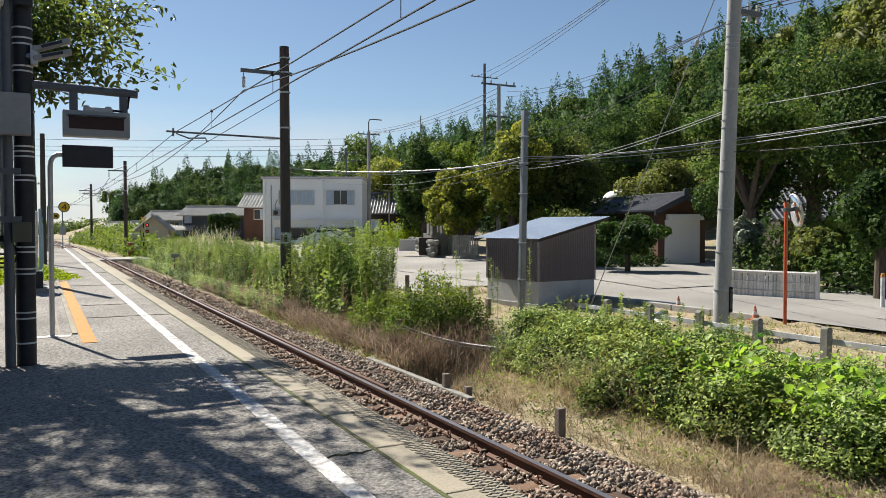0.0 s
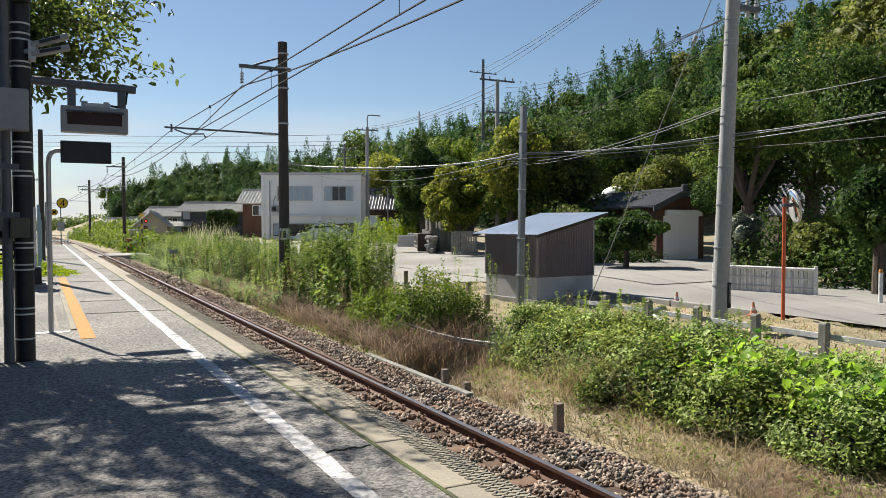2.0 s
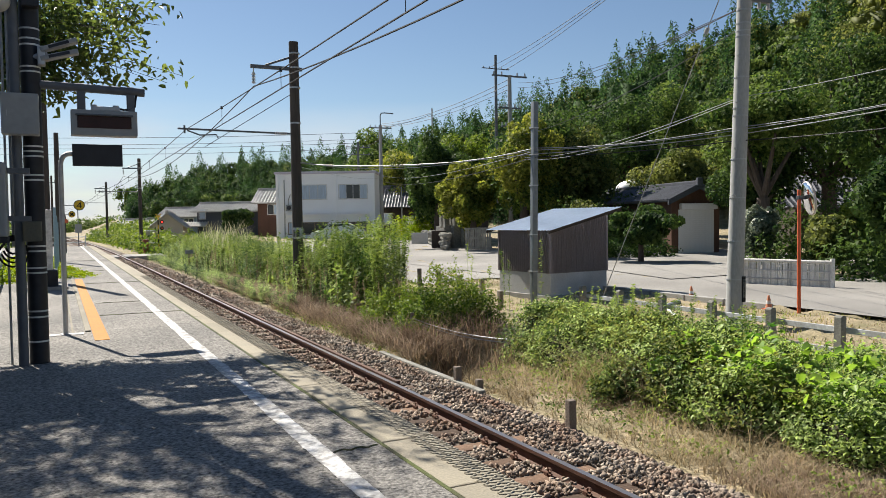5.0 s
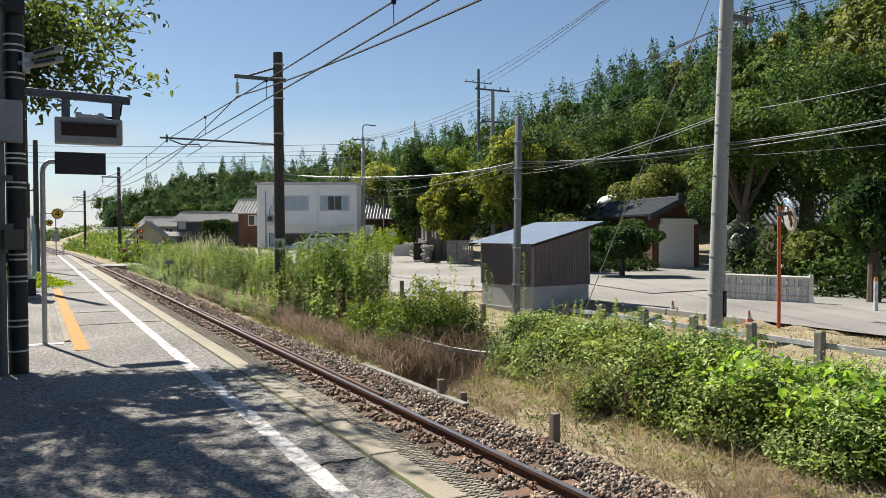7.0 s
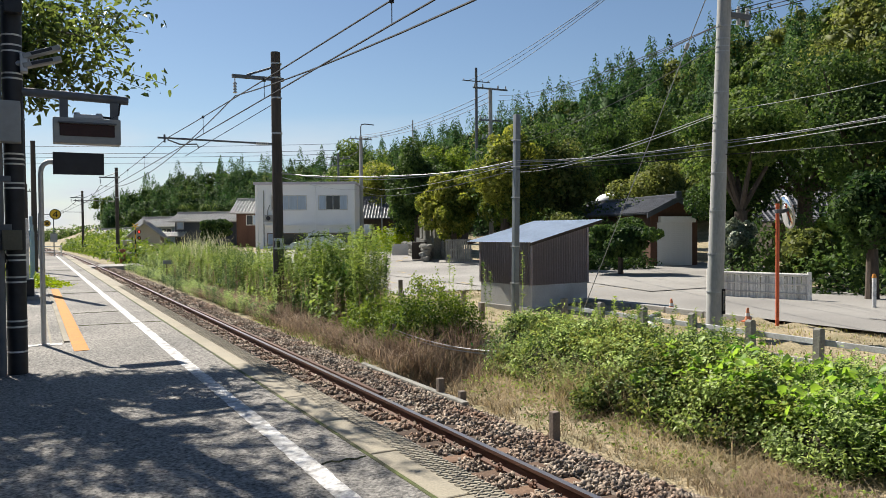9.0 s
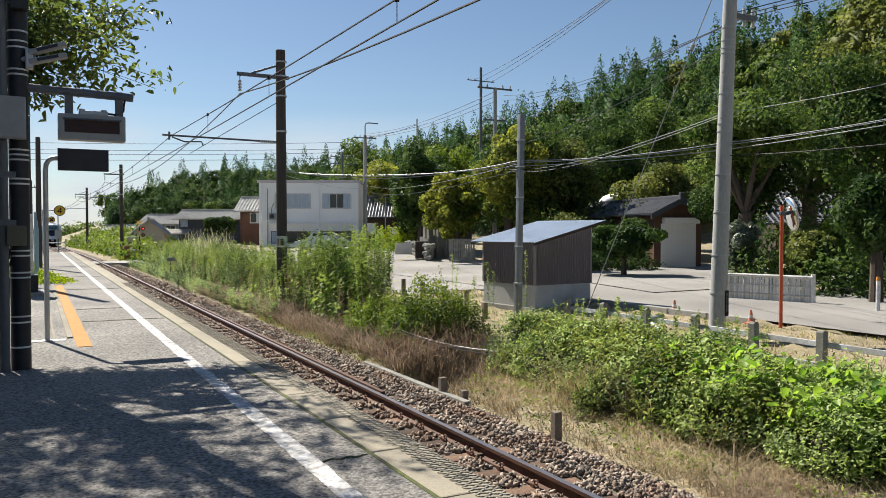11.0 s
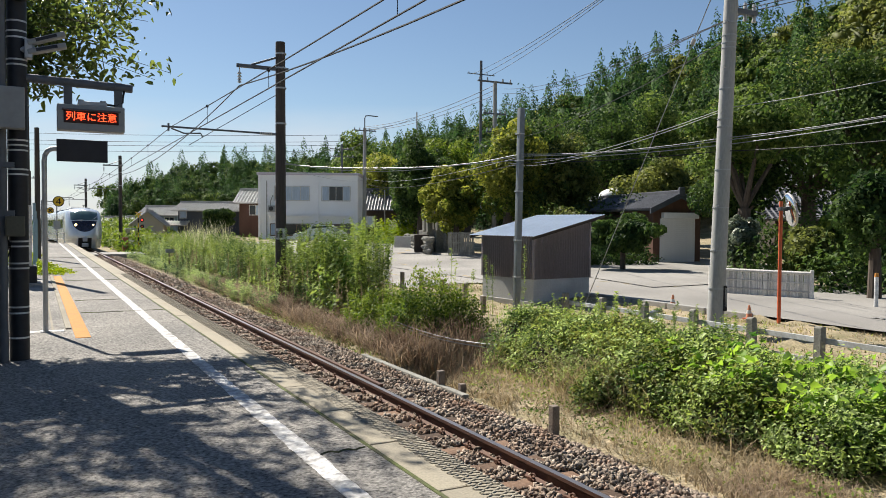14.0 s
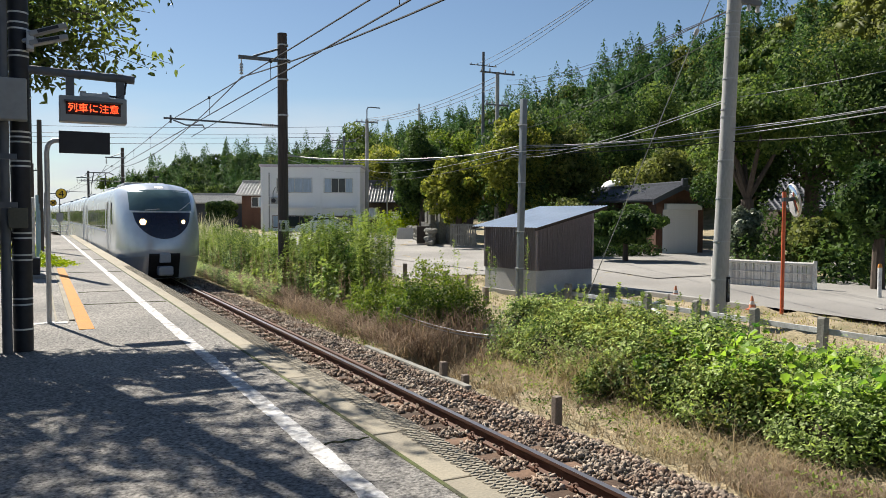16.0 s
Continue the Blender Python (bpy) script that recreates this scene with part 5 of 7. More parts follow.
def thicket(name, label, material, mounds, leaf, seed, per=260, category="bush", aspect=0.62):
    """Undergrowth that hugs the ground in mounds: (x, y, radius across, radius along, height)."""
    rng = np.random.default_rng(seed)
    pieces = []
    for x, y, rx, ry, h, *up in mounds:
        z = float(land(x, y)) + (up[0] if up else 0.0)
        n = int(per * (rx * ry + h * (rx + ry)))
        d = rng.normal(size=(n, 3))
        d[:, 2] = np.abs(d[:, 2])
        d /= np.linalg.norm(d, axis=1, keepdims=True)
        bumps = 1 + 0.22 * np.sin(d[:, 0] * 9 + x * 5) * np.cos(d[:, 1] * 8 + y * 3) + 0.15 * np.sin(d[:, 2] * 13 + x + d[:, 0] * 6) + 0.10 * np.sin(d[:, 1] * 23 + y) * np.sin(d[:, 0] * 21)
        r = (1 - 0.35 * rng.random(n) ** 2) * bumps
        c = np.array([x, y, z]) + d * r[:, None] * np.array([rx, ry, h])
        nr = 0.6 * d + np.array([-0.05, 0.1, 0.6]) + 0.75 * rng.normal(size=(n, 3))
        pieces.append(quads(c, nr, leaf, leaf * aspect, rng, 0.2))
    v, f = merge(pieces)
    return tagged(raw(name, v, f, L[material]), label, category, kind="stuff")


def blades(name, label, material, region, n, height, seed, width=0.012, spread=0.35, category="grass", floor=None):
    """Standing or arching grass blades, each of two joined strips. region: (x0, x1, y0, y1)."""
    rng = np.random.default_rng(seed)
    x0, x1, y0, y1 = region
    x, y = rng.uniform(x0, x1, n), rng.uniform(y0, y1, n)
    k = (np.array([noise.noise(Vector((a * 0.9, b * 0.6, seed))) for a, b in zip(x, y)]) + 0.25) > 0.9 * rng.random(n) - 0.45
    x, y = x[k], y[k]
    n = len(x)
    z = land(x, y) if floor is None else np.full(n, floor)
    h = height * (0.45 + 0.75 * rng.random(n))
    a = rng.random(n) * 6.283
    lean = spread * h * (0.3 + rng.random(n))
    b = np.stack([x, y, z - 0.02], 1)
    m = b + np.stack([np.cos(a) * lean * 0.3, np.sin(a) * lean * 0.3, h * 0.62], 1)
    e = b + np.stack([np.cos(a) * lean, np.sin(a) * lean, h], 1)
    s = np.stack([-np.sin(a), np.cos(a), 0 * a], 1) * width
    s2 = rng.normal(size=(n, 3)) * width * 0.4
    v = np.stack([b - s, b + s, m + s * 0.8 + s2, m - s * 0.8 + s2, e + s * 0.15, e - s * 0.15], 1).reshape(-1, 3)
    i = np.arange(n)[:, None] * 6
    f = np.concatenate([i + np.array([0, 1, 2, 3]), i + np.array([3, 2, 4, 5])])
    return tagged(raw(name, v, f, L[material]), label, category, kind="stuff")


def stalks(name, label, material, spots, seed, leaf=0.13, leaves=46, width=0.02):
    """Tall leafy weeds: an upright stem with narrow leaves all the way up. spots: (x, y, height)."""
    rng = np.random.default_rng(seed)
    pieces = []
    for x, y, h in spots:
        z0 = float(land(x, y))
        tip = np.array([rng.normal() * 0.08 * h, rng.normal() * 0.08 * h, h])
        u = 0.12 + 0.88 * rng.random(leaves) ** 0.8
        a = rng.random(leaves) * 6.283
        c0 = np.array([x, y, z0]) + u[:, None] * tip
        out = np.stack([np.cos(a), np.sin(a), 0.75 + 0 * a], 1)
        le = leaf * (1.25 - 0.75 * u)
        c = c0 + out * le[:, None] * 0.5
        nr = np.stack([-np.cos(a) * 0.5, -np.sin(a) * 0.5, 1 + 0 * a], 1)
        pieces.append(quads(c, nr, le * 1.2, width, rng, 0.25, along=out))
        s = np.array([0.006, 0, 0])
        b = np.array([x, y, z0])
        pieces.append((np.stack([b - s, b + s, b + tip + s * 0.4, b + tip - s * 0.4]), np.array([[0, 1, 2, 3]])))
    v, f = merge(pieces)
    return tagged(raw(name, v, f, L[material]), label, "weeds", kind="stuff")


FOOT = ((1.0, 7.3), (4.0, 7.1), (5.0, 6.95), (6.0, 6.6), (7.0, 6.6), (8.0, 6.9), (9.3, 7.0), (11.0, 7.1), (12.3, 7.4), (13.2, 8.1), (14.2, 9.6))


def bank_height(x, y):
    """Top of the vine-covered bank over the ground: a steep uneven front, then a heaped top up to the fence."""
    x, y = np.asarray(x, float), np.asarray(y, float)
    foot = np.interp(y, [q[0] for q in FOOT], [q[1] for q in FOOT])
    big = np.array([noise.noise(Vector((a * 1.25, b * 1.25, 5.0))) for a, b in zip(x.ravel(), y.ravel())]).reshape(x.shape)
    small = np.array([noise.noise(Vector((a * 3.4, b * 3.4, 9.0))) for a, b in zip(x.ravel(), y.ravel())]).reshape(x.shape)
    top = np.interp(y, [1, 5, 7, 8.3, 9.6, 11, 12.6, 13.4, 14.2], [-0.74, -0.72, -0.66, -0.44, -0.42, -0.46, -0.44, -0.6, -0.9]) - 0.34 * smooth(8.2, 10.3, x)
    face = smooth(-0.1, 1.0, x - foot + 0.55 * big)
    back = 1 - smooth(9.9, 10.75, x + 0.5 * big)
    lift = np.maximum(top - land(x, y), 0.1)
    return face * back * (lift + 0.34 * big + 0.20 * small)


def build_bank():
    """Vines and brambles heaped on the trackside bank, small leaves with broad ones over them."""
    rng = np.random.default_rng(39)

    def spread(n, x0, x1, y0, y1, least, gaps, seed):
        x, y = rng.uniform(x0, x1, n), rng.uniform(y0, y1, n)
        h = bank_height(x, y)
        clump = np.array([noise.noise(Vector((a * 2.6, b * 2.6, c * 4.0 + seed))) for a, b, c in zip(x, y, h)])
        keep = (h > least) & (clump > gaps - 0.35 * rng.random(n))
        x, y, h = x[keep], y[keep], h[keep]
        e = 0.05
        gx, gy = (bank_height(x + e, y) - h) / e, (bank_height(x, y + e) - h) / e
        nr = np.stack([-gx, -gy, np.ones_like(gx)], 1)
        nr /= np.linalg.norm(nr, axis=1, keepdims=True)
        fine = np.array([noise.noise(Vector((a * 6.5, b * 6.5, c * 7.0 + seed))) for a, b, c in zip(x, y, h)])
        return np.stack([x, y, land(x, y) + h], 1) + nr * (0.20 * fine[:, None] + 0.12 * clump[keep][:, None]), nr

    def leaves(name, label, material, n, box4, size, aspect, seed, gaps=0.0, out=0.10, least=0.06, lean=0.6):
        c, nr = spread(n, *box4, least, gaps, seed)
        m = len(c)
        steep = 1 + 2.2 * (1 - nr[:, 2:])
        c = c + nr * (rng.normal(size=(m, 1)) * out * 0.5 + out * 0.4) + rng.normal(size=(m, 3)) * 0.03 * steep
        face = 0.3 * nr + np.array([-0.10, 0.32, 0.9]) + lean * rng.normal(size=(m, 3))
        v, f = folded(c, face, size, size * aspect, rng)
        return tagged(raw(name, v, f, L[material]), label, "vine", kind="stuff")

    # a dark sheet below the leaves, its colour standing for shade in the gaps
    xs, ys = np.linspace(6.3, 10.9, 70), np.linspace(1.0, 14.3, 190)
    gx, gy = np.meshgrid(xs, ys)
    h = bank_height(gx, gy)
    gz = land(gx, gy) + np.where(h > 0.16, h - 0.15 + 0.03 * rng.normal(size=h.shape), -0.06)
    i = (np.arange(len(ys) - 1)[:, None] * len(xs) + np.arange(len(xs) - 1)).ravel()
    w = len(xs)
    tagged(raw("bramble_tangle", np.stack([gx, gy, gz], -1).reshape(-1, 3), np.stack([i, i + 1, i + 1 + w, i + w], 1), M["gap_shade"]), "dark sheet under the vine leaves, standing for shade in their gaps", "bramble", kind="stuff")
    leaves("vine_bank", "vine-covered bank of small green leaves", "ivy", 150000, (6.5, 10.8, 3.2, 14.2), 0.050, 0.60, 1.0, 0.08, 0.13)
    leaves("bramble_leaves", "dark glossy bramble leaves on the bank", "dark", 60000, (6.5, 9.6, 3.2, 13.0), 0.046, 0.6, 21.0, 0.12, 0.09)
    leaves("vine_highlights", "yellow-green shoots on the vine bank", "weed", 60000, (6.7, 10.8, 3.6, 14.2), 0.054, 0.42, 7.0, 0.14, 0.18)
    leaves("broad_vine", "broad-leaved green vine covering the slope", "kudzu", 7000, (7.3, 10.9, 1.2, 8.0), 0.12, 0.92, 14.0, 0.10, 0.20, 0.15, 0.6)
    leaves("yellowing_leaves", "yellowing bramble leaves low on the bank", "olive", 42000, (6.5, 8.8, 5.6, 13.6), 0.058, 0.55, 33.0, 0.16, 0.14)
    blades("bank_straw", "dry stems among the brambles", "straw", (6.6, 8.0, 5.8, 12.8), 1100, 0.4, 91, 0.005, 1.5)
    # upright shoots
    spots = [(x, y, hh) for x, y, hh in zip(rng.uniform(8.2, 10.4, 130), rng.uniform(8.2, 13.4, 130), rng.uniform(0.5, 0.95, 130))]
    stalks("bank_shoots", "leafy green shoots rising from the bank", "weed", spots, 59, 0.09, 60, 0.026)
    stalks("fence_shoots", "tall weed shoots before the fence", "weed", [(10.3, 12.1, 0.95), (10.35, 12.2, 0.85), (10.45, 11.7, 0.8), (10.2, 12.5, 0.7)], 60, 0.12, 90, 0.03)


def build_undergrowth():
    rng = np.random.default_rng(33)
    # tall weeds between the track and the road
    tall = [(rng.uniform(7.0, 10.3), rng.uniform(17.4, 24.5), rng.uniform(1.7, 2.55)) for _ in range(420)]
    tall += [(rng.uniform(6.9, 10.4), rng.uniform(24.5, 60), rng.uniform(0.9, 1.75)) for _ in range(1250)]
    tall = [q for q in tall if q[0] < 0.44 * q[1] - 0.05 and noise.noise(Vector((q[0] * 0.8, q[1] * 0.55, 2.0))) > -0.22]
    stalks("tall_weeds", "tall leafy green weeds beside the track", "weed", tall[::2], 34, 0.19, 84, 0.040)
    stalks("bright_weeds", "tall yellow-green weeds beside the track", "bright", tall[1::2], 54, 0.18, 84, 0.038)
    dead = [(rng.uniform(6.7, 8.0), rng.uniform(16.5, 46), rng.uniform(0.6, 1.35)) for _ in range(330)]
    stalks("dead_weeds", "brown dead weed stems at the foot of the green ones", "brown", dead, 64, 0.10, 34, 0.022)
    edge = [(rng.uniform(6.7, 7.7), rng.uniform(18, 60), rng.uniform(0.5, 1.2)) for _ in range(520)]
    edge += [(rng.uniform(5.85, 6.4), rng.uniform(22, 60), rng.uniform(0.2, 0.6)) for _ in range(420)]
    stalks("edge_weeds", "lower weeds at the edge of the ballast", "ivy", edge, 35, 0.14, 44, 0.034)
    lone = [(9.6, 15.9, 1.6), (10.0, 16.4, 1.3), (9.0, 16.6, 1.5), (9.4, 17.4, 1.7), (8.8, 15.6, 1.3), (11.05, 16.6, 1.75)]
    stalks("lone_stalks", "single upright weed stalks", "weed", lone, 36, 0.12, 90, 0.03)
    thicket("low_bush", "dense low bush under the tall weeds", "weed", [(7.4, 19.6, 0.9, 1.6, 1.4), (8.2, 22.4, 1.1, 1.8, 1.7), (8.0, 26, 1.2, 2.5, 1.0), (8.2, 31, 1.3, 3.5, 0.9),
            (8.3, 38, 1.4, 4.5, 0.9), (8.3, 47, 1.5, 5.5, 0.9), (8.4, 56, 1.5, 5.0, 0.9)], 0.14, 37, 260)
    thicket("round_bush", "rounded dark green bush by the culvert", "bright", [(7.75, 15.6, 0.95, 1.0, 1.25), (7.2, 15.2, 0.7, 0.8, 0.85), (8.4, 15.2, 0.6, 0.7, 0.8), (7.1, 17.0, 0.7, 1.0, 0.9)], 0.062, 38, 2300)
    build_bank()
    # dry grass along the ballast shoulder
    blades("dry_grass", "bleached dry grass on the trackside slope", "straw", (5.8, 7.4, 3.0, 24), 17000, 0.17, 43, 0.006, 1.9)
    blades("dead_stalk_patch", "brown dead stalks by the culvert", "brown", (6.4, 8.3, 11.4, 15.0), 2400, 0.6, 44, 0.008, 1.0)
    blades("brown_grass", "reddish-brown matted grass along the track", "pink", (6.0, 7.4, 13.5, 34), 13000, 0.42, 45, 0.008, 1.9)
    blades("reddish_grass", "reddish dry grass tufts", "pink", (5.85, 6.8, 3.4, 5.6), 3600, 0.17, 46, 0.004, 1.2)
    blades("reed_clump", "arching bleached reeds", "straw", (6.9, 7.8, 7.6, 9.6), 900, 0.6, 47, 0.006, 1.3)
    thicket("slope_weeds", "low green weeds among the dry grass", "weed", [(6.5, 9.2, 0.35, 0.6, 0.16), (6.3, 7.6, 0.3, 0.5, 0.14), (6.4, 6.2, 0.35, 0.5, 0.15), (6.6, 11.0, 0.35, 0.5, 0.2), (6.2, 15.8, 0.3, 0.9, 0.16),
            (6.1, 18.2, 0.35, 1.2, 0.16), (6.5, 4.6, 0.4, 0.5, 0.22), (5.95, 21.5, 0.3, 1.4, 0.14), (6.75, 8.3, 0.4, 0.6, 0.18), (6.1, 8.6, 0.25, 0.5, 0.10),
            (6.9, 10.0, 0.4, 0.6, 0.22), (6.2, 6.9, 0.25, 0.4, 0.12), (6.3, 5.4, 0.3, 0.4, 0.12), (6.15, 10.4, 0.25, 0.4, 0.12), (6.8, 7.4, 0.3, 0.4, 0.2)], 0.05, 57, 420)
    blades("verge_grass", "short sun-dried verge grass by the fence", "straw", (10.4, 14.2, 4, 24), 9000, 0.07, 48, 0.008, 0.8)
    blades("green_verge", "short green verge grass", "gold", (10.4, 14.3, 5, 27), 5000, 0.08, 49, 0.008, 0.8)
    blades("plume_grass", "pale feathery grass plumes above the weeds", "plume", (8.4, 10.2, 45, 52), 420, 2.1, 50, 0.022, 0.4)
    blades("track_weeds", "small green tufts in the ballast", "weed", (5.3, 6.1, 14, 22), 900, 0.10, 51, 0.010, 0.8)
    # green by the line further off
    thicket("far_bank", "green bank of weeds beyond the crossing", "bright", [(centre(y) + 4.4, y, 1.7, 5, 1.7) for y in range(68, 150, 6)] + [(centre(y) + 8, y, 2.5, 6, 2.4) for y in range(92, 160, 8)], 0.30, 52, 45)
    thicket("far_trees", "hazy green belt of far trees along the line", "broad", [(x, 300 + 0.5 * x, 9, 7, 4.2) for x in range(-150, 26, 6)] + [(centre(y) - 7, y, 2.5, 7, 2.6) for y in range(110, 260, 12)], 0.75, 58, 8, "trees")
    thicket("platform_leaves", "low yellow-green leafy plants beside the platform", "lime", [(-0.3, 25.2, 0.9, 1.9, 0.2), (-1.3, 24.0, 0.9, 2.5, 0.25), (-2.3, 21.5, 0.9, 2.5, 0.22), (0.2, 24.0, 0.75, 1.3, 0.12), (-0.4, 27.5, 0.9, 2.0, 0.2),
            (-1.4, 29, 1.2, 3, 0.25), (-0.9, 34, 1.0, 4, 0.2), (-2.0, 18.5, 0.6, 1.6, 0.2)], 0.09, 53, 900).location.z = 1.2


def build_cherry():
    rng = np.random.default_rng(61)
    x, y = -3.1, 13.2
    t = thing("cherry_tree", (x, y, 0), "spreading cherry tree with drooping leafy branches", "tree")
    bm = bmesh.new()
    pipe(bm, [(x, y, -0.05), (x + 0.1, y - 0.05, 1.2), (x + 0.25, y - 0.15, 2.4), (x + 0.9, y - 0.4, 4.2)], 0.17, 10)
    hub = Vector((x + 0.9, y - 0.4, 4.2))
    pieces = []
    for k in range(330):
        d = rng.normal(size=3)
        d /= np.linalg.norm(d)
        if k < 120:
            tip = np.array([rng.uniform(-2.2, 1.62), rng.uniform(10.2, 13.2), 2.85 + 1.7 * rng.random() ** 1.2])
            tip[2] += 0.30 * max(0.0, tip[0])
        elif k % 6 == 1:
            tip = np.array([-1.9, 9.0, 5.6]) + d * np.array([0.9, 0.9, 0.4])
        elif k % 6 == 0:
            tip = np.array([0.2, 9.9, 5.75]) + d * np.array([0.85, 1.4, 0.4])
        else:
            tip = np.array([-2.15, 12.4, 7.2]) + d * np.array([2.1, 2.2, 2.7]) * rng.uniform(0.5, 1.0)
        tip[1] = min(tip[1], 7.8 + 0.97 * tip[2])
        start = np.array(hub) * 0.5 + tip * 0.5 + rng.normal(size=3) * 0.25
        mid = (start + tip) / 2 + np.array([0, 0, 0.22])
        pts = [Vector((1 - s) ** 2 * start + 2 * s * (1 - s) * mid + s * s * tip) for s in np.linspace(0, 1, 6)]
        pipe(bm, pts[2:], 0.0035, 5)
        if k % 10 == 0:
            pipe(bm, [hub, hub.lerp(Vector(start), 0.5) + Vector((0, 0, 0.15)), Vector(start)], 0.045, 6)
        n = 84 if k < 120 else 44
        s = rng.random((n, 1))
        c = (1 - s) ** 2 * start + 2 * s * (1 - s) * mid + s * s * tip + rng.normal(size=(n, 3)) * np.array([0.12, 0.12, 0.09])
        pieces.append(folded(c, np.array([0, -0.15, 1.0]) + 0.75 * rng.normal(size=(n, 3)), 0.105, 0.048, rng, droop=0.35))
    part("trunk", bm, M["bark"], t)
    v, f = merge(pieces)
    raw("crown", v, f, L["cherry"], t)


build_woods()
for k, (m, x, y, top, w) in enumerate(TREES + TREES_BEYOND):
    far = math.hypot(x, y)
    build_tree(m, x, y, top, w, 100 + k, low=0.52 if (x == 24.2) else 0.22, label= WORDS[m] + (" tree beside the road" if far < 45 else " tree at the foot of the hill"), leaf=0.09 + 0.0026 * far, count=9500 if w > 3 else 4000)
build_undergrowth()
build_cherry()


# ---------- the train ----------
CAR = 20.6
RINGS = [(0.16, 1.276, 0.4), (0.55, 1.333, 0.22), (0.8, 1.361, 0.1), (0.95, 1.376, 0), (1.2, 1.38, 0), (1.6, 1.385, 0.06), (2, 1.385, 0.17), (2.3, 1.38, 0.3),
         (2.6, 1.371, 0.5), (2.9, 1.352, 0.78), (3.09, 1.295, 1.02), (3.21, 1.2, 1.25), (3.31, 1.028, 1.55), (3.38, 0.781, 2), (3.42, 0.476, 2.6), (3.44, 0.114, 3.2)]
PLAN, ROUND = 0.72, 1.85


def skin(x, z):
    """How far behind the nose the front skin lies, at x across and z over the rail."""
    zz = [r[0] for r in RINGS]
    w, f = np.interp(z, zz, [r[1] for r in RINGS]), np.interp(z, zz, [r[2] for r in RINGS])
    s = min(1.0, abs(x) / w) ** (1 / PLAN)
    return f + ROUND * (1 - math.sqrt(max(0.0, 1 - s * s)))


def patch(bm, x_range, low, high, out, nu=25, nv=9):
    """A panel laid on the front skin between two curves low(x) and high(x), out metres proud."""
    xs = np.linspace(*x_range, nu)
    rows = [[bm.verts.new((x, skin(x, low(x) + (high(x) - low(x)) * j / (nv - 1)) - out, low(x) + (high(x) - low(x)) * j / (nv - 1))) for j in range(nv)] for x in xs]
    for u, v in zip(rows, rows[1:]):
        for j in range(nv - 1):
            bm.faces.new((u[j], u[j + 1], v[j + 1], v[j]))


def side_parts(t, y0, y1, doors):
    for s in (-1, 1):
        x = s * 1.385
        y = y0
        while y < y1 - 1.2:
            if not any(d - 1.1 < y + 0.6 < d + 1.1 for d in doors):
                bm = bmesh.new()
                box(bm, min(x, x + s * 0.008), max(x, x + s * 0.008), y, y + 1.25, 1.75, 2.5, 0.003)
                part("window", bm, M["train_glass"], t, "dark tinted side window")
            y += 1.42
        bm = bmesh.new()
        box(bm, min(x, x + s * 0.004), max(x, x + s * 0.004), y0 - 0.4, y1, 1.64, 1.68)
        part("waist_stripe", bm, mat("blue_stripe", (0.06, 0.10, 0.28), 0.4, 0.05), t)
        for d in doors:
            bm = bmesh.new()
            box(bm, min(x, x + s * 0.012), max(x, x + s * 0.012), d - 0.42, d + 0.42, 0.98, 2.75, 0.004)
            dr = part("door", bm, M["train_grey"], t, "grey passenger door")
            bm = bmesh.new()
            xo = x + s * 0.012
            box(bm, min(xo, xo + s * 0.005), max(xo, xo + s * 0.005), d - 0.2, d + 0.2, 1.75, 2.5)
            part("door_window", bm, M["train_glass"], dr)


def bogies(t, ys):
    for yb in ys:
        bm = bmesh.new()
        for s in (-1, 1):
            box(bm, s * 0.95 - 0.08, s * 0.95 + 0.08, yb - 1.5, yb + 1.5, 0.32, 0.55, 0.03)
        box(bm, -0.9, 0.9, yb - 0.3, yb + 0.3, 0.35, 0.6)
        bg = part("bogie", bm, M["under"], t)
        for dy in (-1.05, 1.05):
            bm = bmesh.new()
            for s in (-1, 1):
                rod(bm, (s * 0.53, yb + dy, 0.43), (s * 0.66, yb + dy, 0.43), 0.43, 0.43, 24)
            rod(bm, (-0.53, yb + dy, 0.43), (0.53, yb + dy, 0.43), 0.08, 0.08, 10)
            part("wheelset", bm, M["rail_side"], bg)


def roof_gear(t, ys):
    for y, l in ys:
        bm = bmesh.new()
        box(bm, -0.75, 0.75, y, y + l, 3.36, 3.53, 0.06)
        part("roof_unit", bm, M["train_grey"], t, "grey roof air-conditioning unit")


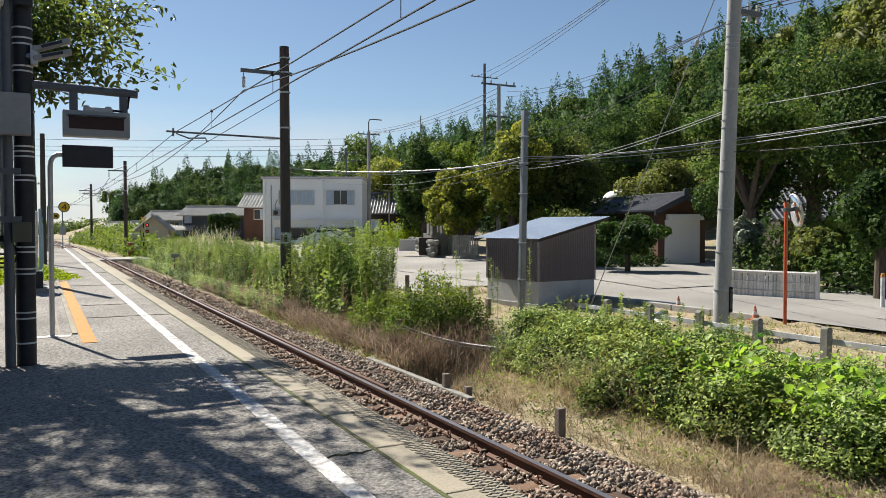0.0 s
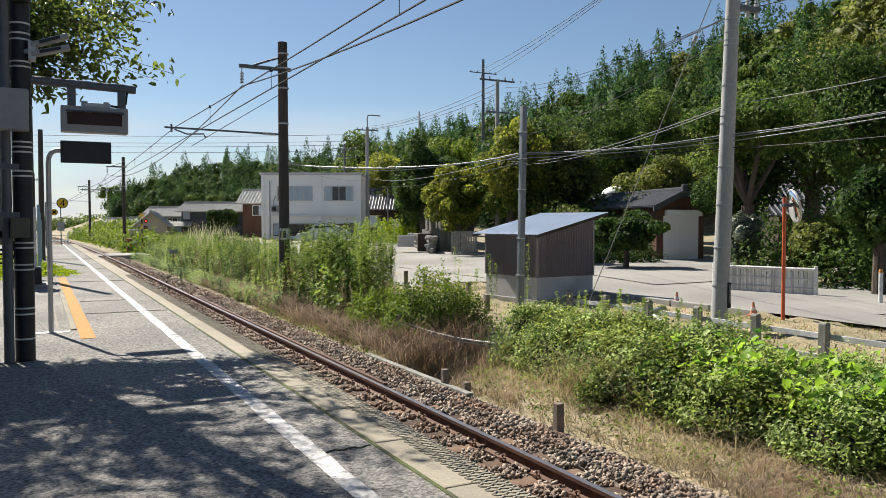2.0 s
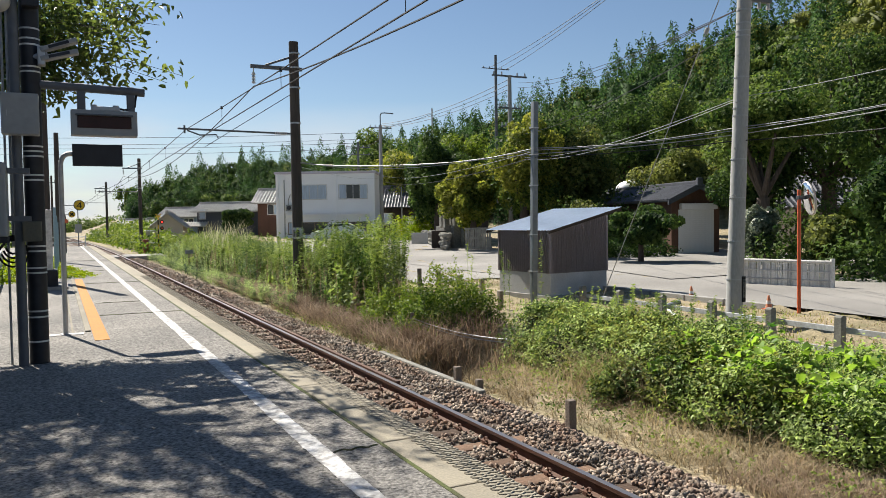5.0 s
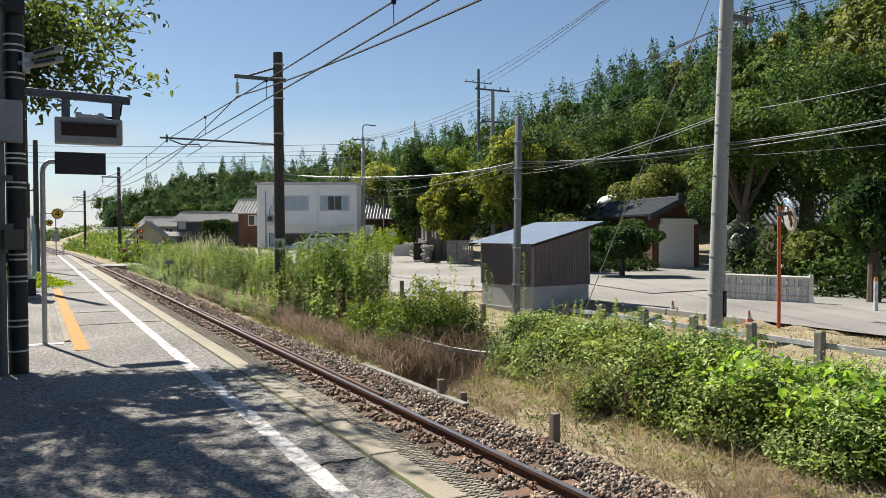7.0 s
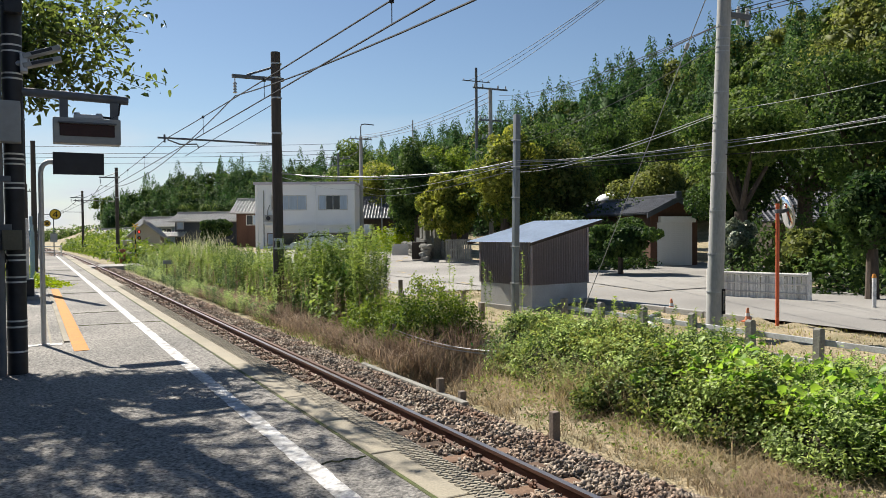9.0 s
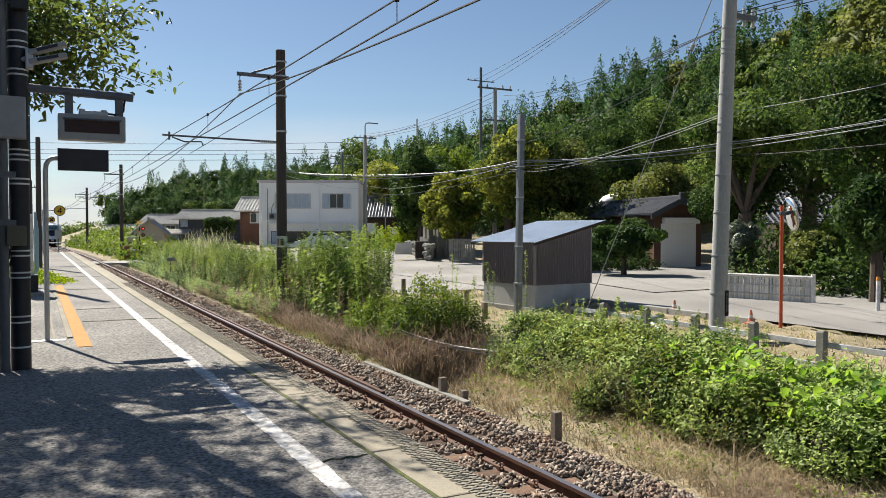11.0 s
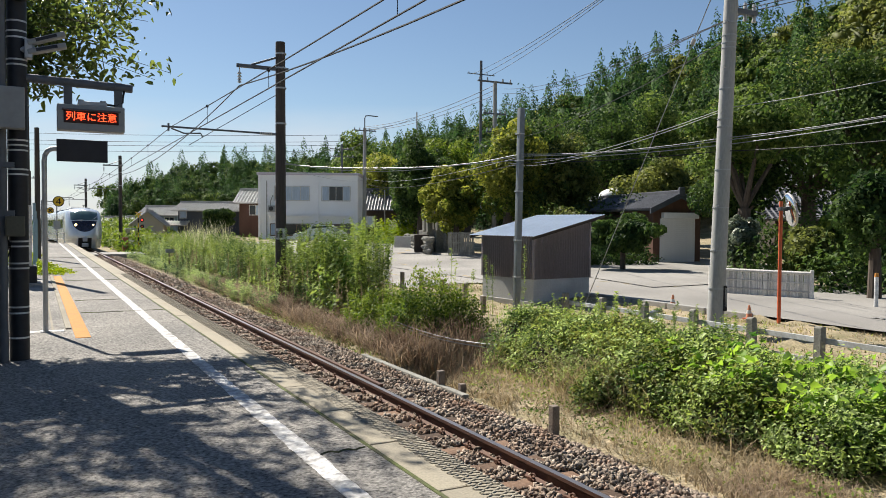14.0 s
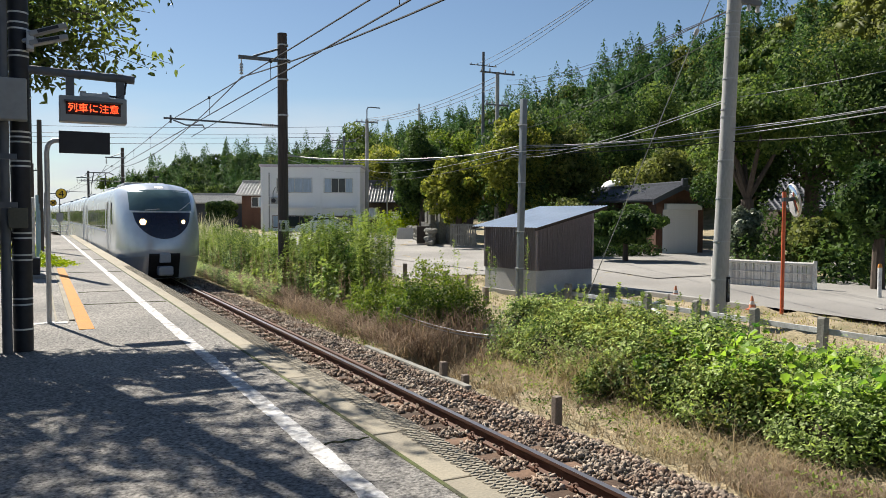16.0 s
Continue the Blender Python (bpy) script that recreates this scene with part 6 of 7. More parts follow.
def build_lead_car():
    t = thing("train_lead_car", (0, 0, 0), "silver-white express train lead car with lit headlamps", "train car", "cars of the train")
    bm = bmesh.new()
    n = 40
    rows = []
    for z, w, f in RINGS:
        ring = [bm.verts.new((-w, CAR, z))]
        for i in range(n + 1):
            a = -math.pi / 2 + math.pi * i / n
            x = w * math.copysign(abs(math.sin(a)) ** PLAN, math.sin(a))
            ring.append(bm.verts.new((x, f + ROUND * (1 - math.cos(a)), z)))
        ring.append(bm.verts.new((w, CAR, z)))
        rows.append(ring)
    for u, v in zip(rows, rows[1:]):
        for i in range(len(u) - 1):
            bm.faces.new((u[i], u[i + 1], v[i + 1], v[i]))
    bm.faces.new(rows[0]), bm.faces.new(rows[-1])
    bm.faces.new([r[0] for r in rows] + [r[-1] for r in rows][::-1])
    body = part("body", bm, M["train_skin"], t, "silver-white body shell", smooth=True)
    bm = bmesh.new()
    patch(bm, (-1.0, 1.0), lambda x: 2.42 + 0.03 * x * x, lambda x: 3.16 - 0.05 * x * x, 0.014)
    ws = part("windscreen", bm, M["screen_glass"], t, "green-tinted windscreen", smooth=True)
    bm = bmesh.new()
    patch(bm, (-0.92, 0.92), lambda x: 2.38 - 0.88 * (max(0.0, 1 - (x / 0.92) ** 2)) ** 0.55, lambda x: 2.382, 0.016, 33, 9)
    part("nose_mask", bm, mat("dark_violet_mask", (0.014, 0.013, 0.026), 0.18, 0.1, 5, 1, 0.0, spec=0.6), t, "dark bowl-shaped nose mask", smooth=True)
    bm = bmesh.new()
    patch(bm, (-0.98, 0.98), lambda x: 2.375, lambda x: 2.415, 0.02, 25, 3)
    part("silver_trim", bm, M["band"], t)
    for s in (-1, 1):
        bm = bmesh.new()
        cx, cz = s * 0.64, 2.06
        patch(bm, (cx - 0.17, cx + 0.17), lambda x: cz - 0.15 * math.sqrt(max(0.0, 1 - ((x - cx) / 0.17) ** 2)), lambda x: cz + 0.15 * math.sqrt(max(0.0, 1 - ((x - cx) / 0.17) ** 2)), 0.024, 13, 5)
        part("headlamp", bm, M["train_glass"], t, "headlamp lens")
        bm = bmesh.new()
        r = 0.10 if s < 0 else 0.065
        patch(bm, (cx - r, cx + r), lambda x: cz - r * math.sqrt(max(0.0, 1 - ((x - cx) / r) ** 2)), lambda x: cz + r * math.sqrt(max(0.0, 1 - ((x - cx) / r) ** 2)), 0.032, 13, 5)
        part("headlamp_bulb", bm, M["lamp"], t, "lit headlamp")
        bm = bmesh.new()
        x0, x1 = s * 0.55, s * 0.95
        pipe(bm, [(x0, skin(x0, 2.45) - 0.035, 2.45), ((x0 + x1) / 2, skin((x0 + x1) / 2, 2.58) - 0.035, 2.58), (x1, skin(x1, 2.72) - 0.035, 2.72)] if s > 0 else
             [(x0, skin(x0, 2.45) - 0.035, 2.45), (x0 + 0.2, skin(x0 + 0.2, 2.47) - 0.035, 2.47), (x0 + 0.45, skin(x0 + 0.45, 2.49) - 0.035, 2.49)], 0.014, 6)
        part("wiper", bm, M["band"], t)
        bm = bmesh.new()
        x = s * 1.382
        v = [bm.verts.new((x + s * 0.012, y, z)) for y, z in ((2.55, 1.95), (3.25, 1.95), (3.25, 2.72), (3.0, 2.72))]
        k = [bm.verts.new((q.co.x - s * 0.03, q.co.y, q.co.z)) for q in v]
        bm.faces.new(v), bm.faces.new(k)
        for i in range(4):
            bm.faces.new((v[i], v[(i + 1) % 4], k[(i + 1) % 4], k[i]))
        part("cab_window", bm, M["train_glass"], t, "triangular cab window")
        bm = bmesh.new()
        for yy in (3.42, 4.12):
            box(bm, min(x, x + s * 0.006), max(x, x + s * 0.006), yy, yy + 0.02, 0.8, 2.8)
        part("cab_door_seam", bm, M["train_grey"], t)
    bm = bmesh.new()
    patch(bm, (-0.13, 0.13), lambda x: 3.215, lambda x: 3.275, 0.016, 9, 3)
    part("top_lamp", bm, M["lamp_white"], t, "lit upper marker lamp")
    # skirt, coupler bay
    bm = bmesh.new()
    patch(bm, (-1.3, -0.58), lambda x: 0.86, lambda x: 0.9, 0.02, 13, 3)
    patch(bm, (0.58, 1.3), lambda x: 0.86, lambda x: 0.9, 0.02, 13, 3)
    part("skirt_ledge", bm, M["train_grey"], t)
    bm = bmesh.new()
    patch(bm, (-0.49, 0.49), lambda x: 0.18, lambda x: 1.02, 0.035, 17, 31)
    bay = part("coupler_bay", bm, M["under"], t, "black coupler opening")
    bm = bmesh.new()
    box(bm, -0.17, 0.17, -0.12, 0.3, 0.72, 1.02, 0.03)
    part("coupler_cover", bm, M["train_grey"], bay)
    bm = bmesh.new()
    box(bm, -0.23, 0.23, -0.28, 0.3, 0.30, 0.60, 0.05)
    part("coupler_head", bm, M["train_grey"], bay, "grey automatic coupler head")
    side_parts(t, 5.9, CAR, (5.0, 18.6))
    bogies(t, (3.6, 17.2))
    roof_gear(t, ((5.2, 3.2), (11.0, 3.0)))
    bm = bmesh.new()
    rod(bm, (0.1, 2.7, 3.5), (0.1, 2.7, 3.66), 0.03, 0.03)
    rod(bm, (0.0, 2.7, 3.66), (0.2, 2.7, 3.66), 0.025, 0.025)
    part("horn", bm, M["dark_steel"], t)
    bm = bmesh.new()
    box(bm, -1.2, 1.2, 5.6, 15.2, 0.3, 0.85, 0.05)
    part("under_equipment", bm, M["under"], t)
    return t


def build_middle_car(tail=False):
    t = thing("train_car", (0, 0, 0), "silver-white express train passenger car", "train car", "cars of the train")
    sec = [(-1.4, 0.3), (1.4, 0.3)] + [(w, z) for z, w, _ in RINGS[3:]] + [(-w, z) for z, w, _ in RINGS[3:][::-1]]
    bm = bmesh.new()
    prism(bm, sec, 0.35, CAR - 0.02)
    part("body", bm, M["train_skin"], t, "silver-white body shell", smooth=True)
    bm = bmesh.new()
    box(bm, -1.2, 1.2, 0.0, 0.35, 0.9, 3.3)
    part("gangway", bm, M["under"], t)
    side_parts(t, 2.4, CAR - 1.5, (1.5, 19.2))
    bogies(t, (3.4, 17.2))
    roof_gear(t, ((3.0, 3.0), (13.0, 3.0)))
    return t


lead_car = build_lead_car()
second_car = build_middle_car()
rear_cars = [second_car] + [copy_thing(second_car, Matrix()) for _ in range(4)]
# pantograph of the second car
bm = bmesh.new()
for s in (-1, 1):
    pipe(bm, [(s * 0.5, 8.0, 3.6), (s * 0.42, 9.2, 4.3), (s * 0.35, 8.2, 5.0)], 0.03, 6)
for y in (8.05, 8.35):
    pipe(bm, [(-0.85, y, 4.9), (-0.6, y, 5.02), (0.6, y, 5.02), (0.85, y, 4.9)], 0.025, 6)
box(bm, -0.6, 0.6, 7.8, 9.4, 3.5, 3.62)
part("pantograph", bm, M["dark_steel"], second_car)


# ---------- wires ----------
def build_wires():
    far = 112.0
    def cx(y):
        return centre(y) - 0.02
    # contact wire and messenger over the track, with droppers
    spans = [(-25.0, 24.9), (24.9, 74.0), (74.0, far), (far, 160.0)]
    wire("contact_wire", [[(cx(a + (b - a) * i / 10) , a + (b - a) * i / 10, 3.79) for i in range(11)] for a, b in spans], 0.012)
    wire("messenger_wire", [[(cx(a + (b - a) * i / 12) , a + (b - a) * i / 12, 4.30 - 0.26 * 4 * (i / 12) * (1 - i / 12)) for i in range(13)] for a, b in spans], 0.012)
    bm = bmesh.new()
    for a, b in spans[:3]:
        for k in range(1, 9):
            y = a + (b - a) * k / 9
            f = (y - a) / (b - a)
            rod(bm, (cx(y), y, 3.79), (cx(y), y, 4.30 - 1.04 * f * (1 - f)), 0.006, 0.006, 5)
            rod(bm, (cx(y), y, 4.27 - 1.04 * f * (1 - f)), (cx(y), y, 4.33 - 1.04 * f * (1 - f)), 0.03, 0.03, 8)
    tagged(part("droppers", bm, M["cable"]), "thin droppers between contact and messenger wire", "wire", kind="stuff")
    wire("feeder_wire", [sag((5.79, -25.0, 5.72), (5.79, 24.9, 5.72), 1.13, 20), sag((5.79, 24.9, 5.72), (5.46, 74, 5.64), 1.1, 20), sag((5.46, 74, 5.64), (centre(far) + 1.87, far, 5.5), 0.9)], 0.019)
    wire("stay_cable", [[(7.12, 24.9, 5.62), (5.2, 30.5, 4.3)]], 0.012, label="stay cable with insulators from the railway pole")
    # pale cables from pole to pole
    a, b, c, d = (7.2, 24.85, 3.30), (10.55, 16.05, 2.98), (12.12, 11.2, 3.0), (12.75, 4.0, 3.45)
    runs = []
    for k, (dz, dr) in enumerate(((0.0, 0.10), (0.09, 0.16), (0.14, 0.22))):
        up = Vector((0, 0, dz))
        runs += [sag(Vector(a) + up * 0.4, Vector(b) + up, dr * 1.6), sag(Vector(b) + up, Vector(c) + up, dr * 0.45), sag(Vector(c) + up, Vector(d) + up * 1.6, dr * 0.7)]
    wire("service_cables", runs, 0.009, M["cable_grey"], "pale bundled service cables between the poles")
    wire("low_cable", [sag((10.55, 16.05, 2.9), (12.12, 11.2, 2.88), 0.05), sag((12.12, 11.2, 2.88), (12.75, 4.0, 3.0), 0.12), sag((10.55, 16.05, 2.9), (27.03, 67.1, 5.1), 0.5)], 0.010, label="dark service cable between the poles")
    wire("house_cables", [sag((7.2, 24.85, 3.2), (27.03, 67.1, 5.4), 0.25), sag((10.55, 16.05, 3.05), (27.03, 67.1, 5.6), 0.45)], 0.007, M["cable_grey"], "pale cables to the houses")
    wire("upper_cable", [sag((12.2, 11.2, 3.74), (12.9, 2.0, 4.6), 0.25), sag((12.2, 11.2, 3.74), (24.6, 40.3, 5.2), 0.5), sag((12.2, 11.2, 3.70), (24.6, 40.3, 5.1), 0.55)], 0.008, M["cable_grey"], "pale upper cable strung between poles")
    wire("power_lines", [sag((12.34 + dx, 11.2, z), (24.7 + dx, 40.4, z2), 0.45) for dx, z, z2 in ((0.1, 5.2, 6.4), (0.3, 5.7, 8.6), (0.5, 5.75, 9.3), (0.6, 5.8, 9.6))], 0.010)
    wire("power_lines_near", [sag((12.34 + dx, 11.2, 5.75), (13.4 + dx, -6, 6.4), 0.3) for dx in (0.1, 0.35, 0.6)], 0.010)
    wire("high_lines", [sag((45.9 + dx, 78.0, 18.6), (22.0 + dx, 12.0, 15.0 + dx), 0.8) for dx in (-1.2, 0.0, 1.2)], 0.022)
    wire("lane_lines", [sag((27.1, 67.3, 10.0 + k * 0.15), (24.7, 40.4, 9.2 + 0.3 * k), 0.5) for k in range(3)] + [sag((27.1, 67.3, 10.0), (32.7, 67.9, 11.6), 0.2), sag((29.8, 80.6, 9.6), (27.1, 67.3, 9.0), 0.3)], 0.018)
    wire("cross_lines", [sag((-24, 96, z), (29.8, 80.6, z + 0.4), 0.5) for z in (8.9, 9.5, 9.9, 10.6)], 0.022)


def build_far_poles():
    build_small_pole("lane_pole", 27.1, 67.3, 0.0, 10.2, 0.20, M["pole_concrete"], ((9.9, 1.1),), True, "concrete lane pole with a street lamp bracket")
    build_small_pole("street_pole", 24.65, 40.35, -0.2, 10.0, 0.15, M["pole_concrete"], ((9.9, 1.2), (8.0, 0.8), (6.9, 0.6)))
    build_small_pole("line_tower", 45.8, 78.1, 6.0, 20.2, 0.20, M["slate_paint"], ((18.6, 1.8),), False, "tall thin line pole standing on the wooded hill")
    build_small_pole("thin_mast", 32.7, 67.9, 0.0, 12.1, 0.09, M["galv"], ((8.2, 0.8),))
    build_small_pole("lattice_pole", 29.8, 80.6, 0.0, 10.0, 0.16, M["slate_paint"], ((9.4, 1.4), (8.6, 1.4)))
    build_small_pole("garden_pole", 29.6, 68.4, 0.0, 4.6, 0.07, M["galv"])
    build_small_pole("timber_post", 0.14, 33.0, 0.0, 4.9, 0.11, M["timber_pole"], (), False, "dark timber pole beside the platform")
    build_small_pole("tarred_pole", -0.17, 22.0, 0.0, 5.6, 0.12, M["timber_pole"], (), False, "thick dark timber pole beside the platform")
    for y, x in ((62, 1.0), (95, 0.9), (125, -0.4), (150, -1.6), (180, -4.0), (215, -7.5)):
        build_small_pole("lineside_pole", x - 1.2 if y > 70 else x - 2.4, y, -1.1, 6.8, 0.13, M["timber_pole"], ((6.0, 0.7),), False, "dark lineside pole in the distance")
    # round sign on the street pole
    t = thing("round_sign", (24.6, 40.2, 2.4), "small round road sign on a bracket", "road sign")
    bm = bmesh.new()
    rod(bm, (23.75, 40.0, 2.55), (23.75, 40.04, 2.55), 0.3, 0.3, 24)
    part("disc", bm, M["band"], t)
    bm = bmesh.new()
    rod(bm, (23.75, 39.99, 2.55), (23.75, 40.0, 2.55), 0.2, 0.2, 24)
    part("red_disc", bm, M["red_paint"], t)
    bm = bmesh.new()
    rod(bm, (23.75, 40.1, 2.55), (24.65, 40.3, 2.55), 0.03)
    part("bracket", bm, M["galv"], t)


# ---------- fences, posts and lineside things ----------
def build_fence():
    posts = [(10.93, 8.05 + 1.325 * k) for k in range(-4, 6)]
    f = thing("concrete_fence", (10.93, 8.05, -0.9), "low fence of round-topped concrete posts and pale rails", "fence")
    bm = bmesh.new()
    prism(bm, [(-0.062, -1.0), (0.062, -1.0), (0.062, -0.03), (0.04, -0.006), (0.0, 0.0), (-0.04, -0.006), (-0.062, -0.03)], -0.06, 0.06)
    first = part("post", bm, M["greypost"])
    first.parent = f
    for k, (x, y) in enumerate(posts):
        ob = first if k == 0 else link("post", first.data, f)
        ob.location = (x - 10.93, y - 8.05, -0.165 + 0.9)
        ob.rotation_euler = (0.02 * math.sin(k * 2.3), 0.03 * math.cos(k * 1.7), 0.05 * math.sin(k * 3.1))
    for (x, y), (x2, y2) in zip(posts, posts[1:]):
        for z in (-0.40, -0.74):
            bm = bmesh.new()
            box(bm, x - 0.02 + 0.08, x + 0.02 + 0.08, y - 0.02, y2 + 0.02, z - 0.045, z + 0.045, 0.006)
            part("rail", bm, M["pale_rail"], f)
    g = thing("timber_fence", (10.2, 18, -0.9), "low weathered fence posts with thin rails", "fence")
    for x, y, zt in ((10.1, 17.0, -0.42), (10.12, 18.0, -0.17), (10.27, 19.55, -0.17), (10.4, 21.2, -0.15), (10.5, 22.8, -0.15)):
        bm = bmesh.new()
        box(bm, x - 0.055, x + 0.055, y - 0.055, y + 0.055, float(land(x, y)) - 0.1, zt, 0.012)
        part("post", bm, M["post"], g)
    for z in (-0.36, -0.62):
        bm = bmesh.new()
        box(bm, 10.13, 10.17, 18.0, 21.2, z - 0.03, z + 0.03)
        for v in bm.verts:
            v.co.x += (v.co.y - 18) * 0.085
        part("rail", bm, M["greypost"], g)
    for x, y, h in ((5.6, 7.72, 0.36), (5.62, 10.75, 0.27), (5.7, 10.2, 0.16)):
        t = thing("marker_post", (x, y, -1.2), "short weathered concrete marker post beside the ballast", "marker post", "marker posts")
        bm = bmesh.new()
        box(bm, x - 0.05, x + 0.05, y - 0.05, y + 0.05, -1.4, -1.16 + h, 0.012)
        part("post", bm, M["post"], t)
    t = thing("rope_barrier", (7.4, 14.0, -0.9), "two sagging pale ropes between short posts", "rope barrier")
    bm = bmesh.new()
    for dz in (0, -0.06):
        pipe(bm, sag((6.75, 15.0, -0.66 + dz), (7.9, 12.2, -0.85 + dz), 0.12), 0.011, 5)
    part("rope", bm, M["cable_grey"], t)
    for p in ((6.75, 15.0), (7.9, 12.2)):
        bm = bmesh.new()
        rod(bm, (*p, -1.3), (*p, -0.55), 0.04)
        part("post", bm, M["post"], t)
    # pipe and drain ends at the verge
    t = thing("drain_pipe", (12.6, 13.5, -0.6), "pale drain pipe lying on the verge", "pipe")
    bm = bmesh.new()
    pipe(bm, [(13.2, 14.0, -0.62), (12.4, 13.6, -0.66), (11.9, 12.6, -0.78)], 0.06, 10)
    part("pipe", bm, M["galv"], t)
    s = thing("white_post", (18.7, 12.0, -0.5), "short white delineator post with an orange cap", "road post")
    bm = bmesh.new()
    rod(bm, (18.2, 11.9, -0.6), (18.2, 11.9, 0.18), 0.05, 0.05, 14)
    part("post", bm, M["band"], s)
    bm = bmesh.new()
    rod(bm, (18.2, 11.9, 0.18), (18.2, 11.9, 0.27), 0.055, 0.04, 14)
    part("cap", bm, M["orange"], s)


def build_bamboo_fence():
    a, b = Vector((17.75, 16.75, -0.5)), Vector((18.55, 13.95, -0.5))
    f = thing("bamboo_fence", a, "weathered grey bamboo slat fence with three rails", "fence")
    w = (b - a).normalized()
    n = 74
    bm = bmesh.new()
    rod(bm, (0, 0, -0.1), (0, 0, 0.62), 0.022, 0.022, 8)
    first = part("slat", bm, M["bamboo"])
    first.parent = f
    rng = random.Random(12)
    for k in range(n):
        ob = first if k == 0 else link("slat", first.data, f)
        ob.location = (b - a) * (k / (n - 1)) + Vector((0, 0, rng.uniform(-0.03, 0.0)))
        ob.rotation_euler = (rng.uniform(-0.03, 0.03), rng.uniform(-0.03, 0.03), rng.uniform(0, 3))
    off = Vector((w.y, -w.x, 0)) * -0.04
    for z, r in ((0.12, 0.016), (0.36, 0.016), (0.63, 0.045)):
        bm = bmesh.new()
        rod(bm, a - off + Vector((0, 0, z)), b - off + Vector((0, 0, z)), r, r, 10)
        part("rail", bm, M["bamboo"], f)
    for p in (a, b):
        bm = bmesh.new()
        rod(bm, p - Vector((0, 0, 0.2)), p + Vector((0, 0, 0.72)), 0.06, 0.055, 12)
        part("post", bm, M["bamboo"], f)


def build_lane():
    # garden wall, stacked stones, gate, gravestones, hedge
    w = thing("garden_wall", (25.6, 54.0, 0), "low cream garden wall beside the lane", "wall")
    bm = bmesh.new()
    vs = box(bm, 0, 4.0, 0, 0.25, -0.6, 1.35, 0.03, pose(24.3, 57.0, -0.2, 0, 0, -62))
    part("wall", bm, M["cream"], w)
    rng = random.Random(5)
    s = thing("stone_wall", (21.5, 44.0, -0.3), "rough stacked boulder wall with dry plants", "stone wall")
    for k in range(120):
        r = rng.uniform(0.13, 0.27)
        f = rng.random()
        bm = bmesh.new()
        bmesh.ops.create_icosphere(bm, subdivisions=2, radius=r)
        for v in bm.verts:
            v.co *= 1 + 0.45 * noise.noise(v.co * 5 + Vector((k, 0, 0)))
            v.co.z *= 0.8
        bmesh.ops.translate(bm, verts=bm.verts, vec=(24.6 - 4.2 * f + rng.uniform(-0.2, 0.2), 52.6 - 12.0 * f, rng.choice((-0.2, 0.05, 0.3, 0.5))))
        part("boulder", bm, M["stone"], s)
    g = thing("slat_gate", (20.6, 37.4, -0.3), "grey weathered slatted timber gate panel", "gate")
    for k in range(11):
        bm = bmesh.new()
        vs = box(bm, 0.13 * k, 0.13 * k + 0.10, 0, 0.03, 0.02, 1.25, 0.004, pose(20.05, 37.6, -0.3, 0, 0, -25))
        part("slat", bm, M["greypost"], g)
    for z in (0.12, 0.65, 1.15):
        bm = bmesh.new()
        box(bm, -0.04, 1.46, -0.03, 0.0, z, z + 0.07, 0.0, pose(20.05, 37.6, -0.3, 0, 0, -25))
        part("rail", bm, M["greypost"], g)
    h = thing("old_hearth", (20.0, 40.0, -0.3), "dark box shelter with a pale sheet beside it", "shelter")
    bm = bmesh.new()
    box(bm, 0, 0.9, 0, 0.7, 0, 1.05, 0.02, pose(20.3, 42.4, -0.3, 0, 0, -25))
    part("box", bm, M["wood_dark"], h)
    bm = bmesh.new()
    box(bm, -1.0, 0, -0.2, -0.16, 0.2, 0.9, 0.0, pose(20.3, 42.9, -0.2, 12, 0, -25))
    part("sheet", bm, M["galv"], h)
    for k in range(7):
        x, y = 21.6 + 0.5 * (k % 4) + 0.2 * (k // 4), 43.0 + 0.9 * (k // 4) - 0.3 * (k % 4)
        t = thing("gravestone", (x, y, 0), "grey upright gravestone on a stepped base", "gravestone", "gravestones")
        bm = bmesh.new()
        box(bm, x - 0.32, x + 0.32, y - 0.32, y + 0.32, -0.4, 0.9 + 0.1 * (k % 3), 0.02)
        part("base", bm, M["stone"], t)
        bm = bmesh.new()
        box(bm, x - 0.16, x + 0.16, y - 0.16, y + 0.16, 0.9, 1.9 + 0.25 * (k % 3), 0.03)
        part("stone", bm, M["stone"], t)
    thicket("yellow_hedge", "clipped yellow-green hedge on the garden wall", "lime", [(24.4, 53.6, 0.9, 0.9, 1.9), (25.0, 52.4, 0.8, 0.9, 1.9), (23.8, 55.0, 0.8, 0.9, 1.7)], 0.2, 81, 190)
    thicket("garage_hedge", "clipped dark shrubs beside the garage", "dark", [(25.2, 28.4, 1.0, 0.9, 0.95), (23.9, 28.9, 1.0, 1.0, 0.9), (22.4, 29.3, 1.1, 1.0, 1.4)], 0.13, 82, 420)
    thicket("shade_bushes", "dense dark shrubs under the roadside trees", "dark", [(21.2, 15.2, 1.0, 1.2, 1.3), (22.0, 12.6, 1.2, 1.4, 1.4), (21.5, 10.2, 1.2, 1.6, 1.6), (20.6, 17.8, 0.9, 1.0, 1.4), (24.5, 15.0, 1.5, 2.0, 2.2),
                                                                      (25.8, 21.9, 1.1, 1.2, 2.2), (26.5, 18.5, 2.2, 2.5, 3.0), (29, 33, 2.5, 3, 3.2), (24.2, 33.0, 2.2, 2.4, 2.6)], 0.17, 83, 210)
    b = thing("notice_board", (26.9, 58.2, 0), "white notice board on short legs by the lane", "notice board")
    bm = bmesh.new()
    box(bm, 0, 1.9, 0, 0.06, 0.8, 1.9, 0.01, pose(25.8, 58.8, -0.2, 0, 0, -27))
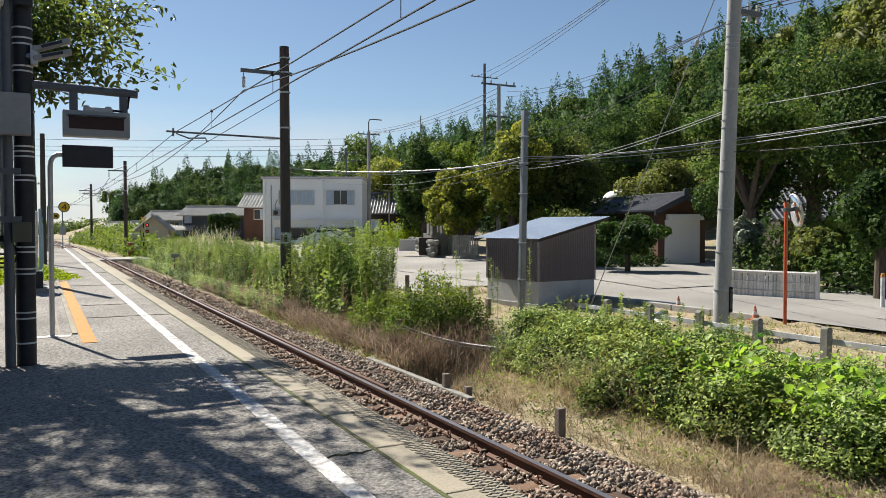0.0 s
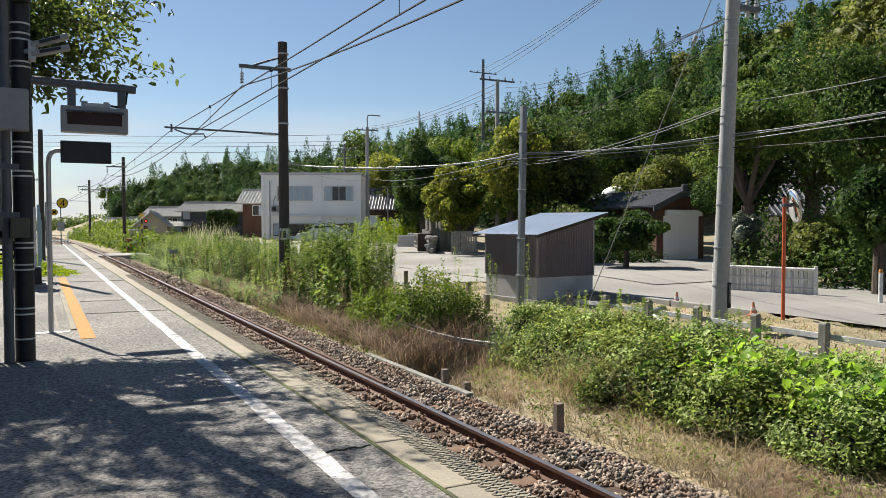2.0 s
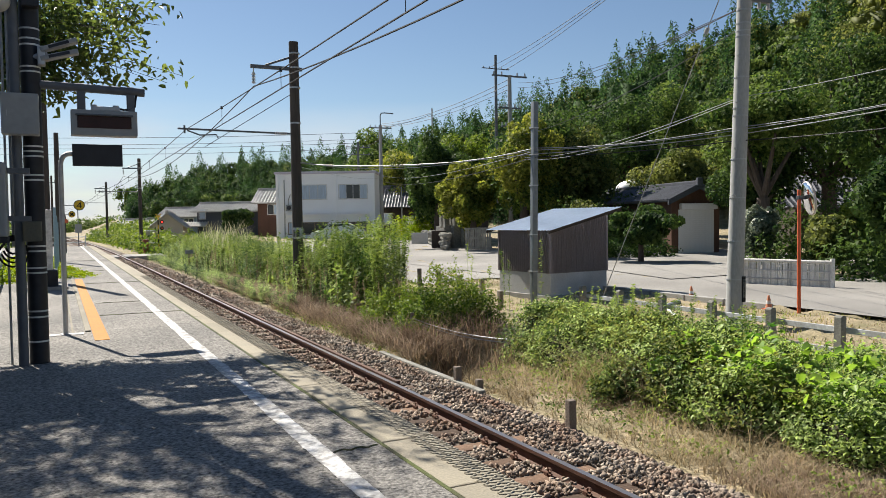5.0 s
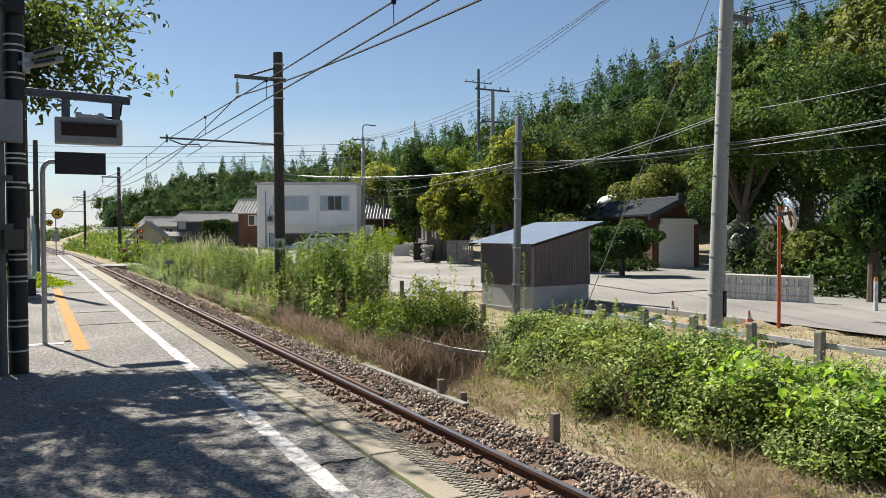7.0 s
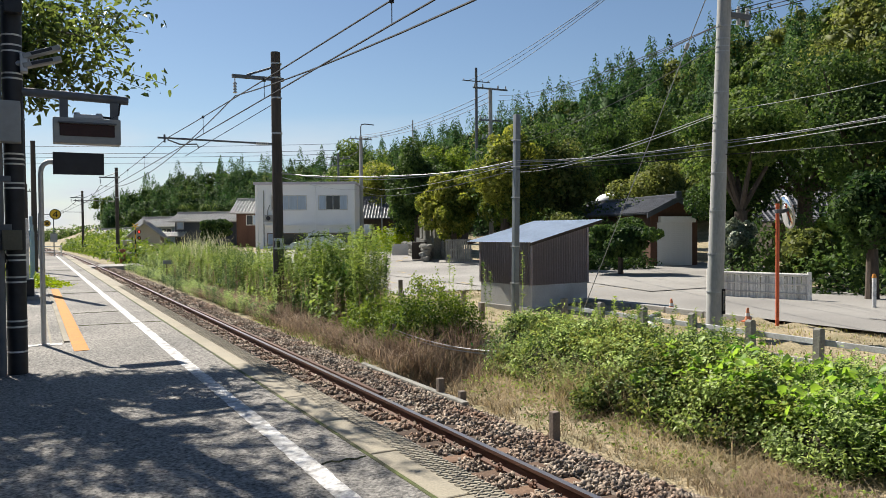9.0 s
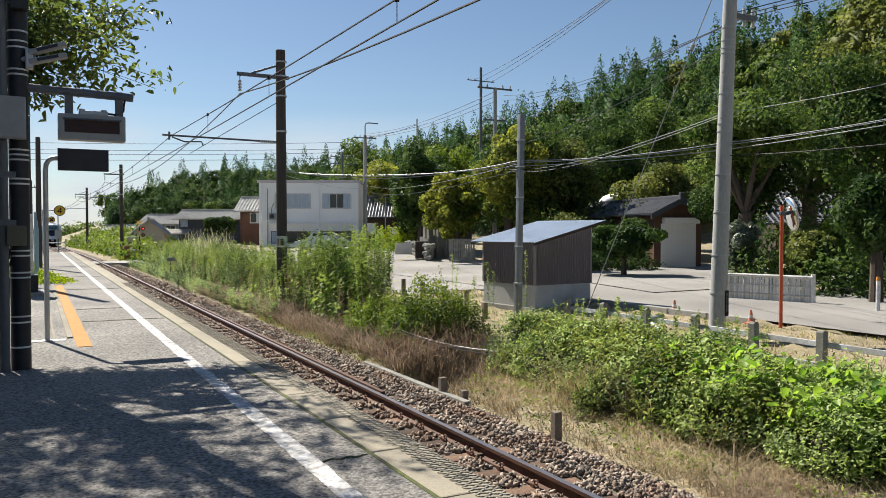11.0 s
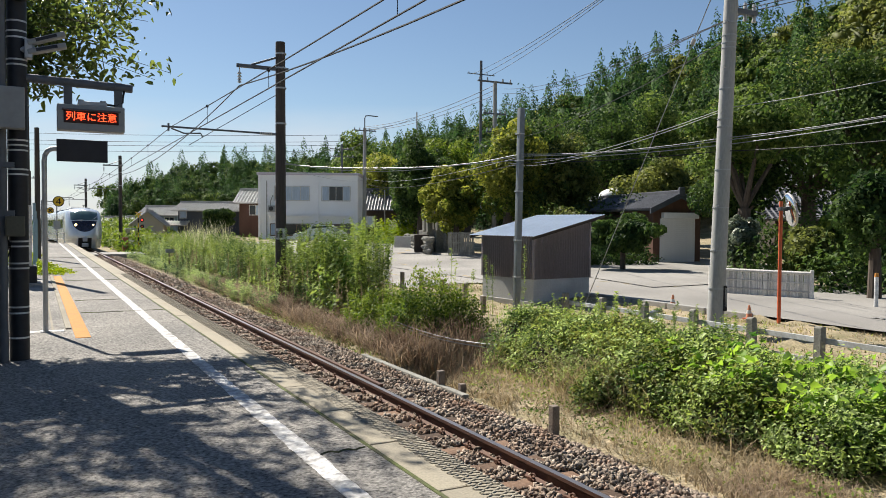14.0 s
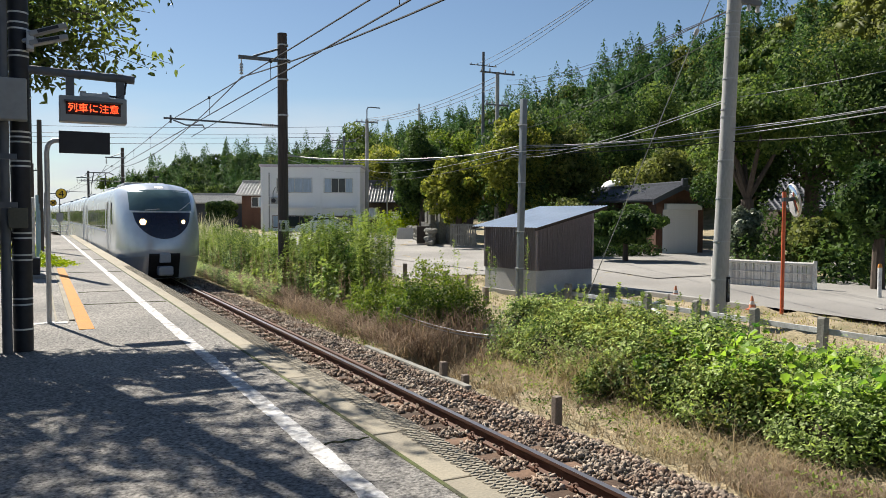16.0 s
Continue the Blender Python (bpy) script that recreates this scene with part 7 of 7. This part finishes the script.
    part("board", bm, M["band"], b)
    for k in (0.1, 1.75):
        bm = bmesh.new()
        box(bm, k, k + 0.08, 0.01, 0.06, 0.0, 0.8, 0.0, pose(25.8, 58.8, -0.2, 0, 0, -27))
        part("leg", bm, M["galv"], b)
    d = thing("water_tank", (33.0, 39.5, 0), "white rounded tank top behind the garage roof", "tank")
    bm = bmesh.new()
    bmesh.ops.create_uvsphere(bm, u_segments=24, v_segments=14, radius=1.0)
    for v in bm.verts:
        v.co = Vector((v.co.x * 0.85, v.co.y * 0.85, v.co.z * 0.55 + 3.2))
    bmesh.ops.translate(bm, verts=bm.verts, vec=(33.0, 39.5, 0))
    part("dome", bm, M["plaster"], d, smooth=True)
    bm = bmesh.new()
    rod(bm, (33.0, 39.5, -0.4), (33.0, 39.5, 3.2), 0.84, 0.84, 24)
    part("drum", bm, M["plaster"], d, smooth=True)


def build_car():
    t = local("parked_car", "pale silver parked car half hidden by weeds", "car")
    prof = [(0.0, 0.35), (0.05, 0.75), (0.9, 0.9), (1.5, 1.4), (2.0, 1.48), (3.0, 1.45), (3.6, 1.05), (4.1, 0.95), (4.2, 0.5), (4.15, 0.3), (0.1, 0.28)]
    bm = bmesh.new()
    prism(bm, prof, 0.0, 1.62)
    for v in bm.verts:
        if v.co.z > 1.1:
            v.co.y = 0.81 + (v.co.y - 0.81) * 0.82
    bmesh.ops.bevel(bm, geom=bm.edges[:], offset=0.05, segments=2, affect="EDGES")
    part("body", bm, mat("pale_car_paint", (0.55, 0.60, 0.58), 0.3, 0.03, 5, 1, 0.0, spec=0.6), t, smooth=True)
    bm = bmesh.new()
    for y, s in ((0.10, 1),):
        v = [bm.verts.new(p) for p in ((1.15, 0.04, 0.98), (3.4, 0.04, 1.05), (2.95, 0.11, 1.38), (1.62, 0.11, 1.36))]
        bm.faces.new(v)
    bmesh.ops.solidify(bm, geom=bm.faces[:], thickness=0.02)
    part("side_window", bm, M["window"], t)
    for x in (0.85, 3.35):
        for y in (0.02, 1.42):
            bm = bmesh.new()
            rod(bm, (x, y, 0.31), (x, y + 0.18, 0.31), 0.31, 0.31, 20)
            wh = part("wheel", bm, M["black"], t)
            bm = bmesh.new()
            rod(bm, (x, y - 0.01, 0.31), (x, y + 0.19, 0.31), 0.19, 0.19, 16)
            part("rim", bm, M["galv"], wh)
    put(t, pose(17.6, 58.5, float(land(19, 57)), 0, 0, -24))


# ---------- platform end, crossing, signal gear ----------
def build_platform_things():
    c = thing("relay_cabinet", (-0.35, 8.2, 1.2), "grey steel relay cabinet hung beside the pole", "cabinet")
    bm = bmesh.new()
    box(bm, -0.87, -0.34, 8.1, 8.5, 1.31, 1.99, 0.02)
    part("body", bm, M["grey_paint"], c)
    bm = bmesh.new()
    box(bm, -0.87, -0.34, 8.1, 8.5, 1.25, 1.305)
    part("base", bm, M["dark_steel"], c)
    bm = bmesh.new()
    box(bm, -0.60, -0.55, 8.09, 8.1, 1.72, 1.80)
    part("latch", bm, M["galv"], c)
    for z in (1.45, 1.9):
        bm = bmesh.new()
        box(bm, -0.36, -0.15, 8.3, 8.4, z, z + 0.05)
        part("bracket", bm, M["slate_paint"], c)
    bm = bmesh.new()
    box(bm, -0.8, -0.72, 8.25, 8.33, 0.0, 1.26)
    part("leg", bm, M["slate_paint"], c)
    w = thing("white_cabinet", (-0.15, 19.6, 0), "tall narrow white cabinet on a black plinth", "cabinet")
    bm = bmesh.new()
    box(bm, -0.42, -0.03, 19.2, 19.7, 0.42, 1.75, 0.015)
    part("body", bm, M["band"], w)
    bm = bmesh.new()
    box(bm, -0.52, 0.06, 19.1, 19.8, 0.0, 0.42, 0.02)
    part("plinth", bm, M["dark_steel"], w)
    bm = bmesh.new()
    box(bm, -0.6, 0.25, 18.9, 20.0, 0.0, 0.06)
    part("slab", bm, M["concrete"], w)
    # white ladder-like fence at the platform's back
    f = thing("white_fence", (-1.2, 18, 0), "low white steel fence at the back of the platform", "fence")
    bm = bmesh.new()
    for z in (0.12, 0.62):
        rod(bm, (-0.98, 12.4, z), (-1.5, 28, z), 0.03, 0.03, 8)
    part("rail", bm, M["band"], f)
    for k in range(26):
        u = k / 25
        bm = bmesh.new()
        p = Vector((-0.98 - 0.52 * u, 12.4 + 15.6 * u, 0))
        rod(bm, p, p + Vector((0, 0, 0.62)), 0.02, 0.02, 6)
        part("picket", bm, M["band"], f)
    for k in range(3):
        p = thing("blue_post", (-0.1 + 0.05 * k, 24 + 2.5 * k, 0), "thin pale blue marker pole", "pole", "thin blue poles")
        bm = bmesh.new()
        rod(bm, (0.02 + 0.03 * k, 24 + 2.5 * k, 0), (0.02 + 0.03 * k, 24 + 2.5 * k, 1.9 - 0.2 * k), 0.04, 0.04, 10)
        part("pole", bm, mat("pale_blue_paint", (0.30, 0.42, 0.50), 0.6, 0.1), p)
    # stop-position signs
    for x, y, z, r, cross in ((1.28, 50.0, 2.55, 0.28, False), (1.3, 76.0, 2.35, 0.26, True)):
        s = thing("stop_sign", (x - 0.9, y, 0), "round yellow sign with a black mark on a bracket", "sign", "round yellow signs")
        bm = bmesh.new()
        rod(bm, (x, y - 0.03, z), (x, y, z), r, r, 32)
        disc = part("disc", bm, M["yellow"], s)
        bm = bmesh.new()
        pipe(bm, [(x + r * math.cos(q), y - 0.03, z + r * math.sin(q)) for q in np.linspace(0, 6.2832, 33)], 0.022, 6)
        part("rim", bm, M["black"], disc)
        bm = bmesh.new()
        if cross:
            for q in (45, 135):
                box(bm, -0.2, 0.2, -0.012, 0.0, -0.05, 0.05, 0.0, Matrix.Translation((x, y - 0.035, z)) @ Matrix.Rotation(radians(q), 4, "Y"))
        else:
            box(bm, x + 0.03, x + 0.085, y - 0.045, y - 0.03, z - 0.17, z + 0.17)
            box(bm, x - 0.14, x + 0.14, y - 0.045, y - 0.03, z - 0.08, z - 0.03)
            box(bm, -0.02, 0.02, -0.012, 0.0, -0.15, 0.15, 0.0, Matrix.Translation((x - 0.03, y - 0.033, z + 0.05)) @ Matrix.Rotation(radians(38), 4, "Y"))
        part("mark", bm, M["black"], disc)
        bm = bmesh.new()
        rod(bm, (x - 0.85, y + 0.03, -1.0 if cross else 0), (x - 0.85, y + 0.03, z + 0.05), 0.045, 0.045, 10)
        rod(bm, (x - 0.85, y + 0.03, z), (x, y + 0.03, z), 0.025, 0.025, 8)
        part("bracket", bm, M["slate_paint"], s)
    e = thing("end_fence", (0.9, 56.6, 0), "low pale barrier rail at the platform end", "barrier")
    for z in (0.25, 0.62):
        bm = bmesh.new()
        rod(bm, (-0.6, 56.5, z), (1.75, 56.5, z), 0.03, 0.03, 8)
        part("rail", bm, M["band"], e)
    for x in (-0.6, 0.4, 1.75):
        bm = bmesh.new()
        rod(bm, (x, 56.5, 0), (x, 56.5, 0.7), 0.035, 0.035, 8)
        part("post", bm, M["band"], e)
    n = thing("end_sign", (1.3, 55.5, 0), "tall thin post with a grey plate at the platform end", "sign post")
    bm = bmesh.new()
    rod(bm, (1.32, 55.5, 0), (1.32, 55.5, 2.5), 0.03, 0.03, 8)
    part("post", bm, M["slate_paint"], n)
    bm = bmesh.new()
    box(bm, 1.12, 1.52, 55.44, 55.48, 0.9, 1.45)
    part("plate", bm, M["grey_paint"], n)
    for x, zz in ((0.15, 1.5),):
        g = thing("signal_lamp", (x, 40.0, 0), "small red signal lamp on a pole", "signal")
        bm = bmesh.new()
        rod(bm, (x + 0.3, 44, 0), (x + 0.3, 44, 1.9), 0.05, 0.05, 8)
        part("pole", bm, M["dark_steel"], g)
        bm = bmesh.new()
        rod(bm, (x + 0.36, 43.9, 1.6), (x + 0.36, 44.0, 1.6), 0.1, 0.1, 14)
        part("lens", bm, M["red_paint"], g)


def build_crossing_gear():
    x, y = 7.35, 66.0
    t = thing("crossing_signal", (x, y, -0.95), "striped level crossing signal post with red lamps", "crossing signal")
    for k in range(8):
        bm = bmesh.new()
        rod(bm, (x, y, -0.95 + 0.38 * k), (x, y, -0.95 + 0.38 * (k + 1)), 0.05, 0.05, 10)
        part("post_band", bm, M["yellow"] if k % 2 else M["black"], t)
    for dz, dx in ((1.55, 0.28), (1.05, 0.28)):
        bm = bmesh.new()
        rod(bm, (x + dx, y - 0.05, dz), (x + dx, y, dz), 0.15, 0.15, 20)
        bk = part("lamp_back", bm, M["black"], t)
        bm = bmesh.new()
        rod(bm, (x + dx, y - 0.09, dz), (x + dx, y - 0.05, dz), 0.065, 0.065, 16)
        part("lamp_lens", bm, M["red_light"] if dz > 1.2 else M["red_paint"], bk)
    for q in (30, -30):
        bm = bmesh.new()
        box(bm, -0.26, 0.26, -0.02, 0.0, -0.04, 0.04, 0.0, Matrix.Translation((x, y - 0.08, 2.05)) @ Matrix.Rotation(radians(q), 4, "Y"))
        part("cross_board", bm, M["yellow"], t)
    g = thing("barrier_machine", (x - 0.8, y + 2.0, -0.95), "crossing barrier machine with raised arm base", "crossing barrier")
    bm = bmesh.new()
    box(bm, x - 1.0, x - 0.55, y + 1.8, y + 2.3, -0.95, 0.15, 0.03)
    part("body", bm, mat("rust_red_steel", (0.24, 0.09, 0.05), 0.7, 0.2), g)
    bm = bmesh.new()
    rod(bm, (x - 0.6, y + 1.75, -0.1), (x + 0.6, y + 1.6, -0.25), 0.06, 0.06, 8)
    part("weight_arm", bm, M["band"], g)
    r = thing("relay_hut", (x + 0.05, y + 9.0, -0.95), "small pale grey relay cabinet by the crossing", "cabinet")
    bm = bmesh.new()
    box(bm, x - 0.10, x + 0.90, y + 8.0, y + 8.7, -0.95, 0.75, 0.02)
    part("body", bm, M["cream"], r)
    bm = bmesh.new()
    box(bm, x - 0.20, x + 1.00, y + 7.9, y + 8.8, 0.75, 0.85, 0.02)
    part("top", bm, M["band"], r)
    s = thing("small_sign", (6.6, 45.0, -1.1), "small grey plate on a low post in the weeds", "sign")
    bm = bmesh.new()
    rod(bm, (6.6, 45, -1.15), (6.6, 45, -0.25), 0.03)
    part("post", bm, M["post"], s)
    bm = bmesh.new()
    box(bm, 6.4, 6.9, 44.95, 44.98, -0.28, -0.08)
    part("plate", bm, M["grey_paint"], s)


def build_station():
    """Plain station building behind the platform, out of view, added to block sky light."""
    t = thing("station_building", (-5.5, 0, 0), "plain unseen timber station building with a deep eave, added to block sky light", "building")
    bm = bmesh.new()
    box(bm, -9.0, -2.9, -14.0, 10.0, -0.1, 3.4)
    part("wall", bm, M["wood_dark"], t)
    bm = bmesh.new()
    prism(bm, [(-9.6, 3.4), (-2.2, 3.4), (-2.2, 3.55), (-5.9, 5.4), (-9.6, 3.55)], -14.6, 10.4)
    part("roof", bm, M["tile_dark"], t)


build_station()
build_far_poles()
build_wires()
build_fence()
build_bamboo_fence()
build_lane()
build_car()
build_platform_things()
build_crossing_gear()


# ---------- what moves ----------
SPEED = 20.8


def on_track(y, length):
    """The pose of a car whose front stands at y."""
    a, b = Vector((centre(y), y, RAIL_Z)), Vector((centre(y + length), y + length, RAIL_Z))
    turn = math.atan2(-(b.x - a.x), b.y - a.y)
    return Matrix.Translation(a) @ Matrix.Rotation(turn, 4, "Z")


def motions():
    for k, car in enumerate([lead_car] + rear_cars):
        rows = []
        for i in range(33):
            t = 0.5 * i
            y = 27.1 + SPEED * (16.0 - t) + k * CAR
            rows.append((t, on_track(y, CAR)))
        walk(car, rows)
    # the warning comes up in the display's face and sinks back, about once a second
    shown = [(0.3 + k, 0.8 + k) for k in range(10)] + [(10.4, 10.8)] + [(11.9 + k, 12.4 + k) for k in range(4)] + [(15.9, 16.3)]
    rows = [(0.0, pose(0, 0.03, 0))]
    for a, b in shown:
        rows += [(a - 0.1, pose(0, 0.03, 0)), (a, pose(0, 0, 0))]
        rows += [(b - 0.1, pose(0, 0, 0)), (b, pose(0, 0.03, 0))] if b < 16 else [(16.0, pose(0, 0, 0))]
    walk(led_text, rows)


motions()
